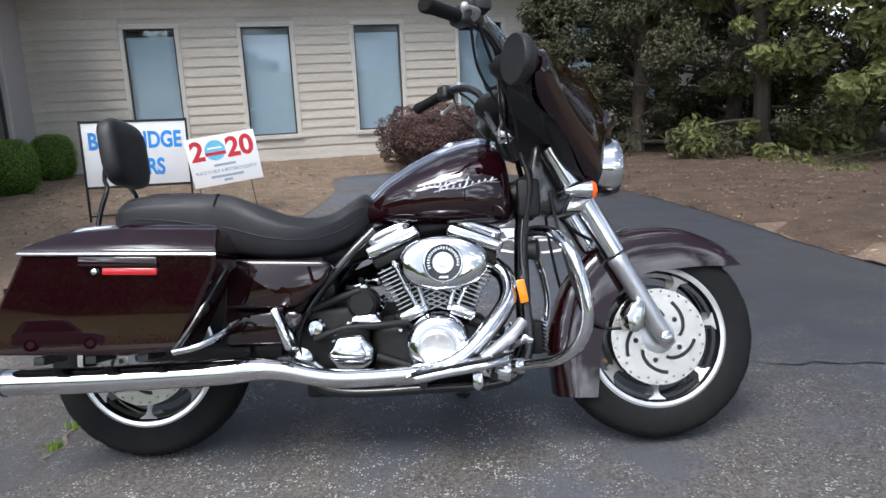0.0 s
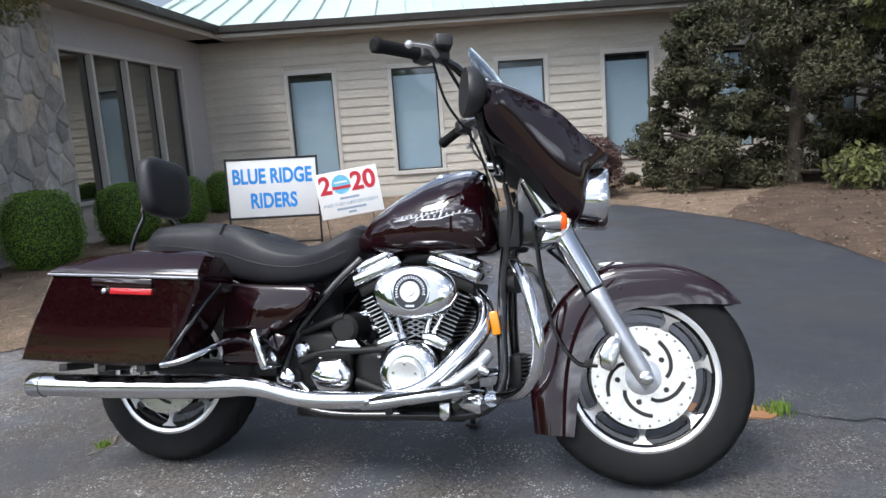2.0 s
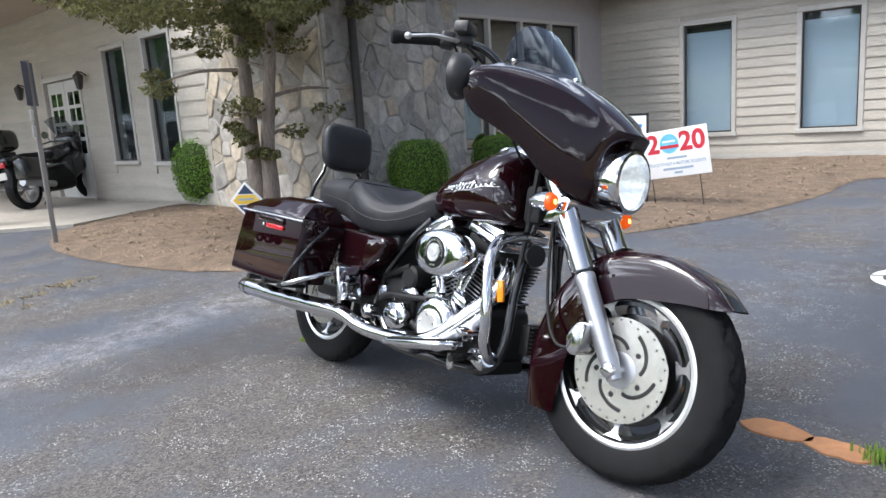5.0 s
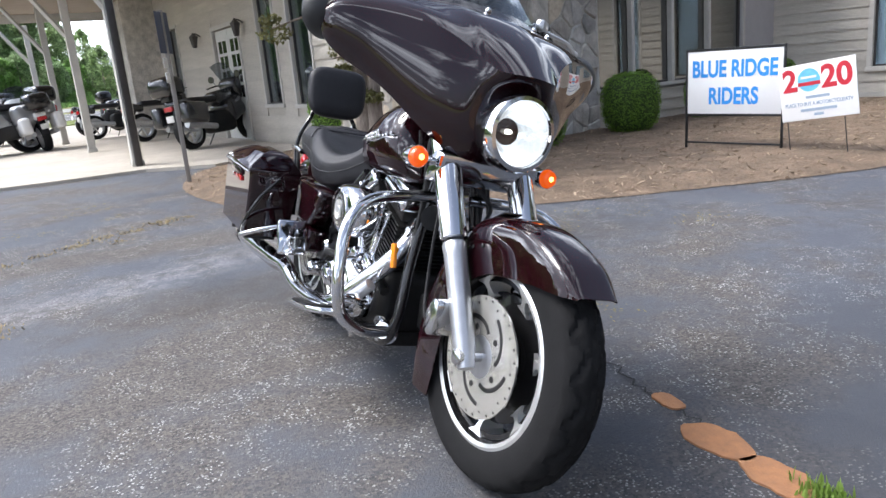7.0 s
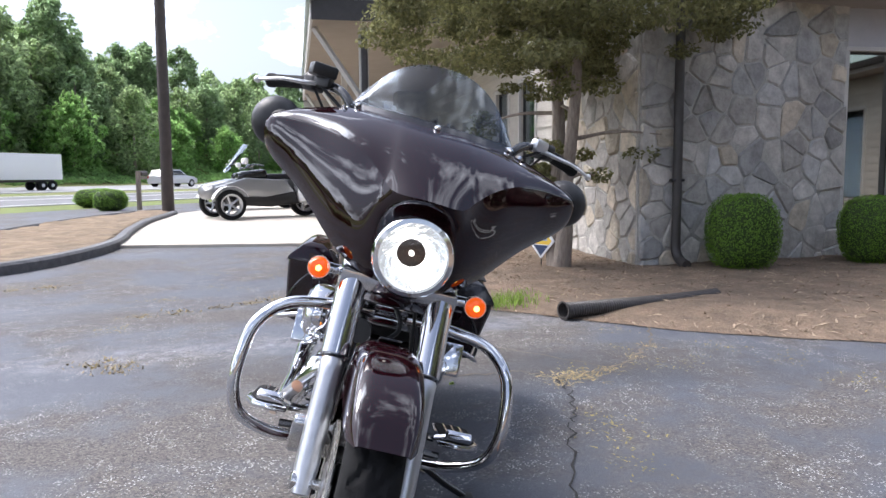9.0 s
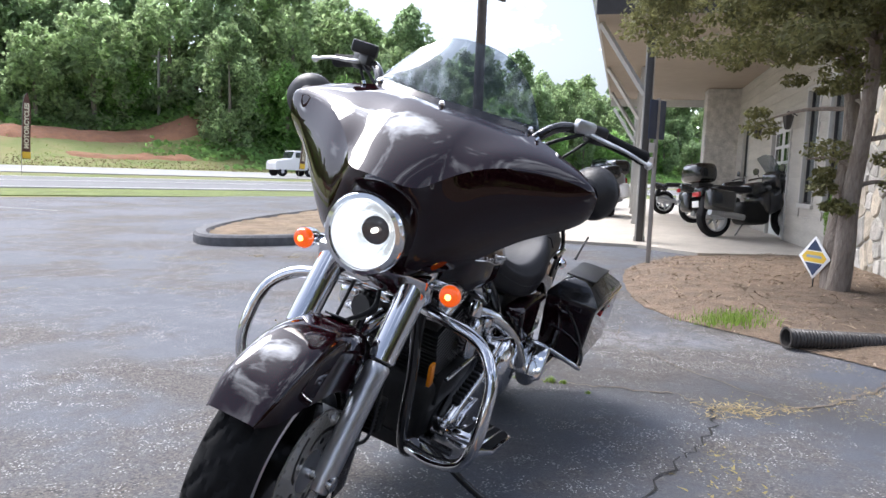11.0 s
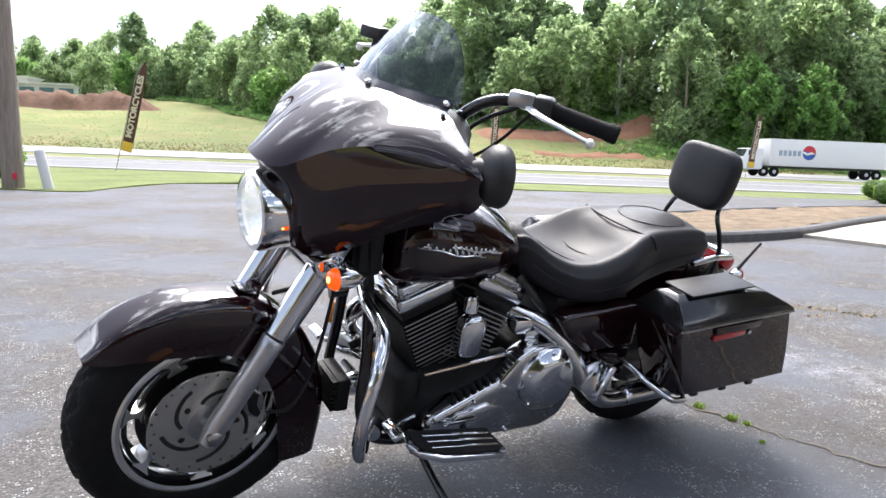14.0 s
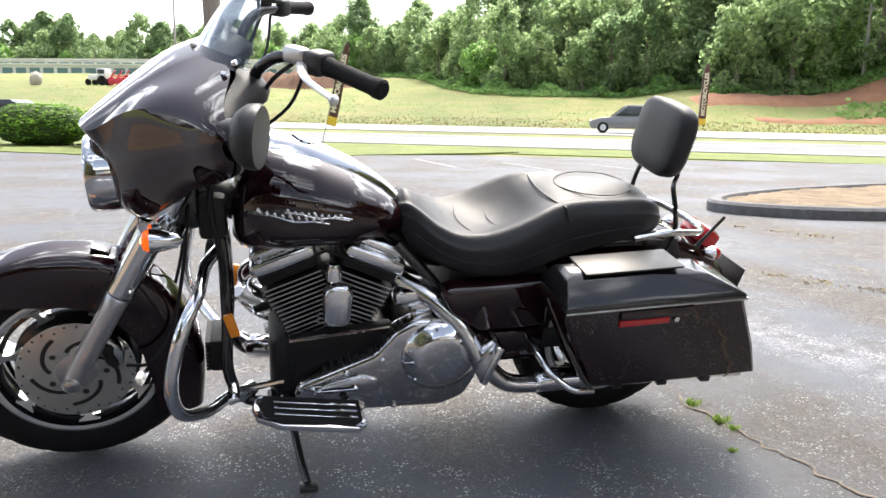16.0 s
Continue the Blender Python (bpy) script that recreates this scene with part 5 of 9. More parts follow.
# fork, axle, calipers
for s in (-1, 1):
    y = 0.113 * s
    lo, mid, hi = Vector((1.592, y, 0.318)), Vector((1.455, y, 0.57)), Vector((1.275, y, 0.9))
    d = (hi - lo).normalized()
    b = BM()
    lathe(b, lo - d * 0.03, d, [(0, 0.012), (0.003, 0.02), (0.03, 0.024), (0.06, 0.0275), (0.28, 0.029), (0.305, 0.031), (0.312, 0.027)], 20)
    bp("fork_slider", b, "alloy", "satin aluminium fork slider", front=True)
    b = BM()
    lathe(b, mid, d, [(0, 0.028), (0.004, 0.0345), (0.17, 0.036), (0.34, 0.036), (0.375, 0.033)], 24)
    bp("fork_cover", b, "chrome", "chrome upper fork cover", front=True)
    b = BM()
    lathe(b, (1.592, y - 0.03, 0.318) if s < 0 else (1.592, y - 0.02, 0.318), (0, 1, 0), [(0, 0.014), (0.004, 0.02), (0.046, 0.02), (0.05, 0.014)], 14)
    lathe(b, (1.592, y + s * 0.015, 0.318), (0, s, 0), [(0, 0.013), (0.008, 0.013), (0.012, 0.009)], 6)
    bp("axle_nut", b, "chrome_worn", front=True)
    cal = bp("brake_caliper", plate(BM(), [(1.478, 0.415), (1.50, 0.438), (1.522, 0.428), (1.52, 0.39), (1.51, 0.35), (1.49, 0.335), (1.466, 0.35), (1.463, 0.39)], y - s * 0.045 if s < 0 else y - 0.055, y + s * 0.0 if s > 0 else y + 0.055 - 0.11, 0.01), "chrome_worn", "chromed four-piston brake caliper", front=True)
    part("caliper_cap", plate(BM(), [(1.485, 0.415), (1.505, 0.425), (1.515, 0.40), (1.507, 0.365), (1.485, 0.345), (1.475, 0.36), (1.488, 0.385)], y + s * 0.001, y + s * 0.012, 0.005), "engine_black", cal)
    # brake hose
    bp("brake_hose", tube(BM(), [(1.46, y, 0.35), (1.40, y * 1.1, 0.36), (1.34, y * 0.9, 0.45), (1.30, y * 0.7, 0.62), (1.28, y * 0.5, 0.78)], 0.005, 8), "black_plastic", front=True)
    b = BM()
    lathe(b, (1.292, s * 0.203, 0.755), (1, 0, 0.02), [(0, 0.006), (0.01, 0.015), (0.03, 0.023), (0.055, 0.0275), (0.075, 0.0285)], 22)
    cyl(b, (1.30, s * 0.13, 0.752), (1.315, s * 0.21, 0.756), 0.014, seg=12)
    ts = bp("turn_signal", b, "chrome", "chrome bullet turn signal", front=True)
    part("amber_lens", lathe(BM(), (1.365, s * 0.203, 0.7565), (1, 0, 0.02), [(0, 0.0265), (0.008, 0.026), (0.016, 0.021), (0.02, 0.010), (0.021, 0.002)], 22), "amber_lens", ts, "lit amber lens")
    part("bulb", lathe(BM(), (1.382, s * 0.203, 0.7568), (1, 0, 0.02), [(0, 0.008), (0.004, 0.0075), (0.0055, 0.003)], 12), "amber_core", ts, "glowing amber bulb")
bp("axle", cyl(BM(), (1.592, -0.11, 0.318), (1.592, 0.11, 0.318), 0.012, seg=12), "chrome_worn", front=True)
b = BM()
plate(b, [(1.30, 0.70), (1.345, 0.79), (1.40, 0.775), (1.385, 0.73), (1.36, 0.70)], -0.15, 0.15, 0.012)
bp("fork_bridge", b, "chrome", "chrome bridge between the fork legs", front=True)
b = BM()
plate(b, [(1.20, 0.72), (1.24, 0.93), (1.33, 0.93), (1.36, 0.78), (1.31, 0.70)], -0.055, 0.055, 0.015)
bp("steering_head", b, "black_gloss", front=True)
bp("wiring", tube(BM(), [(1.30, 0.0, 0.72), (1.37, 0.03, 0.66), (1.42, -0.01, 0.62)], 0.006, 8), "black_plastic", front=True)

# front fender
crest = [(1.272, 0.15), (1.262, 0.30), (1.295, 0.44), (1.37, 0.563), (1.475, 0.636), (1.585, 0.655), (1.69, 0.646), (1.802, 0.597), (1.869, 0.532)]
edge = [(1.39, 0.145), (1.41, 0.30), (1.44, 0.405), (1.495, 0.475), (1.565, 0.513), (1.66, 0.523), (1.745, 0.527), (1.818, 0.525), (1.866, 0.526)]
g = []
for (x0, z0), (x1, z1) in zip(crest, edge):
    row = []
    for y, t in ((-0.077, 1), (-0.077, 0.66), (-0.075, 0.36), (-0.068, 0.15), (-0.05, 0.035), (-0.025, 0.005), (0, 0), (0.025, 0.005), (0.05, 0.035), (0.068, 0.15), (0.075, 0.36), (0.077, 0.66), (0.077, 1)):
        row.append((x0 + (x1 - x0) * t, y, z0 + (z1 - z0) * t))
    k = (0.70 if len(g) == 8 else 0.93 if len(g) == 7 else 1.0)
    g.append([(x, y * k, z) for x, y, z in row])
fender = bp("front_fender", sheet(BM(), patch(g, 3, 5), 0.003), "cherry_paint", "glossy dark cherry front fender", front=True)
for s in (-1, 1):
    for x, z in ((1.49, 0.565), (1.53, 0.575), (1.39, 0.44), (1.37, 0.40)):
        part("screw", lathe(BM(), (x, s * 0.077, z), (0, s, 0), [(0, 0.005), (0.002, 0.005), (0.003, 0.003)], 8), "slot_black", fender)
part("crest_badge", box(BM(), (1.50, 0, 0.649), (0.05, 0.055, 0.006), 0.003, Matrix.Rotation(radians(-24), 4, "Y")), "black_gloss", fender)

# fairing
FA = [   # y, then (x, z) from the windshield's edge over the crease to the lower edge
    (0.0, [(1.236, 1.166), (1.30, 1.142), (1.36, 1.106), (1.43, 1.056), (1.510, 0.990), (1.488, 0.972), (1.43, 0.957), (1.422, 0.86), (1.422, 0.79), (1.40, 0.765)]),
    (0.05, [(1.233, 1.166), (1.297, 1.142), (1.357, 1.105), (1.425, 1.055), (1.504, 0.987), (1.484, 0.967), (1.432, 0.950), (1.424, 0.86), (1.424, 0.792), (1.40, 0.767)]),
    (0.085, [(1.226, 1.166), (1.290, 1.142), (1.350, 1.105), (1.413, 1.056), (1.484, 0.974), (1.474, 0.950), (1.446, 0.925), (1.434, 0.86), (1.432, 0.80), (1.40, 0.772)]),
    (0.11, [(1.216, 1.166), (1.279, 1.143), (1.338, 1.107), (1.396, 1.064), (1.448, 1.004), (1.455, 0.960), (1.455, 0.91), (1.45, 0.86), (1.438, 0.812), (1.402, 0.778)]),
    (0.15, [(1.194, 1.167), (1.257, 1.145), (1.315, 1.113), (1.365, 1.082), (1.408, 1.042), (1.418, 0.99), (1.424, 0.93), (1.42, 0.87), (1.405, 0.822), (1.375, 0.79)]),
    (0.20, [(1.168, 1.169), (1.229, 1.149), (1.286, 1.127), (1.337, 1.104), (1.375, 1.074), (1.386, 1.02), (1.388, 0.96), (1.383, 0.90), (1.368, 0.853), (1.34, 0.822)]),
    (0.25, [(1.162, 1.161), (1.212, 1.147), (1.258, 1.131), (1.297, 1.113), (1.330, 1.086), (1.342, 1.04), (1.347, 0.99), (1.343, 0.94), (1.332, 0.90), (1.31, 0.872)]),
    (0.30, [(1.178, 1.146), (1.212, 1.137), (1.243, 1.126), (1.270, 1.111), (1.292, 1.090), (1.303, 1.05), (1.307, 1.01), (1.303, 0.97), (1.293, 0.942), (1.278, 0.922)]),
    (0.35, [(1.192, 1.129), (1.214, 1.124), (1.233, 1.117), (1.249, 1.107), (1.260, 1.092), (1.268, 1.06), (1.27, 1.03), (1.265, 0.995), (1.25, 0.967), (1.226, 0.947)]),
    (0.40, [(1.193, 1.110), (1.207, 1.108), (1.219, 1.104), (1.229, 1.098), (1.235, 1.089), (1.239, 1.067), (1.238, 1.042), (1.231, 1.012), (1.213, 0.989), (1.183, 0.973)]),
    (0.435, [(1.188, 1.092), (1.197, 1.092), (1.204, 1.090), (1.210, 1.087), (1.213, 1.081), (1.214, 1.065), (1.211, 1.047), (1.204, 1.028), (1.192, 1.015), (1.175, 1.008)]),
    (0.450, [(1.184, 1.074), (1.189, 1.074), (1.193, 1.073), (1.196, 1.071), (1.197, 1.067), (1.197, 1.059), (1.195, 1.050), (1.191, 1.042), (1.186, 1.037), (1.178, 1.034)]),
]
FA = [(y if y < 0.12 else 0.11 + (y - 0.11) * 0.94, p) for y, p in FA]
FULL = [(-y, p) for y, p in FA[:0:-1]] + FA
# two smooth skins that meet in the crease
upper = patch([[(x, y, z) for x, z in p[:5]] for y, p in FULL], 5, 4)
lower = patch([[(x, y, z) for x, z in p[4:]] for y, p in FULL], 5, 4)


def relax(g, across, along):
    """Fairs a dense grid of points: evens x and z across the rows, then along them, with the borders held."""
    A = np.array([[tuple(p) for p in r] for r in g])
    for _ in range(across):
        A[1:-1, :, 0::2] += 0.25 * (A[:-2, :, 0::2] + A[2:, :, 0::2] - 2 * A[1:-1, :, 0::2])
    for _ in range(along):
        A[:, 1:-1] += 0.25 * (A[:, :-2] + A[:, 2:] - 2 * A[:, 1:-1])
    return [[Vector(p) for p in r] for r in A.tolist()]


upper, lower = relax(upper, 26, 10), relax(lower, 26, 10)
grid = [a + b[1:] for a, b in zip(upper, lower)]
fairing = bp("fairing", sheet(BM(), grid, -0.004), "cherry_paint", "glossy dark cherry batwing fairing", front=True, angle=34)
back = []
for y, p in FULL:
    top, bot = p[0], p[-1]
    k = min(1, (0.442 - abs(y)) / 0.2)
    back.append([(top[0] - 0.003, y * 0.99, top[1] - 0.004), (top[0] - 0.05 * k, y * 0.975, top[1] - 0.012), (top[0] - 0.07 * k, y * 0.96, top[1] - 0.06 * k), (bot[0] - 0.10 * k, y * 0.96, (top[1] + bot[1]) / 2), (bot[0] - 0.07 * k, y * 0.96, bot[1] + 0.05 * k), (bot[0] - 0.002, y * 0.985, bot[1] + 0.003)])
bp("inner_fairing", sheet(BM(), patch(back, 3, 3)), "black_plastic", "matt black inner fairing", front=True, angle=50)
for s in (-1, 1):
    b = BM()
    lathe(b, (1.205, s * 0.386, 1.076), (-0.9, s * 0.35, 0.0), [(0, 0.03), (0.03, 0.034), (0.04, 0.05), (0.058, 0.065), (0.08, 0.068), (0.088, 0.064), (0.089, 0.001)], 28)
    bp("mirror", b, "black_satin", "black oval mirror on the fairing", front=True)
    bp("fairing_clip", cyl(BM(), (1.185, s * 0.245, 1.158), (1.185, s * 0.25, 1.166), 0.006, seg=8), "chrome", front=True)
# windshield
WSX = lambda q: 1.240 - 0.105 * q ** 1.8
WSZ = lambda q: 1.164 + 0.006 * q ** 1.2
g = []
for i in range(25):
    y = -0.245 + 0.49 * i / 24
    q = abs(y) / 0.245
    h = 0.004 + 0.168 * (1 - q ** 2.6)
    g.append([(WSX(q) - 0.80 * h * t + 0.012 * math.sin(math.pi * t), y * (1 - 0.06 * t), WSZ(q) + h * t + 0.012 * t * t) for t in np.linspace(0, 1, 9)])
ws = bp("windshield", sheet(BM(), g, 0.004), "smoke_shield", "short smoked windshield", front=True, angle=60)
band = BM()
sheet(band, [[(g[i][0][0] + 0.012, g[i][0][1], g[i][0][2] - 0.006), (g[i][0][0] - 0.012, g[i][0][1], g[i][0][2] + 0.020)] for i in range(1, 24)], 0.003)
part("trim_strip", band, "black_gloss", ws)
for y in (-0.215, 0.0, 0.215):
    q = abs(y) / 0.245
    part("bolt", lathe(BM(), (WSX(q), y, WSZ(q) + 0.006), (0.6, 0.3 * y, 0.8), [(0, 0.009), (0.005, 0.009), (0.01, 0.005)], 10), "chrome", ws)

# headlight
HL = Vector((1.404, 0, 0.856))
hlight = bp("headlight", lathe(BM(), HL, (1, 0, -0.04), [(0, 0.07), (0.02, 0.093), (0.07, 0.097), (0.092, 0.097), (0.1, 0.092), (0.102, 0.082), (0.09, 0.081), (0.088, 0.079)], 40, cap=False), "chrome", "round headlight with chrome ring", front=True)
part("reflector", lathe(BM(), HL + Vector((0.01, 0, 0)), (1, 0, -0.04), [(0.0, 0.002), (0.0025, 0.0141), (0.01, 0.0283), (0.022, 0.042), (0.04, 0.0566), (0.06, 0.0693), (0.082, 0.08)], 48, cap=False), "lamp_bowl", hlight)
part("bulb", lathe(BM(), HL + Vector((0.012, 0, 0)), (1, 0, -0.04), [(0, 0.005), (0.006, 0.0065), (0.026, 0.0065), (0.031, 0.005), (0.033, 0.002)], 16), "bulb_glass", hlight, "small clear bulb")
lens = part("lens", lathe(BM(), HL + Vector((0.088, 0, -0.003)), (1, 0, -0.04), [(0, 0.081), (0.008, 0.074), (0.016, 0.05), (0.02, 0.025), (0.021, 0.002)], 40), "lamp_glass", hlight, "clear domed glass lens")
lens.visible_shadow = False

# tank
TK = [  # x, top, widest z, bottom, half width at widest, half width near the top
    (0.705, 0.748, 0.735, 0.715, 0.04, 0.025), (0.725, 0.775, 0.745, 0.705, 0.085, 0.045), (0.78, 0.823, 0.76, 0.699, 0.135, 0.06), (0.86, 0.872, 0.775, 0.695, 0.170, 0.078), (0.95, 0.914, 0.785, 0.692, 0.186, 0.09),
    (1.03, 0.937, 0.79, 0.69, 0.188, 0.095), (1.09, 0.945, 0.79, 0.688, 0.178, 0.09), (1.13, 0.925, 0.785, 0.686, 0.160, 0.08), (1.158, 0.872, 0.775, 0.688, 0.125, 0.06), (1.168, 0.80, 0.76, 0.70, 0.08, 0.04)]


def tank_half(x, z):
    """Half width of the tank's skin at a place."""
    xs = [k[0] for k in TK]
    top, wz, bot, hw, tw = (float(np.interp(x, xs, [k[i] for k in TK])) for i in range(1, 6))
    if z >= wz:
        t = min(1, (z - wz) / (top - wz))
        return hw * math.sqrt(max(0.0, 1 - t ** 2.2))
    t = (wz - z) / (wz - bot)
    return hw * (1 - 0.22 * t ** 2)


loops = []
for x in [TK[0][0] + (TK[-1][0] - TK[0][0]) * i / 26 for i in range(27)]:
    xs = [k[0] for k in TK]
    top, wz, bot, hw, tw = (float(np.interp(x, xs, [k[i] for k in TK])) for i in range(1, 6))
    lp = []
    for t in np.linspace(0, math.pi / 2, 9):
        z = wz + (top - wz) * math.sin(t)
        lp.append((hw * max(0, math.cos(t)) ** 0.85, z))
    ring = [(x, -w, z) for w, z in lp[::-1]]
    ring = [(x, -0.72 * hw, bot)] + [(x, -0.93 * hw, bot + 0.25 * (wz - bot)), (x, -0.99 * hw, bot + 0.6 * (wz - bot))] + [(x, -w, z) for w, z in lp] + [(x, w, z) for w, z in lp[-2::-1]] + [(x, 0.99 * hw, bot + 0.6 * (wz - bot)), (x, 0.93 * hw, bot + 0.25 * (wz - bot)), (x, 0.72 * hw, bot)]
    loops.append([Vector(p) for p in ring])
b = BM()
rings(b, loops)
tank = bp("fuel_tank", b, "cherry_paint", "glossy dark cherry teardrop fuel tank", angle=60)
con = BM()
g = []
for x in np.linspace(0.715, 1.125, 16):
    top = float(np.interp(x, [k[0] for k in TK], [k[1] for k in TK]))
    wd = 0.034 + 0.034 * sstep(0.72, 0.98, x) - 0.01 * sstep(1.08, 1.13, x)
    g.append([(x, y * wd, top + 0.022 * (1 - abs(y) ** 3) - 0.012 * abs(y) ** 3) for y in (-1.15, -1, -0.7, -0.35, 0, 0.35, 0.7, 1, 1.15)])
sheet(con, patch(g, 2, 2), 0.003)
part("console", con, "chrome", tank, "chrome console along the top of the tank")
part("filler_cap", lathe(BM(), (0.985, 0.0, 0.932), (-0.35, 0, 0.94), [(0, 0.036), (0.008, 0.038), (0.016, 0.034), (0.018, 0.002)], 22), "chrome", tank)
for s in (-1, 1):
    rb = random.Random(3)
    for row, (n, x0, x1, dz) in enumerate(((9, 0.90, 1.03, 0.0), (9, 0.95, 1.10, -0.012))):
        for i in range(n):
            x = x0 + (x1 - x0) * i / (n - 1)
            zc = 0.79 + (x - 0.89) * 0.15 + dz
            h = 0.012 if i % 4 else 0.02
            y = tank_half(x, zc) + 0.002
            bb = BM()
            box(bb, (x, s * y, zc), (0.0075, 0.005, h), 0.002, Matrix.Rotation(radians(32), 4, "Y"), 1)
            part("badge_stroke", bb, "badge_silver", tank)
    for row, (x0, x1, z0) in enumerate(((0.872, 1.04, 0.784), (0.93, 1.125, 0.777))):
        flow = [(x, s * (tank_half(x, z0 + (x - x0) * 0.15) + 0.0015), z0 + (x - x0) * 0.15 + 0.003 * math.sin((x - x0) * 55)) for x in np.linspace(x0, x1, 12)]
        part("badge_stroke", tube(BM(), flow, 0.0022, 6, 2), "badge_silver", tank)
    for x0, x1, z0, z1 in ((0.878, 0.925, 0.782, 0.792), (1.09, 1.118, 0.805, 0.812)):
        y = tank_half((x0 + x1) / 2, z0) + 0.0015
        part("badge_stroke", box(BM(), ((x0 + x1) / 2, s * y, (z0 + z1) / 2), (x1 - x0, 0.005, 0.004), 0.0015, Matrix.Rotation(radians(-9), 4, "Y"), 1), "badge_silver", tank)

# seat
ST = [(-0.06, 0.755, 0.755, 0.73, 0.07), (-0.045, 0.78, 0.772, 0.715, 0.115), (-0.005, 0.808, 0.795, 0.70, 0.142), (0.06, 0.824, 0.805, 0.69, 0.155), (0.15, 0.826, 0.806, 0.672, 0.16), (0.24, 0.815, 0.804, 0.648, 0.165), (0.295, 0.798, 0.80, 0.636, 0.178),
      (0.335, 0.772, 0.79, 0.626, 0.19), (0.375, 0.738, 0.774, 0.616, 0.20), (0.43, 0.71, 0.75, 0.607, 0.205), (0.50, 0.70, 0.726, 0.604, 0.20), (0.57, 0.714, 0.718, 0.61, 0.178), (0.63, 0.75, 0.735, 0.63, 0.142), (0.675, 0.787, 0.765, 0.65, 0.112), (0.705, 0.802, 0.78, 0.675, 0.09), (0.728, 0.79, 0.775, 0.72, 0.07)]
loops = []
for x, zc, zs, zb, hw in ST:
    half = [(0.0, zc), (0.35, zc + (zs - zc) * 0.25), (0.62, zc + (zs - zc) * 0.75), (0.82, zs + 0.004), (0.95, zs - 0.02), (1.0, zs - 0.3 * (zs - zb)), (0.985, zb + 0.35 * (zs - zb)), (0.93, zb + 0.1 * (zs - zb)), (0.85, zb)]
    lp = [(x, -hw * u, z) for u, z in half[:0:-1]] + [(x, hw * u, z) for u, z in half]
    loops.append(lp)
g = patch(loops, 3, 4)
b = BM()
rings(b, g)
seat = bp("seat", b, "vinyl", "black vinyl two-up seat with deep bucket", angle=70)
# piping seam between rider and pillion
seam = []
for u in np.linspace(-1, 1, 21):
    x, zc, zs, hw = 0.306, 0.793, 0.793, 0.181
    z = zc + 0.004 - (0.03 if abs(u) > 0.93 else 0.0) - 0.05 * max(0, abs(u) - 0.93)
    seam.append((x - 0.03 * u * u, u * hw * 0.98, z + 0.004))
part("piping", tube(BM(), seam, 0.003, 6, 2), "vinyl", seat)
top_at = lambda x, u: float(np.interp(x, [k[0] for k in ST], [k[1] + (k[2] - k[1]) * min(1, abs(u) * 1.1) ** 2 for k in ST]))
pad = [(0.135 + 0.115 * math.cos(a), 0.105 * math.sin(a), top_at(0.135 + 0.115 * math.cos(a), 0.65 * math.sin(a)) + 0.001) for a in np.linspace(0, 2 * math.pi, 37)]
part("pad_piping", tube(BM(), pad, 0.0018, 6, 1), "vinyl", seat)
for x in (0.45, 0.545):
    fold = [(x - 0.03 * u * u, u * 0.125, top_at(x - 0.03 * u * u, 0.62 * u) + 0.0005) for u in np.linspace(-1, 1, 17)]
    part("stitching", tube(BM(), fold, 0.0016, 6, 1), "slot_black", seat)
for s in (-1, 1):
    pts = []
    for x in np.linspace(0.02, 0.69, 22):
        zb = float(np.interp(x, [k[0] for k in ST], [k[3] for k in ST]))
        zs = float(np.interp(x, [k[0] for k in ST], [k[2] for k in ST]))
        hw = float(np.interp(x, [k[0] for k in ST], [k[4] for k in ST]))
        pts.append((x, s * (hw * 0.997 + 0.0012), zb + 0.42 * (zs - zb)))
    part("seam", tube(BM(), pts, 0.0018, 6, 1), "vinyl", seat)

# backrest and rack
TILT = Matrix.Translation((-0.066, 0.004, 0.963)) @ Matrix.Rotation(radians(-8), 4, "Y")
b = BM()
loops = []
for x, k in ((-0.028, 0.84), (-0.024, 0.95), (-0.012, 1.0), (0.012, 1.0), (0.024, 0.95), (0.030, 0.85), (0.033, 0.5)):
    lp = []
    for t in np.linspace(0, 2 * math.pi, 48, endpoint=False):
        c, s2 = math.cos(t), math.sin(t)
        y = 0.127 * k * math.copysign(abs(c) ** 0.48, c)
        z = 0.107 * k * math.copysign(abs(s2) ** 0.5, s2)
        y *= 1 - 0.12 * max(0, -z / 0.107) ** 2
        lp.append(TILT @ Vector((x, y, z)))
    loops.append(lp)
rings(b, loops)
sissy = bp("backrest", b, "vinyl", "padded black vinyl passenger backrest", angle=60)
for s in (-1, 1):
    part("upright", tube(BM(), [(-0.095, s * 0.07, 0.91), (-0.09, s * 0.085, 0.87), (-0.075, s * 0.1, 0.84), (-0.08, s * 0.13, 0.775), (-0.085, s * 0.14, 0.71), (-0.062, s * 0.14, 0.63)], 0.009, 8, 5, flat=0.7), "black_gloss", sissy, "bent steel backrest upright")
    part("mount", plate(BM(), [(-0.13, 0.62), (-0.10, 0.69), (-0.07, 0.70), (-0.045, 0.66), (-0.03, 0.60), (-0.10, 0.59)], s * 0.128, s * 0.142, 0.003), "black_satin", sissy)
bp("grab_rail", tube(BM(), [(0.05, -0.15, 0.70), (-0.06, -0.15, 0.715), (-0.17, -0.13, 0.705), (-0.225, -0.06, 0.69), (-0.235, 0, 0.688), (-0.225, 0.06, 0.69), (-0.17, 0.13, 0.705), (-0.06, 0.15, 0.715), (0.05, 0.15, 0.70)], 0.0105, 10, 6), "chrome", "chrome grab rail behind the seat")

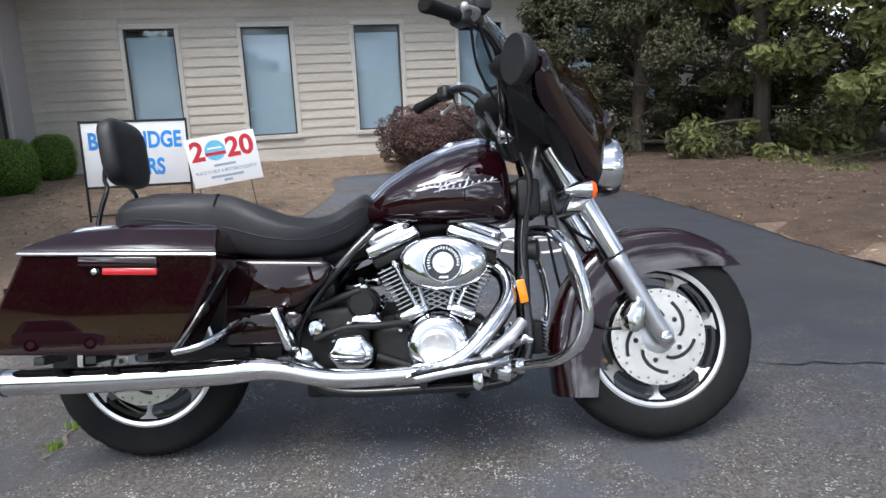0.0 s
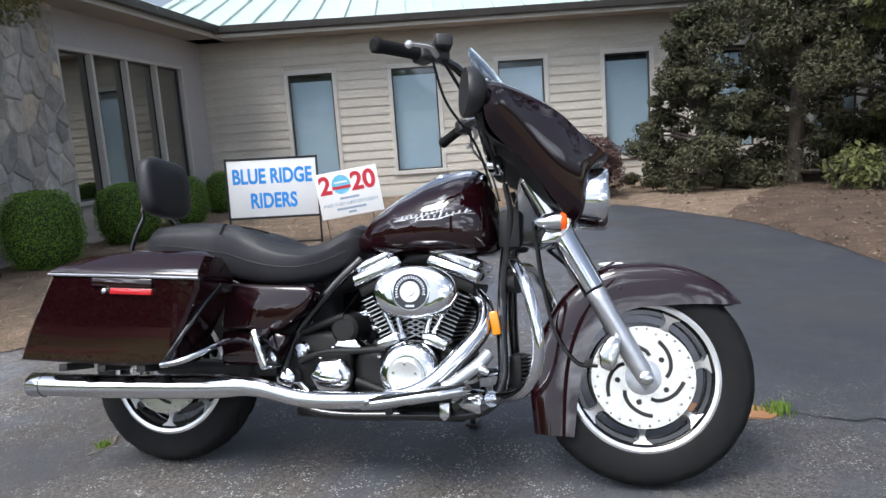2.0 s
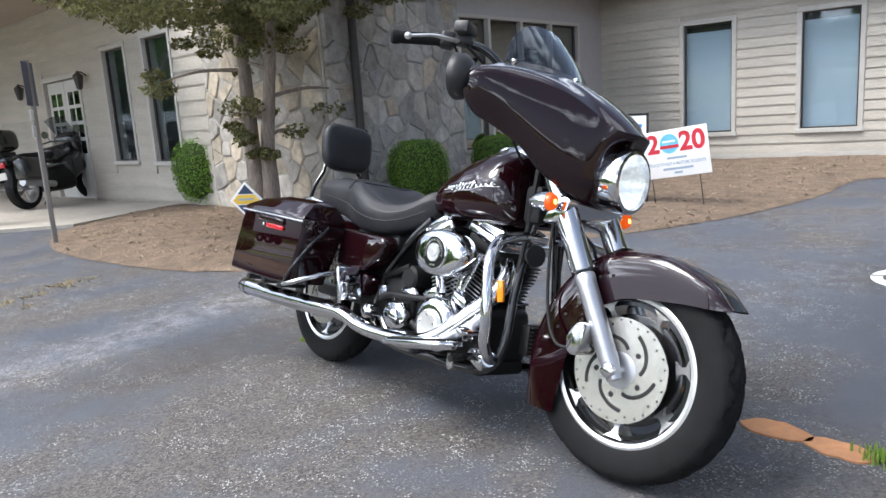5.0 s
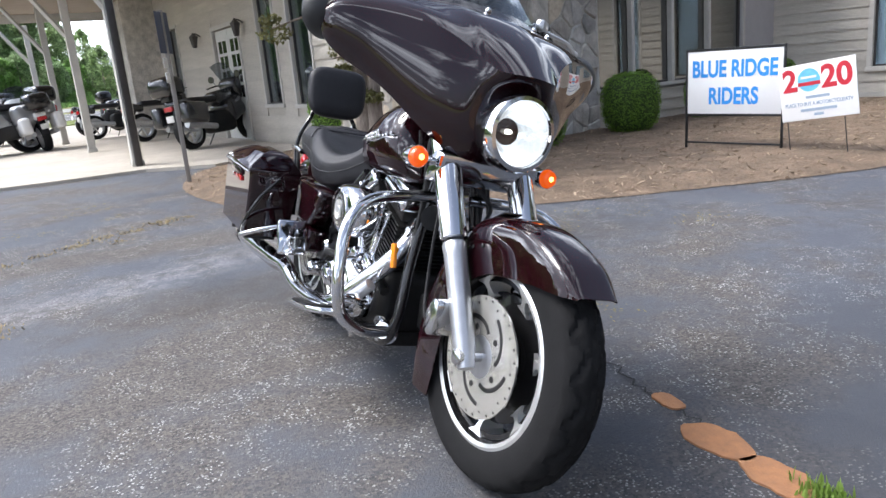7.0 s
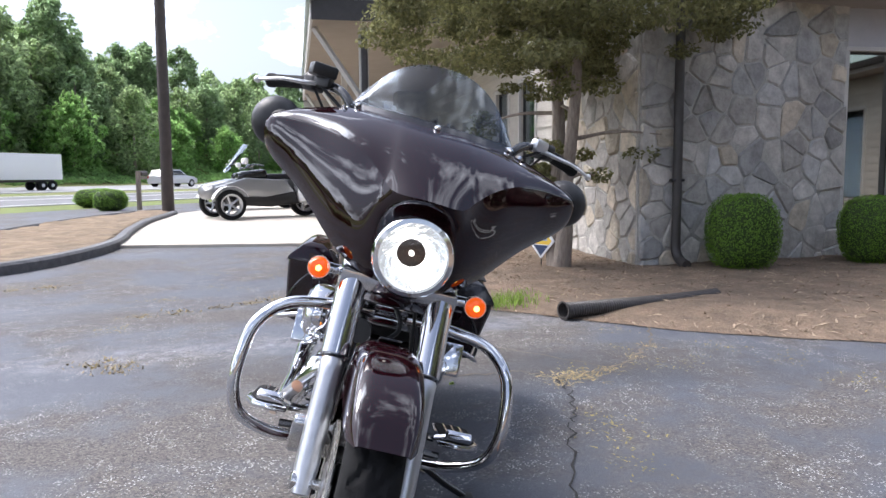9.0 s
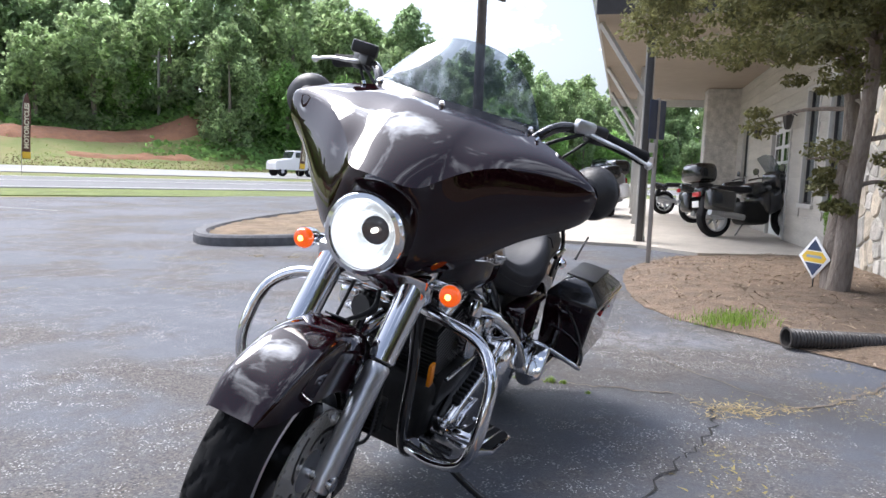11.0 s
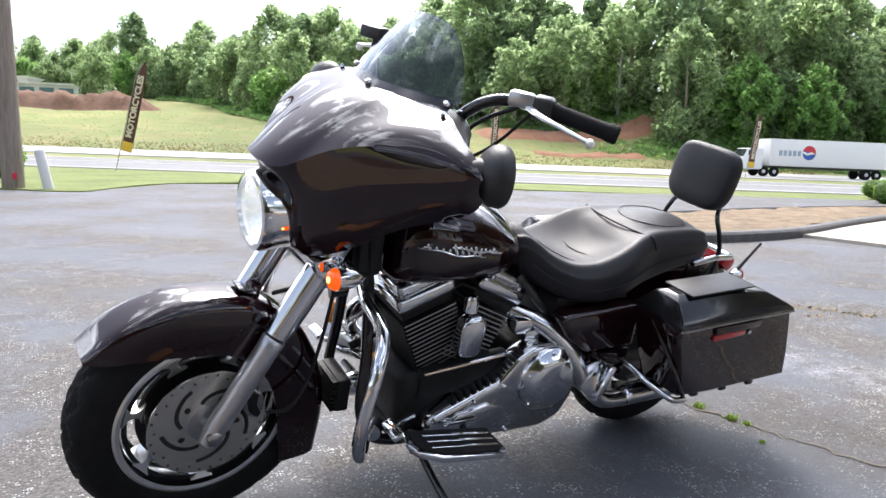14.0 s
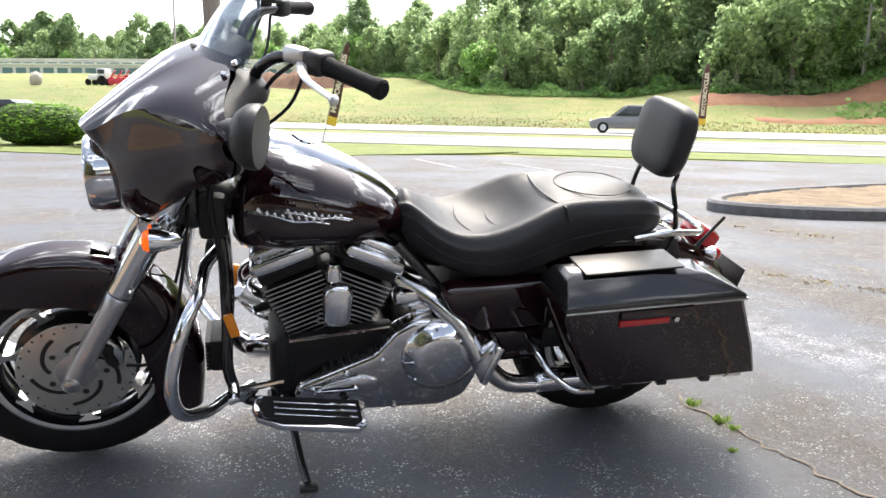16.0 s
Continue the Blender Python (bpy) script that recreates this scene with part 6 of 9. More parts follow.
# rear fender, tail light
crest = [(0.40, 0.60), (0.25, 0.675), (0.10, 0.70), (-0.05, 0.695), (-0.20, 0.655), (-0.32, 0.58), (-0.385, 0.47), (-0.40, 0.38)]
edge = [(0.38, 0.50), (0.25, 0.55), (0.10, 0.565), (-0.05, 0.56), (-0.17, 0.53), (-0.26, 0.47), (-0.31, 0.40), (-0.33, 0.36)]
g = [[(x0 + (x1 - x0) * t, y, z0 + (z1 - z0) * t) for y, t in ((-0.1, 1), (-0.1, 0.5), (-0.092, 0.2), (-0.06, 0.04), (0, 0), (0.06, 0.04), (0.092, 0.2), (0.1, 0.5), (0.1, 1))] for (x0, z0), (x1, z1) in zip(crest, edge)]
rf = bp("rear_fender", sheet(BM(), patch(g, 3, 4), 0.003), "cherry_paint", "dark cherry rear fender")
tl = part("tail_light", box(BM(), (-0.275, 0, 0.648), (0.07, 0.13, 0.06), 0.018, Matrix.Rotation(radians(-30), 4, "Y")), "red_lens", rf, "red tail light")
for s in (-1, 1):
    b = BM()
    lathe(b, (-0.215, s * 0.125, 0.632), (-1, 0, 0), [(0, 0.01), (0.018, 0.021), (0.03, 0.023)], 16)
    part("rear_signal", b, "chrome", rf)
    part("rear_lens", lathe(BM(), (-0.245, s * 0.125, 0.632), (-1, 0, 0), [(0, 0.0235), (0.012, 0.022), (0.024, 0.012), (0.026, 0.004)], 16), "red_lens", rf)
# plain mount plate (its writing is left out)
part("plate_holder", box(BM(), (-0.405, 0, 0.5), (0.006, 0.17, 0.1), 0.002, Matrix.Rotation(radians(-12), 4, "Y")), "black_satin", rf)

# saddlebags
def saddlebag(s):
    yo, yi = 0.411, 0.225
    out = [(-0.285, 0.372), (-0.245, 0.47), (-0.16, 0.632), (0.355, 0.612), (0.355, 0.585), (0.245, 0.365), (0.10, 0.357)]
    b = BM()
    inner = [(x * 0.985 + 0.002, z * 0.985 + 0.006) for x, z in out]
    loops = []
    for y, k in ((yi, 0.0), (yi + 0.03, 0.004), (yo - 0.03, 0.004), (yo - 0.008, 0.0), (yo, -0.012)):
        cxm, czm = 0.03, 0.49
        lp = []
        for x, z in out:
            dx, dz = x - cxm, z - czm
            ln = math.hypot(dx, dz)
            q = y - (0.022 * max(0, (0.63 - z) / 0.27) if y > 0.33 else 0)
            lp.append((x + dx / ln * k, s * q, z + dz / ln * k))
        loops.append(lp)
    rings(b, loops)
    bag = bp("saddlebag", b, "cherry_paint", "hard dark cherry saddlebag", angle=30)
    # lid: a rim and a domed chamfered top
    base = [(-0.163, 0.634), (0.36, 0.612)]
    b = BM()
    loops = []
    for dz, ins, fr, rear in ((0.0, -0.004, 0.0, 0.0), (0.012, -0.004, 0.0, 0.0), (0.028, 0.006, -0.004, 0.03), (0.06, 0.045, -0.012, 0.10), (0.072, 0.07, -0.03, 0.16)):
        lp = []
        for x, y in ((-0.163 + rear, yo - ins), (0.10, yo - ins), (0.36 + fr, yo - ins), (0.36 + fr, yi + ins), (0.10, yi + ins), (-0.163 + rear, yi + ins)):
            zb = 0.634 + (0.612 - 0.634) * (x + 0.163) / 0.523
            lp.append((x, s * y, zb + dz + (0.012 if dz > 0.05 and x > 0.05 else 0)))
        loops.append(lp)
    rings(b, loops)
    bmesh.ops.bevel(b, geom=[e for e in b.edges], offset=0.004, segments=2, affect="EDGES", profile=0.5)
    lid = part("lid", b, "black_gloss" if s > 0 else "cherry_paint", bag, "glossy hinged lid", angle=30)
    rim = [(x, s * (yo + 0.003), z + 0.001) for x, z in ((-0.165, 0.634), (0.1, 0.6235), (0.36, 0.612))]
    part("lid_trim", tube(BM(), rim, 0.0045, 6, 2), "chrome_worn", bag)
    part("latch", box(BM(), (0.10, s * (yo - 0.001), 0.605), (0.21, 0.016, 0.026), 0.004, Matrix.Rotation(radians(2.4), 4, "Y")), "cherry_paint", bag)
    part("reflector", box(BM(), (0.130, s * (yo - 0.003), 0.578), (0.145, 0.012, 0.019), 0.003, Matrix.Rotation(radians(2.4), 4, "Y")), "red_lens", bag, "red reflector strip")
    part("lock", lathe(BM(), (0.037, s * (yo - 0.006), 0.581), (0, s, 0), [(0, 0.008), (0.01, 0.008), (0.012, 0.005)], 12), "chrome", bag)
    part("guard", tube(BM(), [(0.235, s * 0.40, 0.362), (0.30, s * 0.405, 0.375), (0.345, s * 0.36, 0.40), (0.365, s * 0.28, 0.425), (0.37, s * 0.2, 0.43)], 0.0095, 10, 5), "chrome", bag, "chrome saddlebag guard rail")
    part("guard", tube(BM(), [(0.36, s * 0.3, 0.60), (0.33, s * 0.36, 0.52), (0.28, s * 0.4, 0.42), (0.235, s * 0.40, 0.362)], 0.007, 8, 5), "black_gloss", bag)
    for x in (-0.14, 0.0, 0.14):
        part("bracket", box(BM(), (x, s * 0.31, 0.348), (0.03, 0.12, 0.022), 0.003), "black_satin", bag)
    return bag


saddlebag(-1)
left_bag = saddlebag(1)
part("lid_cover", plate(BM(), [(0.02, 0.711), (0.30, 0.697), (0.30, 0.703), (0.02, 0.717)], 0.26, 0.37, 0.002), "black_satin", left_bag, "dull black pad on the lid")
bp("antenna", tube(BM(), [(-0.125, 0.2, 0.69), (-0.15, 0.205, 0.73), (-0.185, 0.215, 0.79)], 0.0045, 8, 3, radii=[0.007, 0.005, 0.0045]), "black_satin", "short black antenna on a rear mount")

# side covers, frame
for s in (-1, 1):
    cov = bp("side_cover", plate(BM(), [(0.322, 0.596), (0.33, 0.607), (0.605, 0.594), (0.63, 0.575), (0.60, 0.52), (0.512, 0.455), (0.314, 0.462)], s * 0.15, s * 0.222, 0.014, 3), "cherry_paint", "glossy dark cherry side cover", angle=30)
    part("lower_panel", plate(BM(), [(0.314, 0.455), (0.512, 0.448), (0.54, 0.44), (0.50, 0.362), (0.48, 0.352), (0.318, 0.35)], s * 0.15, s * 0.215, 0.01, 2), "cherry_paint", cov, angle=30)
    bp("frame_tube", tube(BM(), [(0.74, s * 0.10, 0.68), (0.66, s * 0.12, 0.60), (0.56, s * 0.13, 0.48), (0.50, s * 0.13, 0.36), (0.50, s * 0.13, 0.25)], 0.016, 10, 5), "black_gloss")
    bp("frame_tube", tube(BM(), [(1.25, s * 0.03, 0.86), (1.20, s * 0.06, 0.70), (1.19, s * 0.10, 0.48), (1.19, s * 0.12, 0.30), (1.12, s * 0.13, 0.215), (0.9, s * 0.13, 0.20), (0.62, s * 0.13, 0.20), (0.5, s * 0.13, 0.26)], 0.016, 10, 6), "black_gloss")
bp("frame_backbone", tube(BM(), [(1.27, 0, 0.82), (1.05, 0, 0.72), (0.8, 0, 0.67), (0.55, 0, 0.60), (0.2, 0, 0.60)], 0.045, 10, 5), "black_satin")
bp("battery_box", box(BM(), (0.44, 0, 0.51), (0.30, 0.26, 0.2), 0.015), "black_satin")
bp("swingarm", box(BM(), (0.22, 0.0, 0.33), (0.46, 0.2, 0.05), 0.015), "black_satin")
bp("inner_fender", box(BM(), (0.36, 0.0, 0.42), (0.06, 0.2, 0.3), 0.02), "black_plastic")
bp("rear_shock", cyl(BM(), (0.30, -0.14, 0.36), (0.34, -0.14, 0.60), 0.025, seg=12), "black_satin")

# ---- engine ----
crank = Vector((0.925, 0, 0.33))
eng = bp("engine", box(BM(), (0.90, 0, 0.31), (0.36, 0.26, 0.2), 0.04, None, 3), "engine_black", "chrome and black V-twin engine")
part("oil_pan", box(BM(), (0.80, 0, 0.205), (0.56, 0.22, 0.05), 0.015), "engine_black", eng)
part("gearbox", box(BM(), (0.60, -0.01, 0.36), (0.24, 0.25, 0.2), 0.03, None, 3), "engine_black", eng)
for k, (a, nm) in enumerate(((-24, "rear"), (22, "front"))):
    ax = Vector((math.sin(radians(a)), 0, math.cos(radians(a))))
    M = Matrix.Translation(crank + Vector((0, 0, 0.02))) @ Matrix.Rotation(radians(a), 4, "Y")
    cylr = part("cylinder", box(BM(), M @ Vector((0, 0, 0.165)), (0.122, 0.19, 0.18), 0.01, Matrix.Rotation(radians(a), 4, "Y")), "engine_black", eng, "black finned cylinder", smooth=False)
    for i in range(13):
        h = 0.085 + i * 0.0138
        w = 0.156 if i < 8 else 0.17
        part("fin", box(BM(), M @ Vector((0, 0, h)), (w, 0.225, 0.0042), 0.0, Matrix.Rotation(radians(a), 4, "Y")), "engine_black", cylr, smooth=False)
    for i in range(13):
        h = 0.085 + i * 0.0138
        w = 0.156 if i < 8 else 0.17
        for sy in (-1, 1):
            part("fin_edge", box(BM(), M @ Vector((0, sy * 0.113, h)), (w - 0.01, 0.002, 0.0038), 0.0, Matrix.Rotation(radians(a), 4, "Y")), "fin_edge", cylr, "bright machined fin edge", smooth=False)
    part("barrel", cyl(BM(), M @ Vector((0, 0, 0.06)), M @ Vector((0, 0, 0.27)), 0.058, seg=24), "engine_black", cylr)
    rot = Matrix.Rotation(radians(a), 4, "Y")
    head = part("cylinder_head", box(BM(), M @ Vector((0, 0, 0.282)), (0.165, 0.22, 0.04), 0.012, rot), "engine_black", eng)
    part("rocker_box", box(BM(), M @ Vector((0, 0, 0.318)), (0.178, 0.25, 0.042), 0.014, rot, 3), "chrome", head, "chrome rocker box")
    part("rocker_cover", box(BM(), M @ Vector((0.0, 0, 0.352)), (0.148, 0.226, 0.036), 0.015, rot, 3), "chrome", head)
    for x in (-0.055, 0.055):
        for y in (-0.112, 0.112):
            part("bolt", lathe(BM(), M @ Vector((x, y, 0.338)), ax, [(0, 0.009), (0.01, 0.009), (0.013, 0.005)], 8), "chrome", head)
    for dx in (-0.022, 0.028):
        p0 = crank + Vector((math.sin(radians(a)) * 0.06 + dx * 0.4 + (0.02 if a > 0 else -0.02), -0.138, 0.098))
        p1 = M @ Vector((dx, -0.128, 0.265))
        b = BM()
        cyl(b, p0, p1, 0.0085, seg=12)
        d = (p1 - p0).normalized()
        for t in (0.0, 0.42, 0.86):
            lathe(b, p0.lerp(p1, t), d, [(0, 0.0085), (0.003, 0.0125), (0.016, 0.0125), (0.02, 0.0085)], 12)
        part("pushrod_tube", b, "chrome", eng)
    part("lifter_block", box(BM(), crank + Vector((0.075 if a > 0 else -0.075, -0.125, 0.093)), (0.075, 0.08, 0.035), 0.01, rot), "chrome", eng)
    part("spark_lead", tube(BM(), [M @ Vector((-0.05 if a < 0 else 0.05, 0.085, 0.285)), M @ Vector((-0.06 if a < 0 else 0.06, 0.12, 0.3)), (0.93, 0.10, 0.665)], 0.0045, 8, 4), "black_plastic", eng)

# air cleaner on the right
AC = Vector((0.949, -0.166, 0.570))
b = BM()
loops = []
for y, k in ((0.0, 0.93), (-0.012, 1.0), (-0.05, 1.0), (-0.066, 0.96), (-0.075, 0.86), (-0.079, 0.6)):
    lp = []
    for t in np.linspace(0, 2 * math.pi, 56, endpoint=False):
        c, s2 = math.cos(t), math.sin(t)
        lp.append(AC + Vector((0.127 * k * math.copysign(abs(c) ** 0.9, c), y, 0.079 * k * math.copysign(abs(s2) ** 0.92, s2))))
    loops.append(lp)
rings(b, loops)
ac = part("air_cleaner", b, "chrome", eng, "oval chrome air cleaner cover", angle=60)
part("cover_ring", lathe(BM(), AC + Vector((0, -0.077, 0)), (0, -1, 0), [(0, 0.058), (0.005, 0.058), (0.007, 0.055), (0.007, 0.053)], 40), "chrome", ac)
part("cover_insert", lathe(BM(), AC + Vector((0, -0.082, 0)), (0, -1, 0), [(0, 0.052), (0.0032, 0.052), (0.0034, 0.03), (0.0034, 0.002)], 40), "black_gloss", ac, "black disc insert")
part("cover_medallion", lathe(BM(), AC + Vector((0, -0.0855, 0)), (0, -1, 0), [(0, 0.03), (0.004, 0.03), (0.004, 0.024), (0.002, 0.023), (0.002, 0.012), (0.006, 0.011), (0.006, 0.002)], 32), "alloy_bright", ac)
for i in range(22):
    a = radians(200 - i * 10.5) if i < 21 else 0
    c = AC + Vector((0.042 * math.cos(a), -0.0858, 0.042 * math.sin(a)))
    part("letter_bar", box(BM(), c, (0.004, 0.0016, 0.008), 0.0, Matrix.Rotation(-a + math.pi / 2, 4, "Y")), "badge_silver", ac, smooth=False)
part("letter_bar", box(BM(), AC + Vector((0, -0.0858, -0.041)), (0.026, 0.0016, 0.006)), "badge_silver", ac, smooth=False)

# right side covers
gear = part("gear_case", lathe(BM(), (0.925, -0.12, 0.33), (0, -1, 0), [(0, 0.098), (0.06, 0.096), (0.08, 0.088), (0.09, 0.075), (0.09, 0.055)], 40), "chrome", eng, "polished gear case cover")
part("timer_cover", lathe(BM(), (0.921, -0.208, 0.323), (0, -1, 0), [(0, 0.056), (0.006, 0.056), (0.012, 0.052), (0.014, 0.048), (0.012, 0.044), (0.013, 0.002)], 36), "alloy_bright", eng, "round polished timer cover")
for k in range(5):
    a = 2 * math.pi * k / 5 + 0.3
    part("bolt", lathe(BM(), (0.921 + 0.036 * math.cos(a), -0.220, 0.323 + 0.036 * math.sin(a)), (0, -1, 0), [(0, 0.005), (0.004, 0.004)], 8), "chrome", eng)
tr = part("gearbox_cover", plate(BM(), [(0.595, 0.315), (0.625, 0.365), (0.70, 0.37), (0.735, 0.33), (0.73, 0.285), (0.70, 0.268), (0.63, 0.268)], -0.135, -0.175, 0.012, 3), "chrome", eng, "chrome gearbox side cover", angle=30)
part("cover_boss", plate(BM(), [(0.625, 0.30), (0.64, 0.34), (0.70, 0.343), (0.715, 0.315), (0.705, 0.295)], -0.172, -0.19, 0.008, 2), "chrome", eng, angle=30)
part("gearbox_top", plate(BM(), [(0.66, 0.395), (0.67, 0.425), (0.74, 0.43), (0.765, 0.40), (0.75, 0.385)], -0.06, -0.15, 0.012, 2), "chrome", eng, angle=30)
part("starter", lathe(BM(), (0.70, -0.02, 0.46), (0, -1, 0), [(0, 0.045), (0.12, 0.045), (0.13, 0.035)], 20), "engine_black", eng)
part("starter_cap", lathe(BM(), (0.565, -0.13, 0.395), (0, -1, 0), [(0, 0.028), (0.03, 0.028), (0.04, 0.02), (0.042, 0.002)], 20), "chrome", eng)
part("clamp", lathe(BM(), (0.53, -0.15, 0.31), (0, -1, 0), [(0, 0.03), (0.02, 0.032), (0.05, 0.03), (0.06, 0.015)], 18), "chrome", eng)
part("hose", tube(BM(), [(0.56, -0.16, 0.36), (0.65, -0.175, 0.39), (0.75, -0.175, 0.395), (0.84, -0.16, 0.40)], 0.011, 10, 5), "black_plastic", eng)
part("oil_filter", lathe(BM(), (1.05, -0.10, 0.25), (0.9, -0.25, -0.1), [(0, 0.036), (0.005, 0.038), (0.085, 0.038), (0.095, 0.032), (0.097, 0.002)], 24), "chrome", eng)
part("regulator", box(BM(), (1.222, 0.0, 0.33), (0.04, 0.13, 0.10), 0.008), "engine_black", eng)
for i in range(8):
    part("cooling_rib", box(BM(), (1.247, 0.0, 0.286 + 0.0125 * i), (0.016, 0.12, 0.004)), "engine_black", eng, smooth=False)
rq = random.Random(6)
for i in range(26):
    x, z, y = rq.uniform(0.5, 1.08), rq.uniform(0.24, 0.44), -0.128
    part("bolt", lathe(BM(), (x, y, z), (0, -1, 0), [(0, 0.007), (0.008, 0.006), (0.009, 0.003)], 7), "chrome_worn", eng)
for x0, z0, x1, z1, r in ((0.50, 0.33, 0.62, 0.23, 0.012), (0.74, 0.30, 0.86, 0.26, 0.016), (0.80, 0.42, 0.88, 0.36, 0.014), (0.55, 0.45, 0.70, 0.50, 0.013), (1.02, 0.40, 1.12, 0.36, 0.014)):
    part("linkage", cyl(BM(), (x0, -0.135, z0), (x1, -0.14, z1), r, seg=10), "chrome_worn" if r < 0.013 else "engine_black", eng)

# left side: primary cover, horn, footboards
pc = part("primary_cover", plate(BM(), [(1.01, 0.30), (0.95, 0.325), (0.80, 0.385), (0.745, 0.455), (0.69, 0.487), (0.62, 0.487), (0.545, 0.445), (0.50, 0.375), (0.495, 0.29), (0.53, 0.225), (0.60, 0.195), (0.80, 0.20), (0.98, 0.212), (1.02, 0.25)], 0.12, 0.196, 0.02, 4), "primary_chrome", eng, "polished primary cover", angle=35)
part("derby_cover", lathe(BM(), (0.615, 0.19, 0.375), (0, 1, 0), [(0, 0.113), (0.012, 0.112), (0.02, 0.107), (0.036, 0.082), (0.041, 0.076), (0.043, 0.06), (0.045, 0.002)], 48), "chrome", pc, "round chrome derby cover")
part("inspection_cover", plate(BM(), [(0.97, 0.275), (0.93, 0.305), (0.83, 0.325), (0.79, 0.31), (0.80, 0.285), (0.93, 0.255)], 0.19, 0.208, 0.006, 2), "chrome", pc, angle=30)
for k in range(6):
    a = 2 * math.pi * k / 6 + 0.3
    part("bolt", lathe(BM(), (0.615 + 0.098 * math.cos(a), 0.216, 0.375 + 0.098 * math.sin(a)), (0, 1, 0), [(0, 0.005), (0.004, 0.004)], 8), "chrome", pc)
for x, z in ((0.99, 0.235), (0.92, 0.222), (0.83, 0.218), (0.74, 0.215), (0.78, 0.37), (0.88, 0.335), (0.97, 0.29)):
    part("bolt", lathe(BM(), (x, 0.19, z), (0, 1, 0), [(0, 0.008), (0.012, 0.008), (0.015, 0.004)], 8), "chrome", pc)
for k in range(9):
    part("louvre", box(BM(), (0.935 - 0.021 * k, 0.172, 0.34 + 0.0079 * k), (0.012, 0.03, 0.02), 0.003, Matrix.Rotation(radians(20), 4, "Y")), "engine_black", pc)
for k in range(6):
    part("louvre", box(BM(), (0.778 - 0.0095 * k, 0.172, 0.408 + 0.012 * k), (0.012, 0.03, 0.02), 0.003, Matrix.Rotation(radians(52), 4, "Y")), "engine_black", pc)
part("inner_primary", plate(BM(), [(1.03, 0.42), (0.75, 0.455), (0.72, 0.40), (0.80, 0.345), (1.03, 0.33)], 0.11, 0.14, 0.006), "engine_black", eng, angle=30)
part("shift_rod", cyl(BM(), (0.70, 0.15, 0.455), (1.03, 0.15, 0.42), 0.006, seg=8), "chrome", eng)
horn = part("horn_cover", plate(BM(), [(0.865, 0.475), (0.86, 0.565), (0.875, 0.59), (0.925, 0.59), (0.942, 0.565), (0.94, 0.475), (0.92, 0.462), (0.885, 0.462)], 0.12, 0.172, 0.016, 3), "chrome", eng, "chrome horn cover", angle=35)
part("horn_stalk", lathe(BM(), (0.912, 0.14, 0.60), (0, 0, 1), [(0, 0.022), (0.03, 0.02), (0.045, 0.014)], 14), "chrome", horn)
part("intake", box(BM(), (0.93, -0.02, 0.56), (0.1, 0.1, 0.07), 0.02), "engine_black", eng)
for k, (x, z) in enumerate(((0.70, 0.53), (0.655, 0.50))):
    part("starter_cover", box(BM(), (x, 0.12, z), (0.09, 0.06, 0.05), 0.015), "chrome", eng)
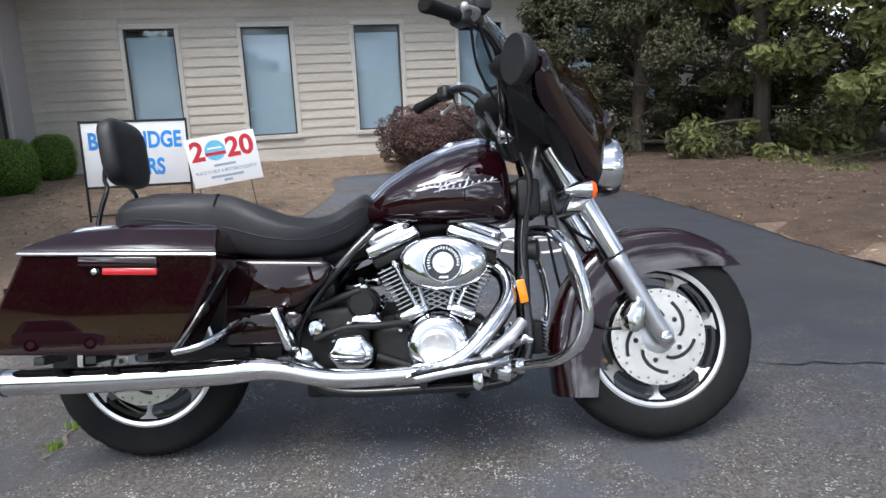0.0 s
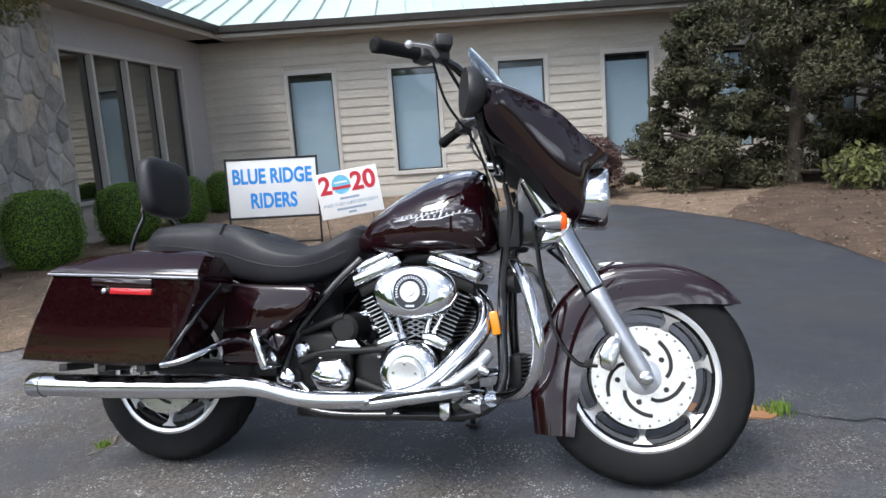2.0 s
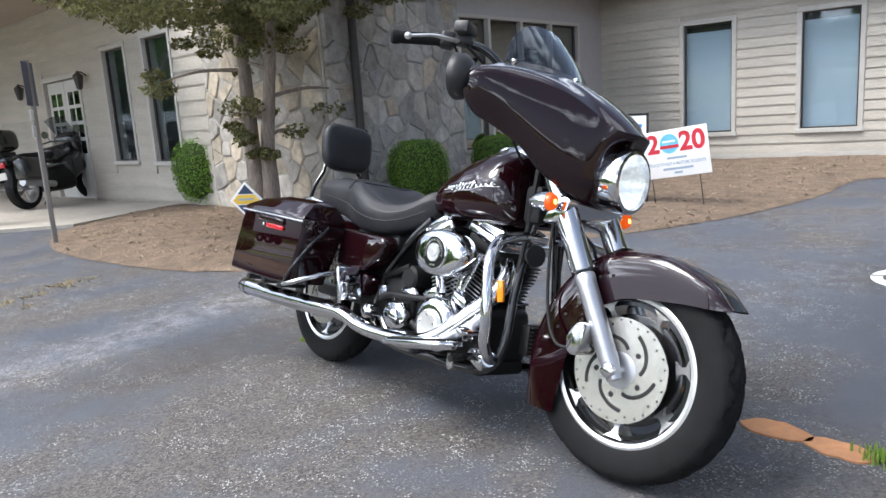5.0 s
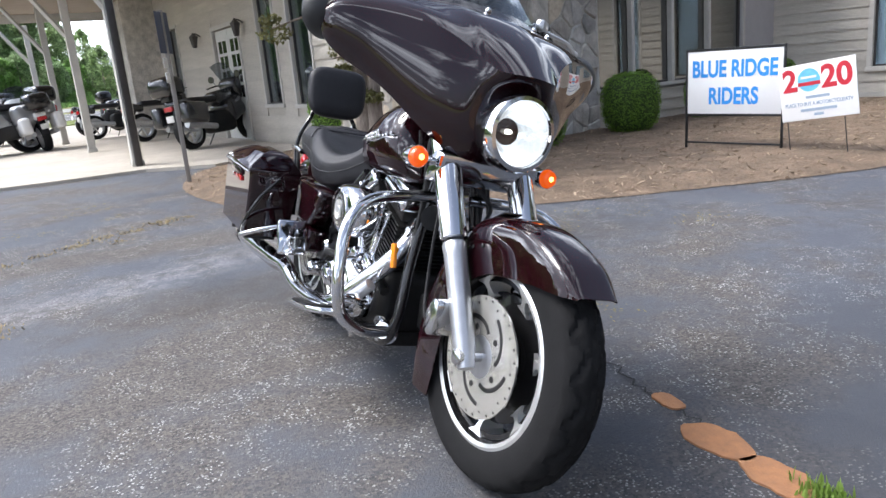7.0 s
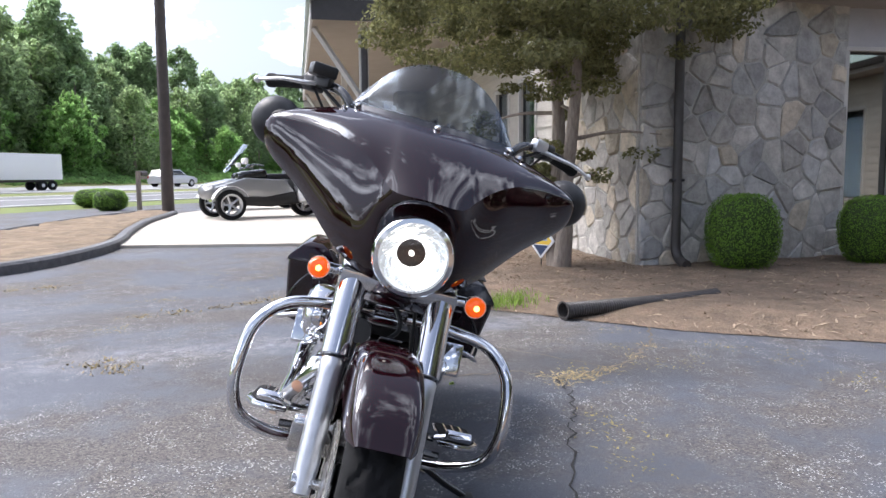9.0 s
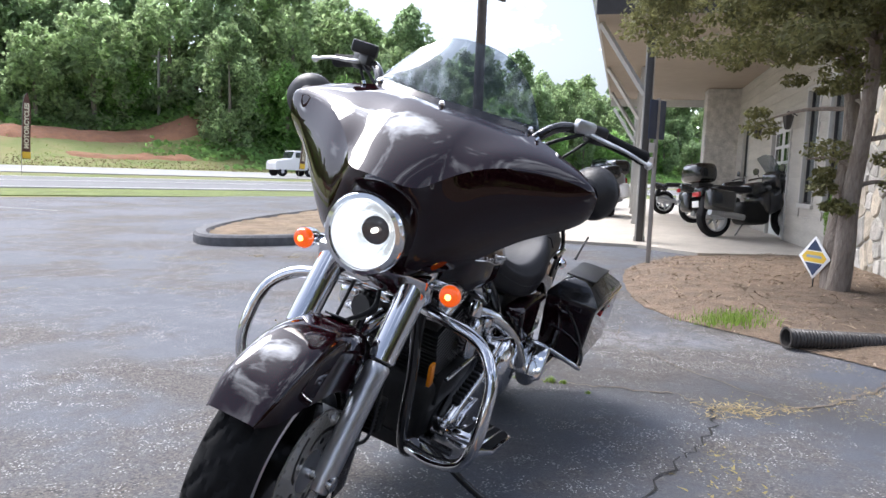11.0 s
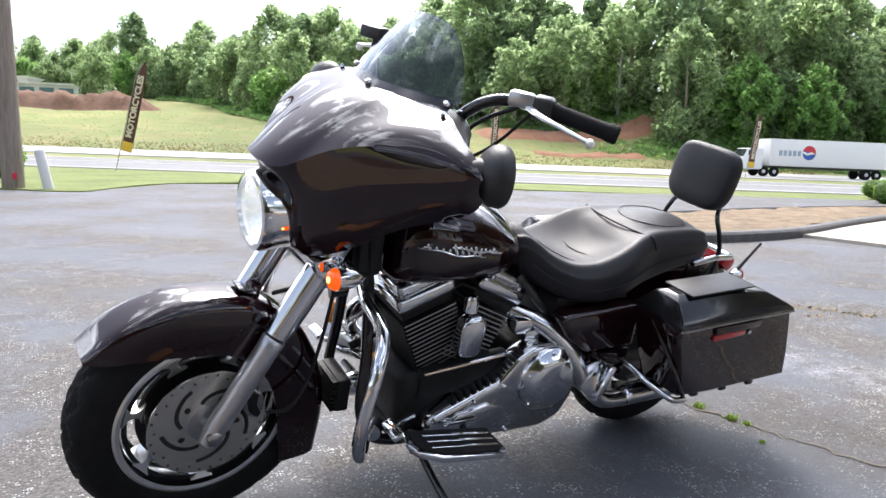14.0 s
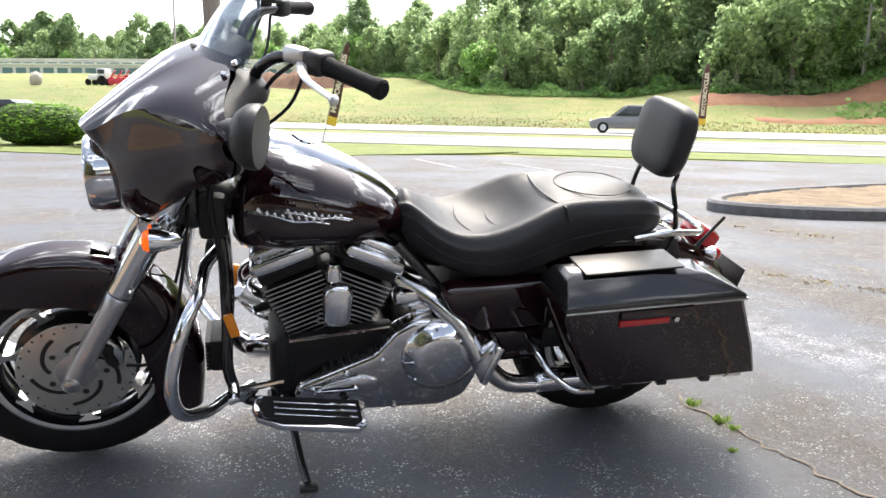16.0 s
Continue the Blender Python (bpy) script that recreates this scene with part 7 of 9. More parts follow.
for s in (-1, 1):
    fbm = BM()
    pts = [(0.835, s * 0.225), (0.835, s * 0.33), (0.86, s * 0.352), (1.06, s * 0.352), (1.12, s * 0.325), (1.135, s * 0.28), (1.12, s * 0.225)]
    if s < 0:
        pts = pts[::-1]
    FB = Matrix.Translation((1.0, 0, 0.283)) @ Matrix.Rotation(radians(-9), 4, "Y") @ Matrix.Translation((-1.0, 0, 0))
    slab(fbm, pts, -0.012, 0.006)
    bmesh.ops.bevel(fbm, geom=list(fbm.edges), offset=0.005, segments=2, affect="EDGES", profile=0.5)
    bmesh.ops.transform(fbm, matrix=FB, verts=fbm.verts)
    board = bp("footboard", fbm, "chrome", "chrome rider footboard with rubber pad", angle=35)
    cxm, cym = 0.975, s * 0.288
    pad = BM()
    slab(pad, [(cxm + (x - cxm) * 0.9, cym + (y - cym) * 0.82) for x, y in pts], 0.004, 0.011)
    bmesh.ops.transform(pad, matrix=FB, verts=pad.verts)
    part("rubber_pad", pad, "rubber", board)
    for k in range(3):
        rb = BM()
        box(rb, (0.97, s * (0.262 + 0.026 * k), 0.0125), (0.22, 0.008, 0.004), 0.0015, None, 1)
        bmesh.ops.transform(rb, matrix=FB, verts=rb.verts)
        part("pad_rib", rb, "chrome", board)
    part("board_bracket", tube(BM(), [(1.08, s * 0.14, 0.25), (1.08, s * 0.24, 0.245)], 0.012, 8, 0), "black_gloss", board)
    part("board_bracket", tube(BM(), [(0.88, s * 0.14, 0.235), (0.88, s * 0.24, 0.225)], 0.012, 8, 0), "black_gloss", board)
    # pedals and passenger pegs
    lever = bp("pedal", tube(BM(), [(1.05, s * 0.16, 0.30), (1.12, s * 0.20, 0.315), (1.17, s * 0.25, 0.345)], 0.009, 8, 4), "chrome")
    part("pedal_pad", box(BM(), (1.175, s * 0.27, 0.35), (0.03, 0.075, 0.018), 0.006, Matrix.Rotation(radians(25), 4, "Y")), "chrome", lever)
    bp("passenger_board", box(BM(), (0.50, s * 0.27, 0.405), (0.024, 0.10, 0.125), 0.009, Matrix.Rotation(radians(-19), 4, "Y")), "chrome")
    k = -0.018 if s > 0 else 0.0
    bp("engine_guard", tube(BM(), [(1.205, s * 0.05, 0.655), (1.235, s * 0.15, 0.655), (1.265 + k, s * 0.27, 0.635), (1.30 + k, s * 0.335, 0.575), (1.325 + k, s * 0.353, 0.48), (1.33 + k, s * 0.35, 0.40), (1.31 + k, s * 0.325, 0.335), (1.26 + k, s * 0.25, 0.285), (1.19, s * 0.16, 0.262), (1.13, s * 0.11, 0.25)], 0.0165, 12, 7), "chrome", "chrome engine guard loop")
    bp("guard_clamp", lathe(BM(), (1.165, s * 0.15, 0.258), (-0.6, -s * 0.7, -0.1), [(0, 0.024), (0.05, 0.024), (0.055, 0.018)], 14), "chrome")

# exhaust
rp = [(1.10, -0.06, 0.56), (1.135, -0.09, 0.52), (1.135, -0.14, 0.455), (1.075, -0.195, 0.375), (0.995, -0.23, 0.30), (0.90, -0.245, 0.265), (0.80, -0.25, 0.255)]
ex = bp("exhaust", tube(BM(), rp, 0.028, 16, 7), "chrome", "long chrome dual exhaust")
part("heat_shield", tube(BM(), [(1.115, -0.26, 0.291), (1.0, -0.262, 0.276), (0.86, -0.263, 0.262), (0.70, -0.264, 0.256), (0.60, -0.264, 0.262), (0.50, -0.264, 0.284), (0.43, -0.265, 0.293)], 0.022, 16, 7, radii=[0.013, 0.02, 0.024, 0.025, 0.026, 0.028, 0.03]), "chrome", ex)
part("muffler", tube(BM(), [(0.44, -0.265, 0.293), (0.38, -0.268, 0.292), (0.30, -0.27, 0.288), (0.0, -0.275, 0.283), (-0.285, -0.28, 0.284)], 0.036, 20, 6, radii=[0.03, 0.035, 0.037, 0.037, 0.037]), "chrome", ex, "chrome muffler")
tip = BM()
lathe(tip, (-0.285, -0.28, 0.284), (-1, 0, 0), [(0, 0.039), (0.05, 0.0385), (0.056, 0.034), (0.05, 0.028), (0.0, 0.027)], 24, cap=False)
part("muffler_tip", tip, "chrome_worn", ex)
part("header_shield", tube(BM(), [(1.17, -0.205, 0.392), (1.14, -0.225, 0.36), (1.09, -0.248, 0.32), (1.05, -0.255, 0.295)], 0.018, 10, 4), "alloy", ex)
part("left_header", tube(BM(), [(0.72, 0.08, 0.56), (0.64, 0.15, 0.53), (0.56, 0.20, 0.46), (0.50, 0.235, 0.37), (0.43, 0.25, 0.305), (0.34, 0.255, 0.295)], 0.027, 14, 6), "chrome_worn", ex)
part("muffler", tube(BM(), [(0.34, 0.255, 0.295), (0.28, 0.25, 0.303), (0.0, 0.248, 0.306), (-0.285, 0.25, 0.307)], 0.036, 20, 6, radii=[0.028, 0.036, 0.037, 0.037]), "chrome", ex, "chrome left muffler")
tip = BM()
lathe(tip, (-0.285, 0.25, 0.307), (-1, 0, 0), [(0, 0.039), (0.05, 0.0385), (0.056, 0.034), (0.05, 0.028), (0.0, 0.027)], 24, cap=False)
part("muffler_tip", tip, "chrome_worn", ex)
part("bracket", plate(BM(), [(1.02, 0.25), (1.05, 0.25), (1.05, 0.21), (1.035, 0.195), (1.02, 0.21)], -0.2, -0.19, 0.003), "chrome_worn", ex)

# side stand
st = bp("side_stand", tube(BM(), [(1.03, 0.13, 0.225), (1.025, 0.2, 0.19), (1.01, 0.29, 0.14), (0.995, 0.36, 0.108)], 0.011, 10, 4), "black_gloss", "black side stand leg")
part("stand_foot", box(BM(), (0.993, 0.368, 0.105), (0.05, 0.045, 0.012), 0.004, Matrix.Rotation(radians(13), 4, "X")), "black_satin", st)
part("spring", tube(BM(), [(1.05, 0.12, 0.22), (1.02, 0.22, 0.165)], 0.009, 8, 0), "chrome_worn", st)

# handlebar
for s in (-1, 1):
    bar = bp("handlebar", tube(BM(), [(1.15, s * 0.02, 0.98), (1.145, s * 0.08, 1.0), (1.13, s * 0.17, 1.08), (1.115, s * 0.225, 1.16), (1.075, s * 0.27, 1.205), (1.02, s * 0.325, 1.215), (0.970, s * 0.39, 1.208), (0.908, s * 0.475, 1.196)], 0.0135, 12, 7), "black_gloss", "black touring handlebar", front=True)
    g0, g1 = Vector((0.988, s * 0.37, 1.212)), Vector((0.897, s * 0.489, 1.194))
    d = (g1 - g0).normalized()
    part("grip", lathe(BM(), g0, d, [(0, 0.017), (0.006, 0.021), (0.02, 0.0185), (0.125, 0.0185), (0.135, 0.021), (0.15, 0.021), (0.155, 0.016)], 18), "rubber", bar, "ribbed black rubber grip")
    part("switch_housing", box(BM(), g0 - d * 0.02 + Vector((0.0, 0, 0.0)), (0.05, 0.055, 0.05), 0.012, Matrix.Rotation(radians(-s * 52), 4, "Z"), 3), "black_satin", bar)
    part("lever_clamp", box(BM(), g0 - d * 0.055 + Vector((0.02, 0, 0.004)), (0.06, 0.03, 0.038), 0.01, Matrix.Rotation(radians(-s * 52), 4, "Z"), 2), "alloy" if s > 0 else "black_satin", bar)
    part("lever", tube(BM(), [g0 + Vector((0.045, s * -0.03, 0.0)), g0 + Vector((0.05, s * 0.02, -0.008)), g0 + Vector((0.045, s * 0.075, -0.015)), g0 + Vector((0.01, s * 0.136, -0.031))], 0.009, 10, 5, radii=[0.011, 0.01, 0.008, 0.0075], flat=0.6), "alloy_bright", bar, "polished lever")
    part("lever_ball", lathe(BM(), g0 + Vector((0.01, s * 0.136, -0.031)), (-0.4, s * 0.8, -0.3), [(-0.006, 0.004), (0.0, 0.01), (0.006, 0.011), (0.013, 0.007), (0.015, 0.001)], 12), "alloy_bright", bar)
    part("cable", tube(BM(), [g0 - d * 0.05 + Vector((0.03, 0, -0.01)), (1.09, s * 0.24, 1.14), (1.15, s * 0.19, 1.02), (1.18, s * 0.12, 0.92)], 0.005, 8, 5), "black_plastic", bar)
    part("cable", tube(BM(), [g0 - d * 0.03 + Vector((0.02, 0, -0.02)), (1.05, s * 0.27, 1.10), (1.12, s * 0.18, 1.0), (1.16, s * 0.1, 0.88)], 0.004, 8, 5), "black_plastic", bar)
    if s < 0:
        part("brake_reservoir", box(BM(), g0 - d * 0.045 + Vector((0.035, 0.0, 0.032)), (0.05, 0.075, 0.036), 0.008, Matrix.Rotation(radians(20), 4, "Z"), 2), "black_satin", bar)
bp("riser", box(BM(), (1.16, 0, 0.975), (0.05, 0.09, 0.05), 0.012), "chrome", front=True)
for s in (-1, 1):
    bp("wire_loom", tube(BM(), [(1.20, s * 0.07, 0.90), (1.22, s * 0.1, 0.80), (1.20, s * 0.09, 0.66), (1.19, s * 0.10, 0.5)], 0.009, 8, 5), "black_plastic")
    bp("fork_boot", box(BM(), (1.215, s * 0.075, 0.76), (0.07, 0.05, 0.12), 0.015), "black_plastic", smooth=True)
bp("horn_trumpet", lathe(BM(), (1.19, -0.06, 0.60), (1, -0.3, 0), [(0, 0.02), (0.03, 0.03), (0.05, 0.035)], 16), "black_satin")

for s in (-1, 1):
    bp("side_reflector", box(BM(), (1.178, s * 0.15, 0.478), (0.026, 0.012, 0.07), 0.004, Matrix.Rotation(radians(-10 if s < 0 else 16), 4, "Y")), "amber_dull", "amber side reflector")

# ---- signs by the bed ----
A, Bp = Vector((-2.46, 4.26)), Vector((-1.62, 4.56))
SD = (Bp - A).normalized()
SIGN = basis(((A.x + Bp.x) / 2, (A.y + Bp.y) / 2, 0.03), SD, (-SD.y, SD.x)) @ Matrix.Rotation(radians(1.2), 4, "Y")
sg = thing("yard_sign", SIGN, "white sign with blue lettering in black frame on mulch", "sign")
part("panel", box(BM(), (0, 0, 0.63), (0.88, 0.012, 0.57), 0.002), "sign_white", sg, "white panel")
b = BM()
for c, s in (((0, 0, 0.925), (0.92, 0.022, 0.022)), ((0, 0, 0.335), (0.92, 0.022, 0.022)), ((-0.45, 0, 0.47), (0.02, 0.022, 0.94)), ((0.45, 0, 0.47), (0.02, 0.022, 0.94)), ((0, 0, 0.075), (0.9, 0.016, 0.016))):
    box(b, c, s, 0.003)
part("frame", b, "steel_black", sg)
for x in (-0.45, 0.45):
    part("foot", cyl(BM(), (x, -0.12, 0.012), (x, 0.12, 0.012), 0.011, seg=8), "steel_black", sg)
UPR = Matrix.Rotation(radians(90), 4, "X")
text_part("lettering", "BLUE RIDGE", 0.205, Matrix.Translation((0, -0.0075, 0.745)) @ UPR, "sign_blue", sg, 0.001, 0.72, 0.0065)
text_part("lettering", "RIDERS", 0.205, Matrix.Translation((0, -0.0075, 0.5)) @ UPR, "sign_blue", sg, 0.001, 0.72, 0.0065)
SIGN2 = basis((-1.25, 4.58, 0.33), (0.98, 0.2), (-0.2, 0.98)) @ Matrix.Rotation(radians(-7), 4, "Y")
s2 = thing("award_sign", SIGN2, "white award yard sign with red 2020 beside the framed sign", "sign")
part("panel", box(BM(), (0, 0, 0.235), (0.64, 0.006, 0.46), 0.001), "sign_white", s2)
text_part("lettering", "2", 0.25, Matrix.Translation((-0.225, -0.0045, 0.33)) @ UPR, "sign_red", s2, 0.001, 1.0, 0.008)
text_part("lettering", "20", 0.25, Matrix.Translation((0.165, -0.0045, 0.33)) @ UPR, "sign_red", s2, 0.001, 1.0, 0.008)
part("emblem", lathe(BM(), (-0.062, -0.003, 0.33), (0, -1, 0), [(0, 0.095), (0.0015, 0.095)], 36), "sign_sky", s2, "round sky-blue emblem", smooth=False)
part("emblem_band", box(BM(), (-0.062, -0.0055, 0.30), (0.19, 0.0015, 0.03)), "sign_red", s2, smooth=False)
part("emblem_bar", box(BM(), (-0.062, -0.0055, 0.352), (0.13, 0.0015, 0.018)), "sign_white", s2, smooth=False)
text_part("lettering", "PLACE TO BUY A MOTORCYCLE/ATV", 0.042, Matrix.Translation((0, -0.0045, 0.135)) @ UPR, "letter_grey", s2, 0.001, 0.8, 0.0008)
for z, w in ((0.19, 0.2), (0.085, 0.3), (0.045, 0.08)):
    part("text_bar", box(BM(), (0, -0.0045, z), (w, 0.0015, 0.022)), "letter_grey", s2, smooth=False)
for x in (-0.28, 0.2):
    part("stake", cyl(BM(), (x, 0.008, -0.34 + (x + 0.28) * 0.1), (x, 0.008, 0.2), 0.004, seg=6), "steel_black", s2)
DIA = Matrix.Translation((-4.42, 1.50, 0.05)) @ Matrix.Rotation(radians(38), 4, "Z") @ Matrix.Scale(0.92, 4)
dsn = thing("diamond_sign", DIA, "small yellow and navy diamond sign on a stake in the mulch", "sign")
b = box(BM(), (0, 0, 0.30), (0.30, 0.008, 0.30), 0.002, Matrix.Rotation(radians(45), 4, "Y"))
part("panel", b, "sign_white", dsn)
for pts, m in (([(-0.165, 0.0), (-0.105, 0.06), (0.105, 0.06), (0.165, 0.0), (0.125, -0.045), (-0.125, -0.045)], "sign_yellow"), ([(-0.1, 0.07), (0, 0.18), (0.1, 0.07)], "sign_navy"), ([(-0.115, -0.055), (0, -0.18), (0.115, -0.055)], "sign_navy")):
    pl = plate(BM(), [(x, 0.30 + z) for x, z in pts], -0.0045, -0.0065)
    part("colour_field", pl, m, dsn, smooth=False)
part("text_bar", box(BM(), (0, -0.007, 0.31), (0.2, 0.001, 0.025)), "letter_grey", dsn, smooth=False)
part("stake", cyl(BM(), (0, 0.006, -0.05), (0, 0.006, 0.2), 0.007, seg=6), "steel_black", dsn)

# sign post by the walk
sp = thing("sign_post", Matrix.Translation((-5.68, -0.14, 0.0)), "thin green metal post with small sign plates at the bed's edge", "sign post")
part("post", box(BM(), (0, 0, 0.95), (0.03, 0.05, 1.9), 0.004), "pole_grey", sp)
part("plate", box(BM(), (0.01, 0.0, 1.66), (0.006, 0.30, 0.44), 0.002, Matrix.Rotation(radians(62), 4, "Z")), "sign_navy", sp)
for z in (1.34, 1.18):
    part("text_plate", box(BM(), (0.03, -0.02, z), (0.006, 0.16, 0.11), 0.002, Matrix.Rotation(radians(62), 4, "Z")), "sign_white", sp)
for f in (8.76, 6.02):
    lamp = thing("wall_lantern", FRONT @ Matrix.Translation((f, 0.02, 2.0)), "dark metal wall lantern with glass panes on the siding", "wall lamp", "wall lanterns")
    part("bracket", tube(BM(), [(0, 0, 0.1), (0, 0.1, 0.16), (0, 0.14, 0.1)], 0.012, 8, 4), "gutter", lamp)
    part("body", lathe(BM(), (0, 0.14, -0.12), (0, 0, 1), [(0, 0.03), (0.02, 0.05), (0.2, 0.085), (0.22, 0.09), (0.27, 0.03), (0.3, 0.012)], 6), "gutter", lamp, smooth=False)
    part("glass", lathe(BM(), (0, 0.14, -0.09), (0, 0, 1), [(0, 0.047), (0.16, 0.081)], 6), "pane_glass", lamp, smooth=False)


# ---- shrubs ----
def clump_points(rng, n, centres, radii, flat=1.0):
    """Points spread over the skins of many small blobs, with outward ways."""
    k = rng.integers(0, len(centres), n)
    d = rng.normal(size=(n, 3))
    d /= np.linalg.norm(d, axis=1, keepdims=True)
    rad = np.asarray(radii)[k][:, None] * rng.uniform(0.55, 1.05, (n, 1))
    p = np.asarray(centres)[k] + d * rad * (1, 1, flat)
    return p, d


def bush_mesh(seed, n=7000, size=(0.010, 0.020), rough=0.06, shape=3.0, material="boxwood"):
    """Leaves on a clipped, slightly lumpy rounded block of size 1, standing on z = 0."""
    rng = np.random.default_rng(seed)
    d = rng.normal(size=(n, 3))
    d /= np.linalg.norm(d, axis=1, keepdims=True)
    k = (np.abs(d) ** shape).sum(1) ** (-1 / shape)
    lump = np.array([noise.noise(Vector(v) * 3 + Vector((seed, 0, 0))) for v in d])
    r = 0.5 * k * (1 + rough * lump) * rng.uniform(0.93, 1.03, n)
    p = d * r[:, None]
    p[:, 2] += 0.5
    keep = p[:, 2] > 0.03
    return quads_mesh("leaves", p[keep], (d + rng.normal(size=(n, 3)) * 0.45)[keep], rng.uniform(*size, n)[keep], rng, material=material)


# solid filler inside a bush, its dark colour standing in for shade
def core_mesh(seed, k=0.93, shape=3.0, material="boxwood_inner_shade"):
    b = BM()
    bmesh.ops.create_icosphere(b, subdivisions=3, radius=1)
    for v in b.verts:
        d = v.co.normalized()
        q = (abs(d.x) ** shape + abs(d.y) ** shape + abs(d.z) ** shape) ** (-1 / shape)
        v.co = d * 0.5 * k * q * (1 + 0.05 * noise.noise(d * 3 + Vector((seed, 0, 0))))
        v.co.z += 0.5
    me = finish(b)
    me.materials.append(MATS[material])
    return me


BOX_LEAF, BOX_CORE = [bush_mesh(k, 9000) for k in (1, 2)], core_mesh(1)
for k, (u, v, d, h) in enumerate(((0.62, 0.62, 0.66, 0.76), (0.82, 2.2, 0.66, 0.72), (0.95, 3.85, 0.6, 0.7), (1.05, 5.65, 0.6, 0.68))):
    t = thing("boxwood", Matrix.Translation((*uv(u, v), 0.04)) @ Matrix.Rotation(k * 1.3, 4, "Z"), "round clipped green boxwood bush in the mulch bed", "bush", "boxwood bushes")
    part("leaves", BOX_LEAF[k % 2], None, t, matrix=Matrix.Diagonal((d, d, h, 1)))
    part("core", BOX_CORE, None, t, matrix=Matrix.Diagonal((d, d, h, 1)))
t = thing("boxwood", Matrix.Translation((-7.35, 2.35, 0.04)), "round clipped green boxwood bush behind the tree", "bush", "boxwood bushes")
part("leaves", BOX_LEAF[0], None, t, matrix=Matrix.Diagonal((1.15, 1.15, 1.0, 1)))
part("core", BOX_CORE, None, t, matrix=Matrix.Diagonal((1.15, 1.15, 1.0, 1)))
t = thing("barberry", Matrix.Translation((0.5, 8.25, 0.04)), "rounded dark red barberry bush by the drive", "bush")
part("leaves", bush_mesh(5, 16000, (0.010, 0.02), 0.28, 2.4, "barberry"), None, t, matrix=Matrix.Diagonal((1.45, 1.25, 0.88, 1)))
part("core", core_mesh(5, 0.86, 2.2, "barberry_inner_shade"), None, t, matrix=Matrix.Diagonal((1.45, 1.25, 0.85, 1)))
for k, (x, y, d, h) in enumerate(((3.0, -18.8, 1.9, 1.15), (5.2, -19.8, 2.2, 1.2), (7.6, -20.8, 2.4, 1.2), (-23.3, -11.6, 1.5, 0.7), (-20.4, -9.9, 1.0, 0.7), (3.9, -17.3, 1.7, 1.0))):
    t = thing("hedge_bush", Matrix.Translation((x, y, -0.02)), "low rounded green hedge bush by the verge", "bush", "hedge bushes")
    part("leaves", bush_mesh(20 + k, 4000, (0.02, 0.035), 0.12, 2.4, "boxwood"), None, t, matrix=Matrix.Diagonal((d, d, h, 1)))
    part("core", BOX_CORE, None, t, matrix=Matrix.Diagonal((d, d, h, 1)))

# ---- the small tree before the stone wall ----
TP = Vector((-4.35, 1.67, 0.05))
tree = thing("crape_myrtle", Matrix.Translation(TP) @ Matrix.Scale(0.91, 4), "small two-stemmed tree with pale peeling bark and dark leaves", "tree")
limbs = []
rngt = random.Random(12)
for base, pts, r in (((-0.05, 0, 0), [(-0.05, 0, 0), (-0.09, -0.02, 0.35), (-0.22, 0.02, 0.9), (-0.27, 0.05, 1.5), (-0.20, 0.0, 2.1), (-0.35, -0.1, 2.9), (-0.5, -0.1, 3.6)], 0.108), ((0.07, 0.03, 0), [(0.07, 0.03, 0), (0.12, 0.05, 0.4), (0.12, 0.06, 0.9), (0.2, 0.1, 1.45), (0.36, 0.12, 2.1), (0.5, 0.1, 2.8), (0.7, 0.2, 3.5)], 0.095)):
    part("trunk", tube(BM(), pts, r, 12, 6, radii=[r * 1.15, r, r * 0.85, r * 0.75, r * 0.6, r * 0.4, r * 0.2]), "bark", tree)
    for k in range(14):
        i = (3, 4, 5, 5, 6, 4, 5)[k % 7]
        p = Vector(pts[i]).lerp(Vector(pts[min(i + 1, 6)]), rngt.random())
        a = rngt.uniform(0, 6.28)
        L = rngt.uniform(0.6, 1.2) if i < 5 else rngt.uniform(1.0, 2.1)
        q = p + Vector((math.cos(a) * L, math.sin(a) * L, rngt.uniform(-0.2, 0.55)))
        limbs.append((p, q))
    for k in range(2):
        p = Vector(pts[2]).lerp(Vector(pts[3]), rngt.random())
        a = rngt.uniform(0, 6.28)
        limbs.append((p, p + Vector((math.cos(a) * 0.45, math.sin(a) * 0.45, rngt.uniform(-0.05, 0.15)))))
cen, rad = [], []
for p, q in limbs:
    m = p.lerp(q, 0.5) + Vector((0, 0, 0.06))
    part("limb", tube(BM(), [p, m, q], 0.02, 7, 4, radii=[0.026, 0.018, 0.006]), "bark", tree)
    for k in range(7):
        c = p.lerp(q, rngt.uniform(0.45, 1.15)) + Vector((rngt.gauss(0, 0.16), rngt.gauss(0, 0.16), rngt.gauss(0, 0.12)))
        cen.append(tuple(c))
        rad.append(rngt.uniform(0.1, 0.26))
for k in range(14):
    a, rr_ = rngt.uniform(0, 6.28), rngt.uniform(0.1, 0.4)
    cen.append((math.cos(a) * rr_, math.sin(a) * rr_, rngt.uniform(0.6, 1.25)))
    rad.append(rngt.uniform(0.07, 0.16))
keep = [i for i, c in enumerate(cen) if c[2] > 2.2 or i % 4 == 0]
cen, rad = [cen[i] for i in keep], [rad[i] for i in keep]
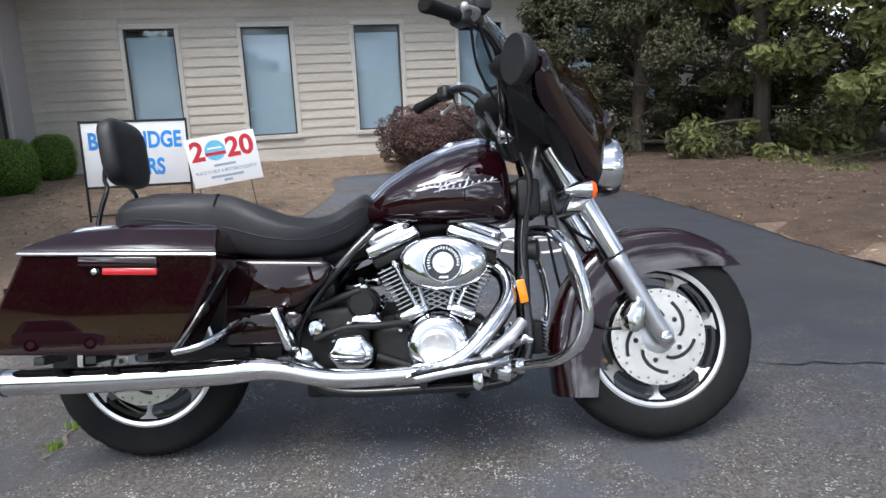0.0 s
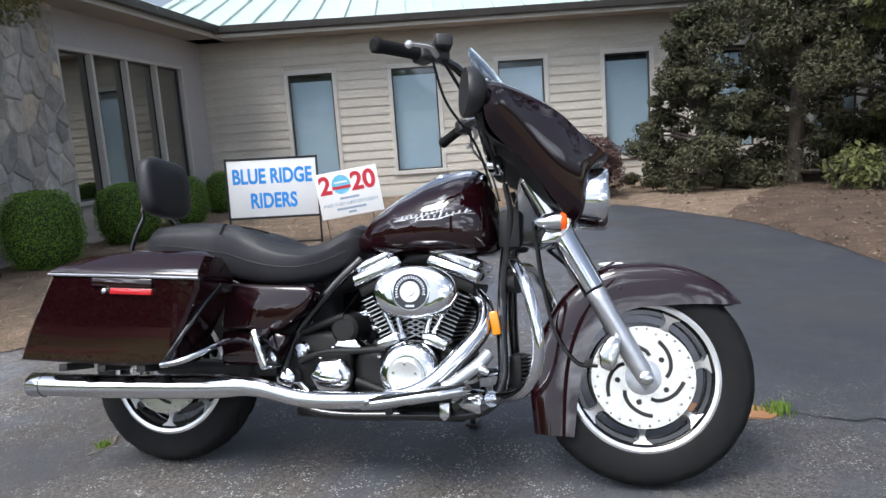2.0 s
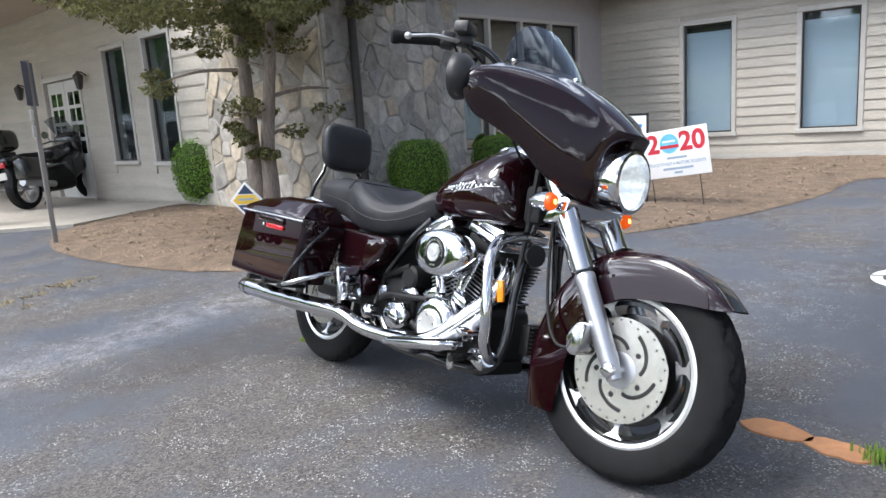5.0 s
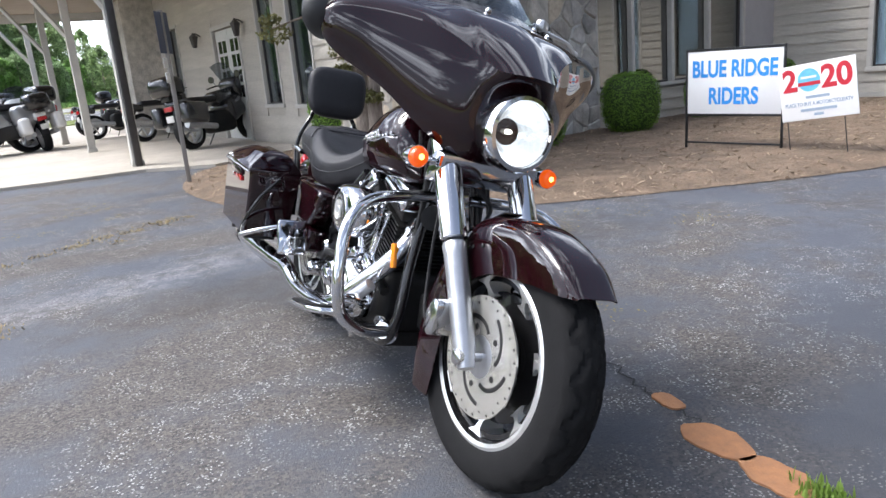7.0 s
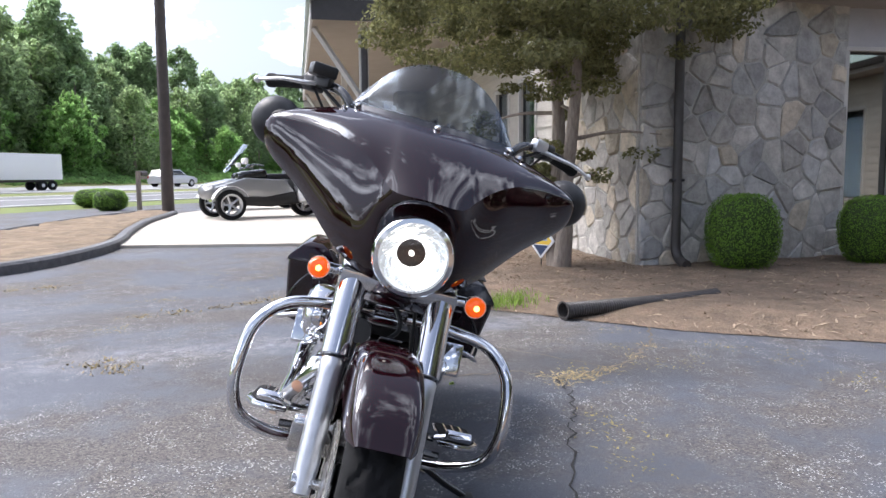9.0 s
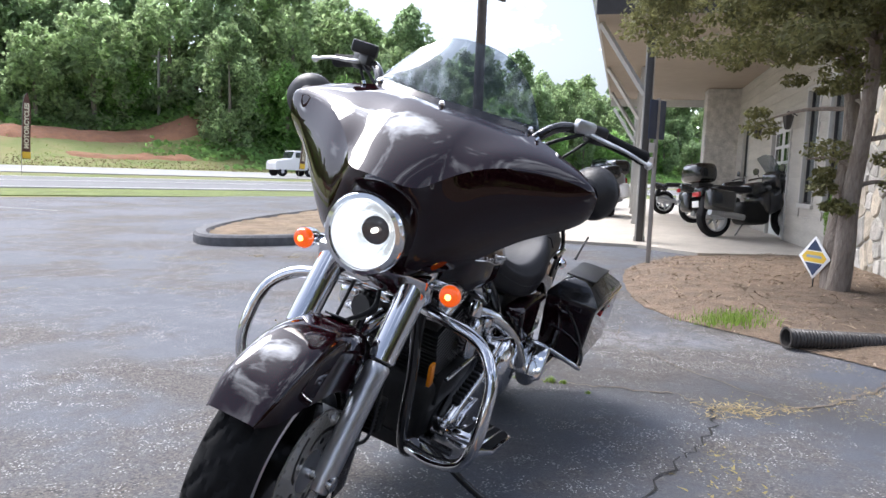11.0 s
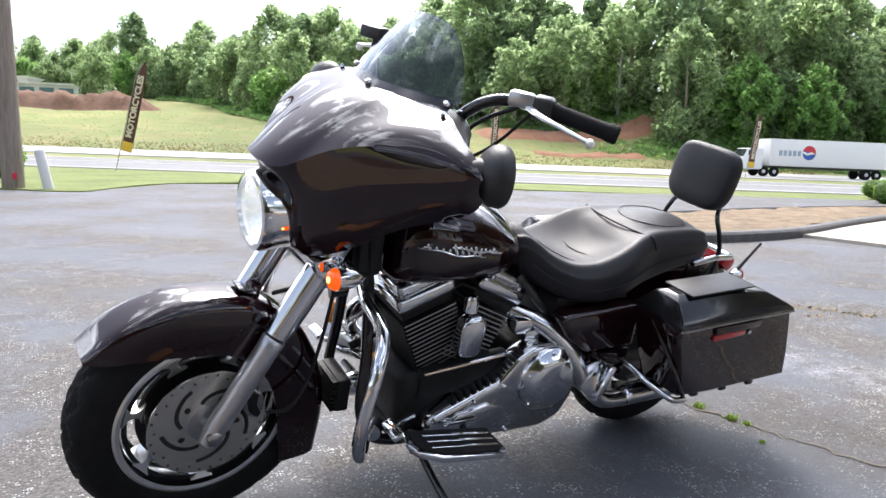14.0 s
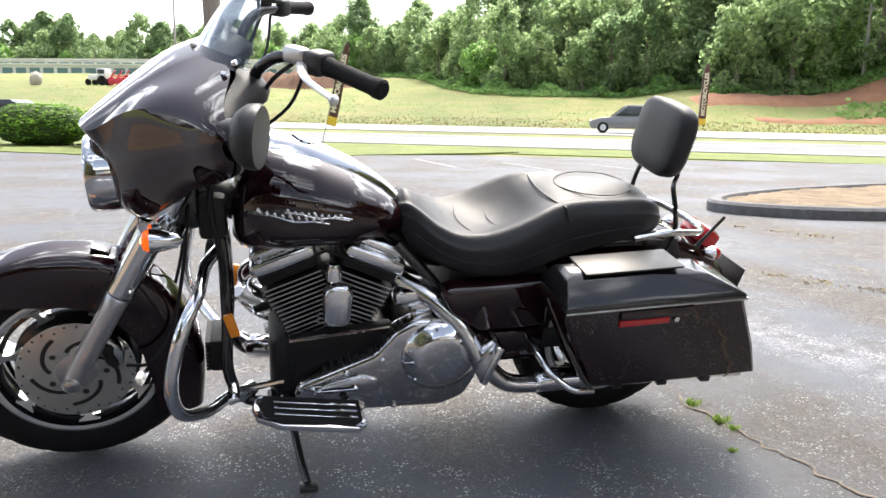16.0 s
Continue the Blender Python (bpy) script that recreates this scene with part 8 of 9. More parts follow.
for k in range(260):
    a, rr_ = rngt.uniform(0, 6.28), 2.1 * math.sqrt(rngt.random())
    z = 2.76 + 0.98 * (1 - (rr_ / 2.1) ** 2) * rngt.uniform(-0.75, 1.0) + rngt.gauss(0, 0.1)
    cen.append((math.cos(a) * rr_, math.sin(a) * rr_, z))
    rad.append(rngt.uniform(0.14, 0.34))
rg = np.random.default_rng(3)
p, d = clump_points(rg, 60000, cen, rad, 0.5)
part("crown", quads_mesh("leaves", p, d * 0.4 + rg.normal(size=d.shape) * 0.5 + (0, 0, 0.5), rg.uniform(0.022, 0.042, len(p)), rg, 0.5, 0.2, "maple_leaf"), None, tree, "dark green leaf clumps")

# ---- evergreens and a broadleaf tree beyond the drive ----
def shrub_tree(name, x, y, h, w, seed, material, label, n=14000, leaf=(0.03, 0.055), droop=0.0, lean=(0, 0), cat="tree", clumps=46):
    r = random.Random(seed)
    t = thing(name, Matrix.Translation((x, y, 0.02)), label, cat, "evergreens beyond the drive" if name == "evergreen" else "")
    part("trunk", tube(BM(), [(0, 0, 0), (0.05 + lean[0] * 0.3, lean[1] * 0.3, h * 0.35), (lean[0] * 0.7, lean[1] * 0.7, h * 0.7), (lean[0], lean[1], h * 0.97)], 0.1, 9, 5, radii=[0.12, 0.09, 0.05, 0.015]), "bark_dark", t)
    cen, rad = [], []
    for k in range(clumps):
        z = h * r.uniform(0.03, 0.97)
        R = w * (1 - 0.75 * (z / h) ** 1.4) * r.uniform(0.25, 1.0)
        a = r.uniform(0, 6.283)
        c = Vector((math.cos(a) * R + lean[0] * z / h, math.sin(a) * R + lean[1] * z / h, z - droop * R))
        cen.append(tuple(c))
        rad.append(r.uniform(0.16, 0.42) * w * 0.5)
        if k % 3 == 0:
            part("limb", tube(BM(), [(lean[0] * z / h * 0.8, lean[1] * z / h * 0.8, z * 0.85), tuple(c.lerp(Vector((0, 0, z)), 0.4)), tuple(c)], 0.02, 6, 3, radii=[0.03, 0.02, 0.006]), "bark_dark", t)
    rg = np.random.default_rng(seed)
    p, d = clump_points(rg, n, cen, rad, 0.7)
    p[:, 2] = np.maximum(p[:, 2], 0.03)
    part("crown", quads_mesh("leaves", p, d * 0.5 + rg.normal(size=d.shape) * 0.5 + (0, 0, 0.4), rg.uniform(*leaf, len(p)), rg, 0.45, 0.2, material), None, t)
    return t


for k, (x, y, h, w) in enumerate(((2.3, 9.0, 2.6, 1.25), (3.5, 8.8, 3.7, 1.7), (4.9, 8.8, 5.2, 1.9), (6.4, 8.4, 6.5, 2.1), (8.2, 7.9, 7.5, 2.4), (4.2, 10.2, 5.6, 1.6), (10.2, 7.4, 8.5, 2.6), (5.8, 10.3, 7.0, 2.0), (7.6, 10.2, 8.0, 2.3))):
    shrub_tree("evergreen", x, y, h, w, 40 + k, "evergreen", "dense dark green evergreen beyond the drive", 34000 if k < 5 else 9000, (0.02, 0.046) if k < 5 else (0.035, 0.085), clumps=110)
shrub_tree("dogwood", 7.4, 7.0, 5.4, 2.8, 61, "dogwood", "broadleaf tree with drooping yellowish green branches", 13000, (0.045, 0.085), 0.25, (-1.3, -0.4))
shrub_tree("dogwood", 6.7, 6.0, 4.4, 2.0, 63, "dogwood", "broadleaf tree with drooping yellowish green branches", 9000, (0.045, 0.085), 0.3, (-0.7, -0.3))
shrub_tree("dogwood", 5.0, 7.9, 4.2, 1.5, 62, "dogwood", "broadleaf sapling with drooping yellowish green branches", 3500, (0.045, 0.08), 0.2, (-0.6, -0.5))

# ---- far woods, kudzu ----
def wood_mesh(seed, h, w, n, material, skirt=0.0):
    """A full crown of leaf clumps from near the ground to an uneven top."""
    r = random.Random(seed)
    cen, rad = [], []
    for k in range(75):
        f = r.uniform(skirt, 1.0)
        z = h * f
        prof = 0.62 + 0.38 * math.sin(math.pi * min(1, f * 1.1)) if f < 0.62 else max(0.1, 1.0 - ((f - 0.5) / 0.5) ** 3.0)
        R = w * prof * math.sqrt(r.uniform(0.1, 1.0))
        a = r.uniform(0, 6.283)
        cen.append((math.cos(a) * R, math.sin(a) * R, z))
        rad.append(r.uniform(0.22, 0.5) * w * 0.62)
    rg = np.random.default_rng(seed)
    p, d = clump_points(rg, n, cen, rad, 1.3)
    p[:, 2] = np.maximum(p[:, 2], 0.05)
    return quads_mesh("leaves", p, d * 0.45 + rg.normal(size=d.shape) * 0.6 + (0, 0, 0.3), rg.uniform(0.16, 0.38, n), rg, 0.6, 0.3, material)


WOOD = [(wood_mesh(71, 10, 3.4, 4200, "forest"), 10), (wood_mesh(72, 12, 3.9, 4200, "forest"), 12), (wood_mesh(73, 9, 3.5, 4200, "forest_dark"), 9), (wood_mesh(74, 13, 3.2, 4200, "forest_dark", 0.1), 13), (wood_mesh(75, 8, 3.3, 4200, "kudzu"), 8)]
TRUNK = finish(tube(BM(), [(0, 0, -0.5), (0.1, 0, 4), (0, 0.1, 9)], 0.2, 7, 3, radii=[0.26, 0.17, 0.05]))
TRUNK.materials.append(MATS["bark"])
wood_edge = lambda r: 53 + 30 * sstep(-12, -32, r) if r > -32 else 83
rw = random.Random(77)
spots = []
for r0, r1, s0, s1, step, rows in ((8, 24, 44, 62, 3.6, 3), (22, 125, 31, 50, 3.6, 3), (-46, 10, 0, 21, 3.6, 3), (-150, -40, 126, 145, 4.8, 3)):
    for row in range(rows):
        r = r0 + rw.uniform(0, step)
        while r < r1:
            edge = wood_edge(r) if s0 == 0 else s0
            spots.append((r + rw.uniform(-1, 1), edge + (s1 - s0) * (row + rw.uniform(0, 0.8)) / rows, row))
            r += step
for r, s, row in spots:
    k = rw.choice((0, 0, 1, 2, 3, 4) if row == 0 else (0, 1, 1, 2, 3))
    me, h = WOOD[4 if row == 0 and r > 22 and rw.random() < 0.3 else k]
    sc = rw.uniform(0.72, 1.12) * (1.08 if row else 0.88)
    if r >= 8:
        sc *= 1.2 if r < 24 else 0.97 if r < 60 else 0.74
    elif r > -46:
        sc *= 1.02 if r > -8 else 0.86
    else:
        sc *= 1.12
    t = thing("wood_tree", Matrix.Translation((*rs(r, s), land(r, s) - 0.2)) @ Matrix.Rotation(rw.uniform(0, 6.28), 4, "Z") @ Matrix.Scale(sc, 4), "leafy green tree at the edge of the far woods", "tree", "trees of the far woods")
    part("trunk", TRUNK, None, t)
    part("crown", me, None, t)
rg = np.random.default_rng(9)
K = 60000
kr, ks = rg.uniform(9, 120, K), rg.uniform(26.5, 50, K)
keep = kr > 21 + 4 * np.sin(ks * 0.7) - 8 * (ks > 43) + rg.uniform(-3, 5, K)
pts, nrm = [], []
for r, s in zip(kr[keep], ks[keep]):
    x, y = rs(r, s)
    mound = 1.3 * max(0, noise.noise((r * 0.22, s * 0.3, 4))) + 0.5 * abs(noise.noise((r * 0.7, s * 0.8, 8)))
    pts.append((x, y, land(r, s) + mound * rg.uniform(0.5, 1.05) + 0.05))
    nrm.append((-RN.x * 0.7, -RN.y * 0.7, 0.8))
for r in rg.uniform(-34, 24, 9000):
    s = wood_edge(r) - rg.uniform(-2.5, 3.0) if r < 8 else rg.uniform(43, 47)
    pts.append((*rs(r, s), land(r, s) + 0.05 + rg.uniform(0.2, 1) * (0.3 + 2.2 * max(0, noise.noise((r * 0.35, s * 0.3, 6))))))
    nrm.append((-RN.x * 0.7, -RN.y * 0.7, 0.8))
me = quads_mesh("kudzu", pts, np.array(nrm) + rg.normal(size=(len(pts), 3)) * 0.35, rg.uniform(0.14, 0.32, len(pts)), rg, 0.75, 0.2, "kudzu")
tagged(put("kudzu", me, None), "kudzu vines covering the bank beyond the road", "vines", kind="stuff")
n = 6000
fr, fs_ = rg.uniform(-90, 24, n), 25.5 + 33 * rg.uniform(0, 1, n) ** 1.4
pts = [(*rs(r, s), land(r, s) + 0.06) for r, s in zip(fr, fs_)]
me = quads_mesh("tall_grass", pts, rg.normal(size=(n, 3)) * (1, 1, 0.15), rg.uniform(0.05, 0.12, n), rg, 0.25, 0.1, "dry_grass", up=np.tile((0, 0, 0.0), (n, 1)))
me.materials.clear()
me.materials.append(MATS["green_weed"])
tagged(put("tall_grass", me, None), "rough tall grass on the field beyond the road", "grass", kind="stuff")

n = 9000
pts = [(*rs(r, s), land(r, s) + 0.05) for r, s in zip(rg.uniform(-110, 30, n), 25.3 + 5 * rg.uniform(0, 1, n) ** 1.5)]
me = quads_mesh("dry_verge", pts, rg.normal(size=(n, 3)) * (1, 1, 0.15), rg.uniform(0.05, 0.11, n), rg, 0.3, 0.1, "straw_yellow", up=np.tile((0, 0, 0.0), (n, 1)))
tagged(put("dry_verge", me, None), "dry tan grass along the far edge of the road", "grass", kind="stuff")

# ---- poles, flags, mailbox, cars ----
lp = thing("light_pole", Matrix.Translation((-17.0, -6.85, 0.03)), "tall dark brown timber light pole on the island", "pole")
part("shaft", tube(BM(), [(0, 0, -0.1), (-0.04, 0, 4), (-0.1, 0, 9.5)], 0.16, 12, 4, radii=[0.17, 0.15, 0.12]), "pole_dark", lp)
part("arm", box(BM(), (-0.06, 0.0, 6.15), (0.1, 2.0, 0.1), 0.01, Matrix.Rotation(radians(70), 4, "Z")), "pole_dark", lp)
part("lamp_head", box(BM(), (0.75, -0.3, 6.12), (0.9, 0.35, 0.16), 0.03, Matrix.Rotation(radians(-20), 4, "Z")), "pole_grey", lp)
up = thing("timber_pole", Matrix.Translation((2.2, -14.1, 0.0)), "weathered grey-brown timber pole by the lot", "pole")
part("shaft", tube(BM(), [(0, 0, -0.1), (0.16, 0, 5), (0.36, 0.05, 11)], 0.17, 14, 4, radii=[0.2, 0.175, 0.15]), "pole_wood", up)
part("reflector_tag", box(BM(), (-0.02, 0.2, 0.25), (0.08, 0.03, 0.12), 0.005), "brand_red", up)
bo = thing("bollard", Matrix.Translation((1.62, -13.75, 0.0)) @ Matrix.Rotation(radians(11), 4, "Y"), "leaning white marker post on the grass", "bollard")
part("post", lathe(BM(), (0, 0, -0.05), (0, 0, 1), [(0, 0.095), (0.78, 0.095), (0.82, 0.08), (0.83, 0.01)], 14), "panel_white", bo)
for r, s, h in ((20.5, 43.5, 6.2),):
    x, y = rs(r, s)
    p = thing("utility_pole", Matrix.Translation((x, y, land(r, s))), "grey utility pole beyond the road", "pole", "utility poles")
    part("shaft", tube(BM(), [(0, 0, -0.2), (0, 0, h / 2), (0, 0, h)], 0.13, 8, 2, radii=[0.15, 0.13, 0.11]), "pole_grey", p)
    part("crossarm", box(BM(), (0, 0, h - 0.5), (0.1, 1.4, 0.1), 0.01, Matrix.Rotation(radians(30), 4, "Z")), "pole_grey", p)
for r, s, h, w in ((-42.5, 98, 6.4, 0.09), (-75.5, 104, 7.8, 0.09), (-81.5, 104, 17.0, 0.3)):
    p = thing("lamp_mast", Matrix.Translation((*rs(r, s), land(r, s))), "thin pale grey mast among the storage sheds", "mast", "masts by the sheds")
    part("shaft", tube(BM(), [(0, 0, -0.2), (0, 0, h / 2), (0, 0, h)], w, 8, 2, radii=[w, w * 0.8, w * 0.55]), "pole_grey", p)
    part("lamp_head", box(BM(), (0.3, 0, h), (0.7, 0.25, 0.14), 0.03), "pole_grey", p)


def feather_flag(x, y, z, turn, lean):
    m = Matrix.Translation((x, y, z)) @ Matrix.Rotation(turn, 4, "Z") @ Matrix.Rotation(lean, 4, "Y")
    t = thing("feather_flag", m, "tall brown feather flag lettered in cream beside the road", "flag", "feather flags")
    part("pole", tube(BM(), [(0, 0, 0), (0, 0, 2.2), (0.03, 0, 3.4), (0.18, 0, 3.75)], 0.014, 8, 4), "pole_grey", t)
    b = BM()
    g = []
    for k in range(18):
        zz = 0.75 + 3.0 * k / 17
        w = 0.34 * (1 - 0.08 * (k / 17)) * (1 if k < 14 else 1 - ((k - 13) / 4.2) ** 2)
        x0 = 0.02 + (0.0 if k < 14 else 0.16 * ((k - 13) / 4) ** 2)
        g.append([(x0 + max(0.03, w) * i / 5, 0.03 * math.sin(i * 1.1 + k * 0.5), zz) for i in range(6)])
    sheet(b, g, 0.002)
    cl = part("cloth", b, "flag_brown", t, "brown printed cloth")
    word = "MOTORCYCLES"
    for side in (-1, 1):
        mm = Matrix.Translation((0.185, side * 0.045, 2.25)) @ Matrix.Rotation(radians(0 if side < 0 else 180), 4, "Z") @ UPR @ Matrix.Rotation(radians(90), 4, "Z")
        text_part("lettering", word, 0.26, mm, "flag_cream", t, 0.003, 1.12, 0.012)
    part("base_panel", box(BM(), (0.19, -0.0, 0.92), (0.33, 0.07, 0.3), 0.004), "flag_yellow", t)
    return t


for x, y, turn, lean in ((-0.55, -24.2, 2.72, 0.22), (-19.3, -30.1, 2.72, 0.03), (-32.1, -24.0, 2.72, 0.12)):
    r, s = (Vector((x, y)) - RO).dot(RD), (Vector((x, y)) - RO).dot(RN)
    feather_flag(x, y, land(r, s), turn, lean)
mb = thing("mailbox", Matrix.Translation((-19.2, -8.5, 0.05)), "dark mailbox on a brown timber post", "mailbox")
part("post", box(BM(), (0, 0, 0.6), (0.12, 0.12, 1.2), 0.01), "pole_wood", mb)
part("arm", box(BM(), (-0.2, 0.05, 1.0), (0.6, 0.1, 0.1), 0.01), "pole_wood", mb)
b = BM()
rings(b, [[(x, 0.1 * math.cos(a), 1.12 + 0.1 * max(-0.6, math.sin(a))) for a in np.linspace(0, 2 * math.pi, 14, endpoint=False)] for x in (-0.55, -0.05)])
part("box", b, "pole_dark", mb)


def vehicle(name, length, width, height, paint, label, van=False):
    """A plain road car with body, cabin glass, wheels and lamps; x forward, on z = 0."""
    t = thing(name, Matrix(), label, "car")
    L, W, H = length / 2, width / 2, height
    body = [(-L, 0.45), (-L, 0.95), (-L + 0.15, 1.02), (L * 0.35, 1.0), (L * 0.75, 0.9), (L - 0.05, 0.72), (L, 0.5), (L - 0.1, 0.3), (-L + 0.1, 0.3)]
    part("body", plate(BM(), body, -W, W, 0.06, 3), paint, t)
    roof_b = [(-L + 0.1, 0.98), (-L + (0.2 if van else 0.45), H - 0.06), (-L + 0.7, H), (L * 0.05, H), (L * 0.45, 0.98)]
    part("cabin", plate(BM(), roof_b, -W + 0.1, W - 0.1, 0.05, 3), paint, t)
    for s in (-1, 1):
        part("side_glass", plate(BM(), [(-L + 0.45, 1.03), (-L + 0.7, H - 0.1), (L * 0.03, H - 0.1), (L * 0.33, 1.03)], s * (W - 0.1), s * (W - 0.085), 0.004), "car_glass", t)
        for x in (-L * 0.62, L * 0.64):
            tyre = part("wheel", lathe(BM(), (x, s * (W - 0.2), 0.33), (0, s, 0), [(0, 0.25), (0.02, 0.33), (0.2, 0.33), (0.215, 0.3), (0.21, 0.2), (0.19, 0.02)], 22), "rubber", t)
            part("hubcap", lathe(BM(), (x, s * (W - 0.0), 0.33), (0, s, 0), [(0, 0.2), (0.012, 0.19), (0.02, 0.03)], 14), "car_silver", tyre)
        part("headlight", box(BM(), (L - 0.1, s * (W - 0.25), 0.72), (0.14, 0.3, 0.12), 0.03), "lamp_bowl", t)
        part("tail_light", box(BM(), (-L + 0.02, s * (W - 0.15), 0.85), (0.06, 0.16, 0.22), 0.02), "red_lens", t)
    part("windscreen", plate(BM(), [(L * 0.08, H - 0.08), (L * 0.12, H - 0.08), (L * 0.47, 1.0), (L * 0.42, 1.0)], -W + 0.18, W - 0.18, 0.004), "car_glass", t)
    return t


ang = math.atan2(RD.y, RD.x)
for name, x, y, turn, paint, label, dims in (("suv", -20.0, -38.8, ang + math.pi, "car_grey", "grey sport utility car on the far carriageway", (4.6, 1.85, 1.7)), ("car", -60, -21.5, ang, "car_silver", "pale hatchback on the far carriageway", (4.2, 1.75, 1.5)), ("sedan", 17.0, -49.0, ang, "car_black", "black saloon car on the far carriageway", (4.6, 1.8, 1.42))):
    v = vehicle(name, *dims, paint, label)
    r, s = (Vector((x, y)) - RO).dot(RD), (Vector((x, y)) - RO).dot(RN)
    v.matrix_basis = Matrix.Translation((x, y, land(r, s) + 0.055)) @ Matrix.Rotation(turn, 4, "Z")

# lorry with a long box trailer
x, y = rs(25.0, 20.0)
tk = thing("lorry", Matrix.Translation((x, y, land(25.0, 20.0) + 0.055)) @ Matrix.Rotation(ang + math.pi, 4, "Z") @ Matrix.Scale(0.63, 4), "white lorry with a long white box trailer on the far carriageway", "lorry")
part("trailer_box", box(BM(), (-3.0, 0, 2.55), (13.5, 2.5, 2.8), 0.03), "white_paint", tk)
part("chassis", box(BM(), (-2.5, 0, 1.0), (13.5, 1.0, 0.25), 0.02), "gutter", tk)
part("cab", plate(BM(), [(4.4, 0.7), (4.4, 2.9), (6.1, 2.9), (6.5, 2.0), (8.3, 1.75), (8.5, 1.4), (8.5, 0.7)], -1.15, 1.15, 0.1, 3), "white_paint", tk)
part("windscreen", plate(BM(), [(6.15, 2.8), (6.2, 2.8), (6.58, 2.05), (6.5, 2.05)], -1.0, 1.0), "car_glass", tk)
for s in (-1, 1):
    part("side_glass", box(BM(), (5.7, s * 1.16, 2.4), (0.7, 0.02, 0.6), 0.01), "car_glass", tk)
    for xx in (-8.6, -7.4, 3.0, 4.2, 7.6):
        wl = part("wheel", lathe(BM(), (xx, s * 0.85, 0.52), (0, s, 0), [(0, 0.4), (0.03, 0.52), (0.28, 0.52), (0.3, 0.45), (0.25, 0.2), (0.24, 0.02)], 22), "rubber", tk)
        part("hub", lathe(BM(), (xx, s * 1.05, 0.52), (0, s, 0), [(0, 0.24), (0.06, 0.2), (0.1, 0.06)], 12), "car_silver", wl)
    part("emblem", lathe(BM(), (-0.6, s * 1.25, 2.6), (0, s, 0), [(0, 0.75), (0.012, 0.75)], 36), "brand_red", tk, smooth=False)
    part("emblem", plate(BM(), [(-0.6 + 0.752 * math.cos(a), 2.6 + 0.752 * math.sin(a)) for a in np.linspace(math.pi * 1.05, math.pi * 2.1, 16)], s * 1.255, s * 1.27), "brand_blue", tk, smooth=False)
    part("emblem", plate(BM(), [(-1.3, 2.5), (-0.9, 2.72), (-0.4, 2.55), (0.12, 2.78), (0.1, 2.55), (-0.35, 2.33), (-0.85, 2.45)], s * 1.258, s * 1.275), "white_paint", tk, smooth=False)
    for k in range(5):
        part("letter_bar", box(BM(), (0.5 + 0.52 * k if s > 0 else -1.8 - 0.52 * k, s * 1.26, 2.5), (0.34, 0.012, 0.55), 0.02), "letter_grey", tk, smooth=False)

# long storage sheds across the field
for r0, r1, s, h in ((-130, -47.5, 103, 2.3), (-150, -68, 121, 4.6)):
    m = Matrix.Translation((*rs(r0, s), land((r0 + r1) / 2, s))) @ Matrix.Rotation(ang, 4, "Z")
    sh = thing("storage_shed", m, "long white storage shed with a row of green doors", "building", "storage sheds")
    L = r1 - r0
    part("wall", box(BM(), (L / 2, 0, h / 2 - 0.5), (L, 6, h + 1.0)), "panel_white", sh, smooth=False)
    part("roof", plate(BM(), [(-0.3, h), (L + 0.3, h), (L + 0.3, h + 0.25), (-0.3, h + 0.35)], -3.4, 3.4), "panel_white", sh, smooth=False)
    for k in range(int(L / 3.1)):
        part("door", box(BM(), (1.7 + 3.1 * k, -3.0, h / 2 - 0.25), (2.3, 0.12, h - 0.5), 0.02), "panel_green", sh, smooth=False)
bd = thing("hoarding", Matrix.Translation((*rs(-37.3, 34), land(-37.3, 34))) @ Matrix.Rotation(ang, 4, "Z"), "white real estate board on two posts in the field", "sign")
part("panel", box(BM(), (0, 0, 2.0), (3.0, 0.08, 1.3), 0.01), "sign_white", bd)
part("text_bar", box(BM(), (0, -0.05, 2.45), (2.8, 0.03, 0.25)), "sign_navy", bd, smooth=False)
part("text_bar", box(BM(), (0, -0.05, 1.5), (2.8, 0.03, 0.2)), "brand_red", bd, smooth=False)
for xx in (-1.3, 1.3):
    part("post", box(BM(), (xx, 0.09, 1.0), (0.1, 0.1, 2.6), 0.01), "panel_white", bd)


# farm machines and a stone on the field
tc_ = thing("farm_tractor", Matrix.Translation((*rs(-66, 60), land(-66, 60))) @ Matrix.Rotation(ang, 4, "Z"), "small white tractor on the field", "tractor")
part("hood", box(BM(), (-0.6, 0, 1.05), (1.7, 0.8, 0.7), 0.12, None, 3), "white_paint", tc_)
part("cab", box(BM(), (0.7, 0, 1.5), (1.3, 1.3, 1.3), 0.1, None, 3), "white_paint", tc_)
for s in (-1, 1):
    part("side_glass", box(BM(), (0.7, s * 0.655, 1.75), (1.0, 0.02, 0.55), 0.01), "car_glass", tc_)
    for xx, R in ((-1.2, 0.4), (0.8, 0.62)):
        part("wheel", lathe(BM(), (xx, s * 0.55, R), (0, s, 0), [(0, R * 0.7), (0.03, R), (0.24, R), (0.27, R * 0.8), (0.2, R * 0.3), (0.2, 0.02)], 20), "rubber", tc_)
hr = thing("disc_harrow", Matrix.Translation((*rs(-61.5, 60), land(-61.5, 60))) @ Matrix.Rotation(ang, 4, "Z"), "red steel farm implement with folded wings on the field", "farm machine")
for y in (-0.8, 0, 0.8):
    part("beam", tube(BM(), [(-2.4, y, 0.7), (0, y, 1.0), (2.4, y, 1.2)], 0.11, 6, 3), "brand_red", hr)
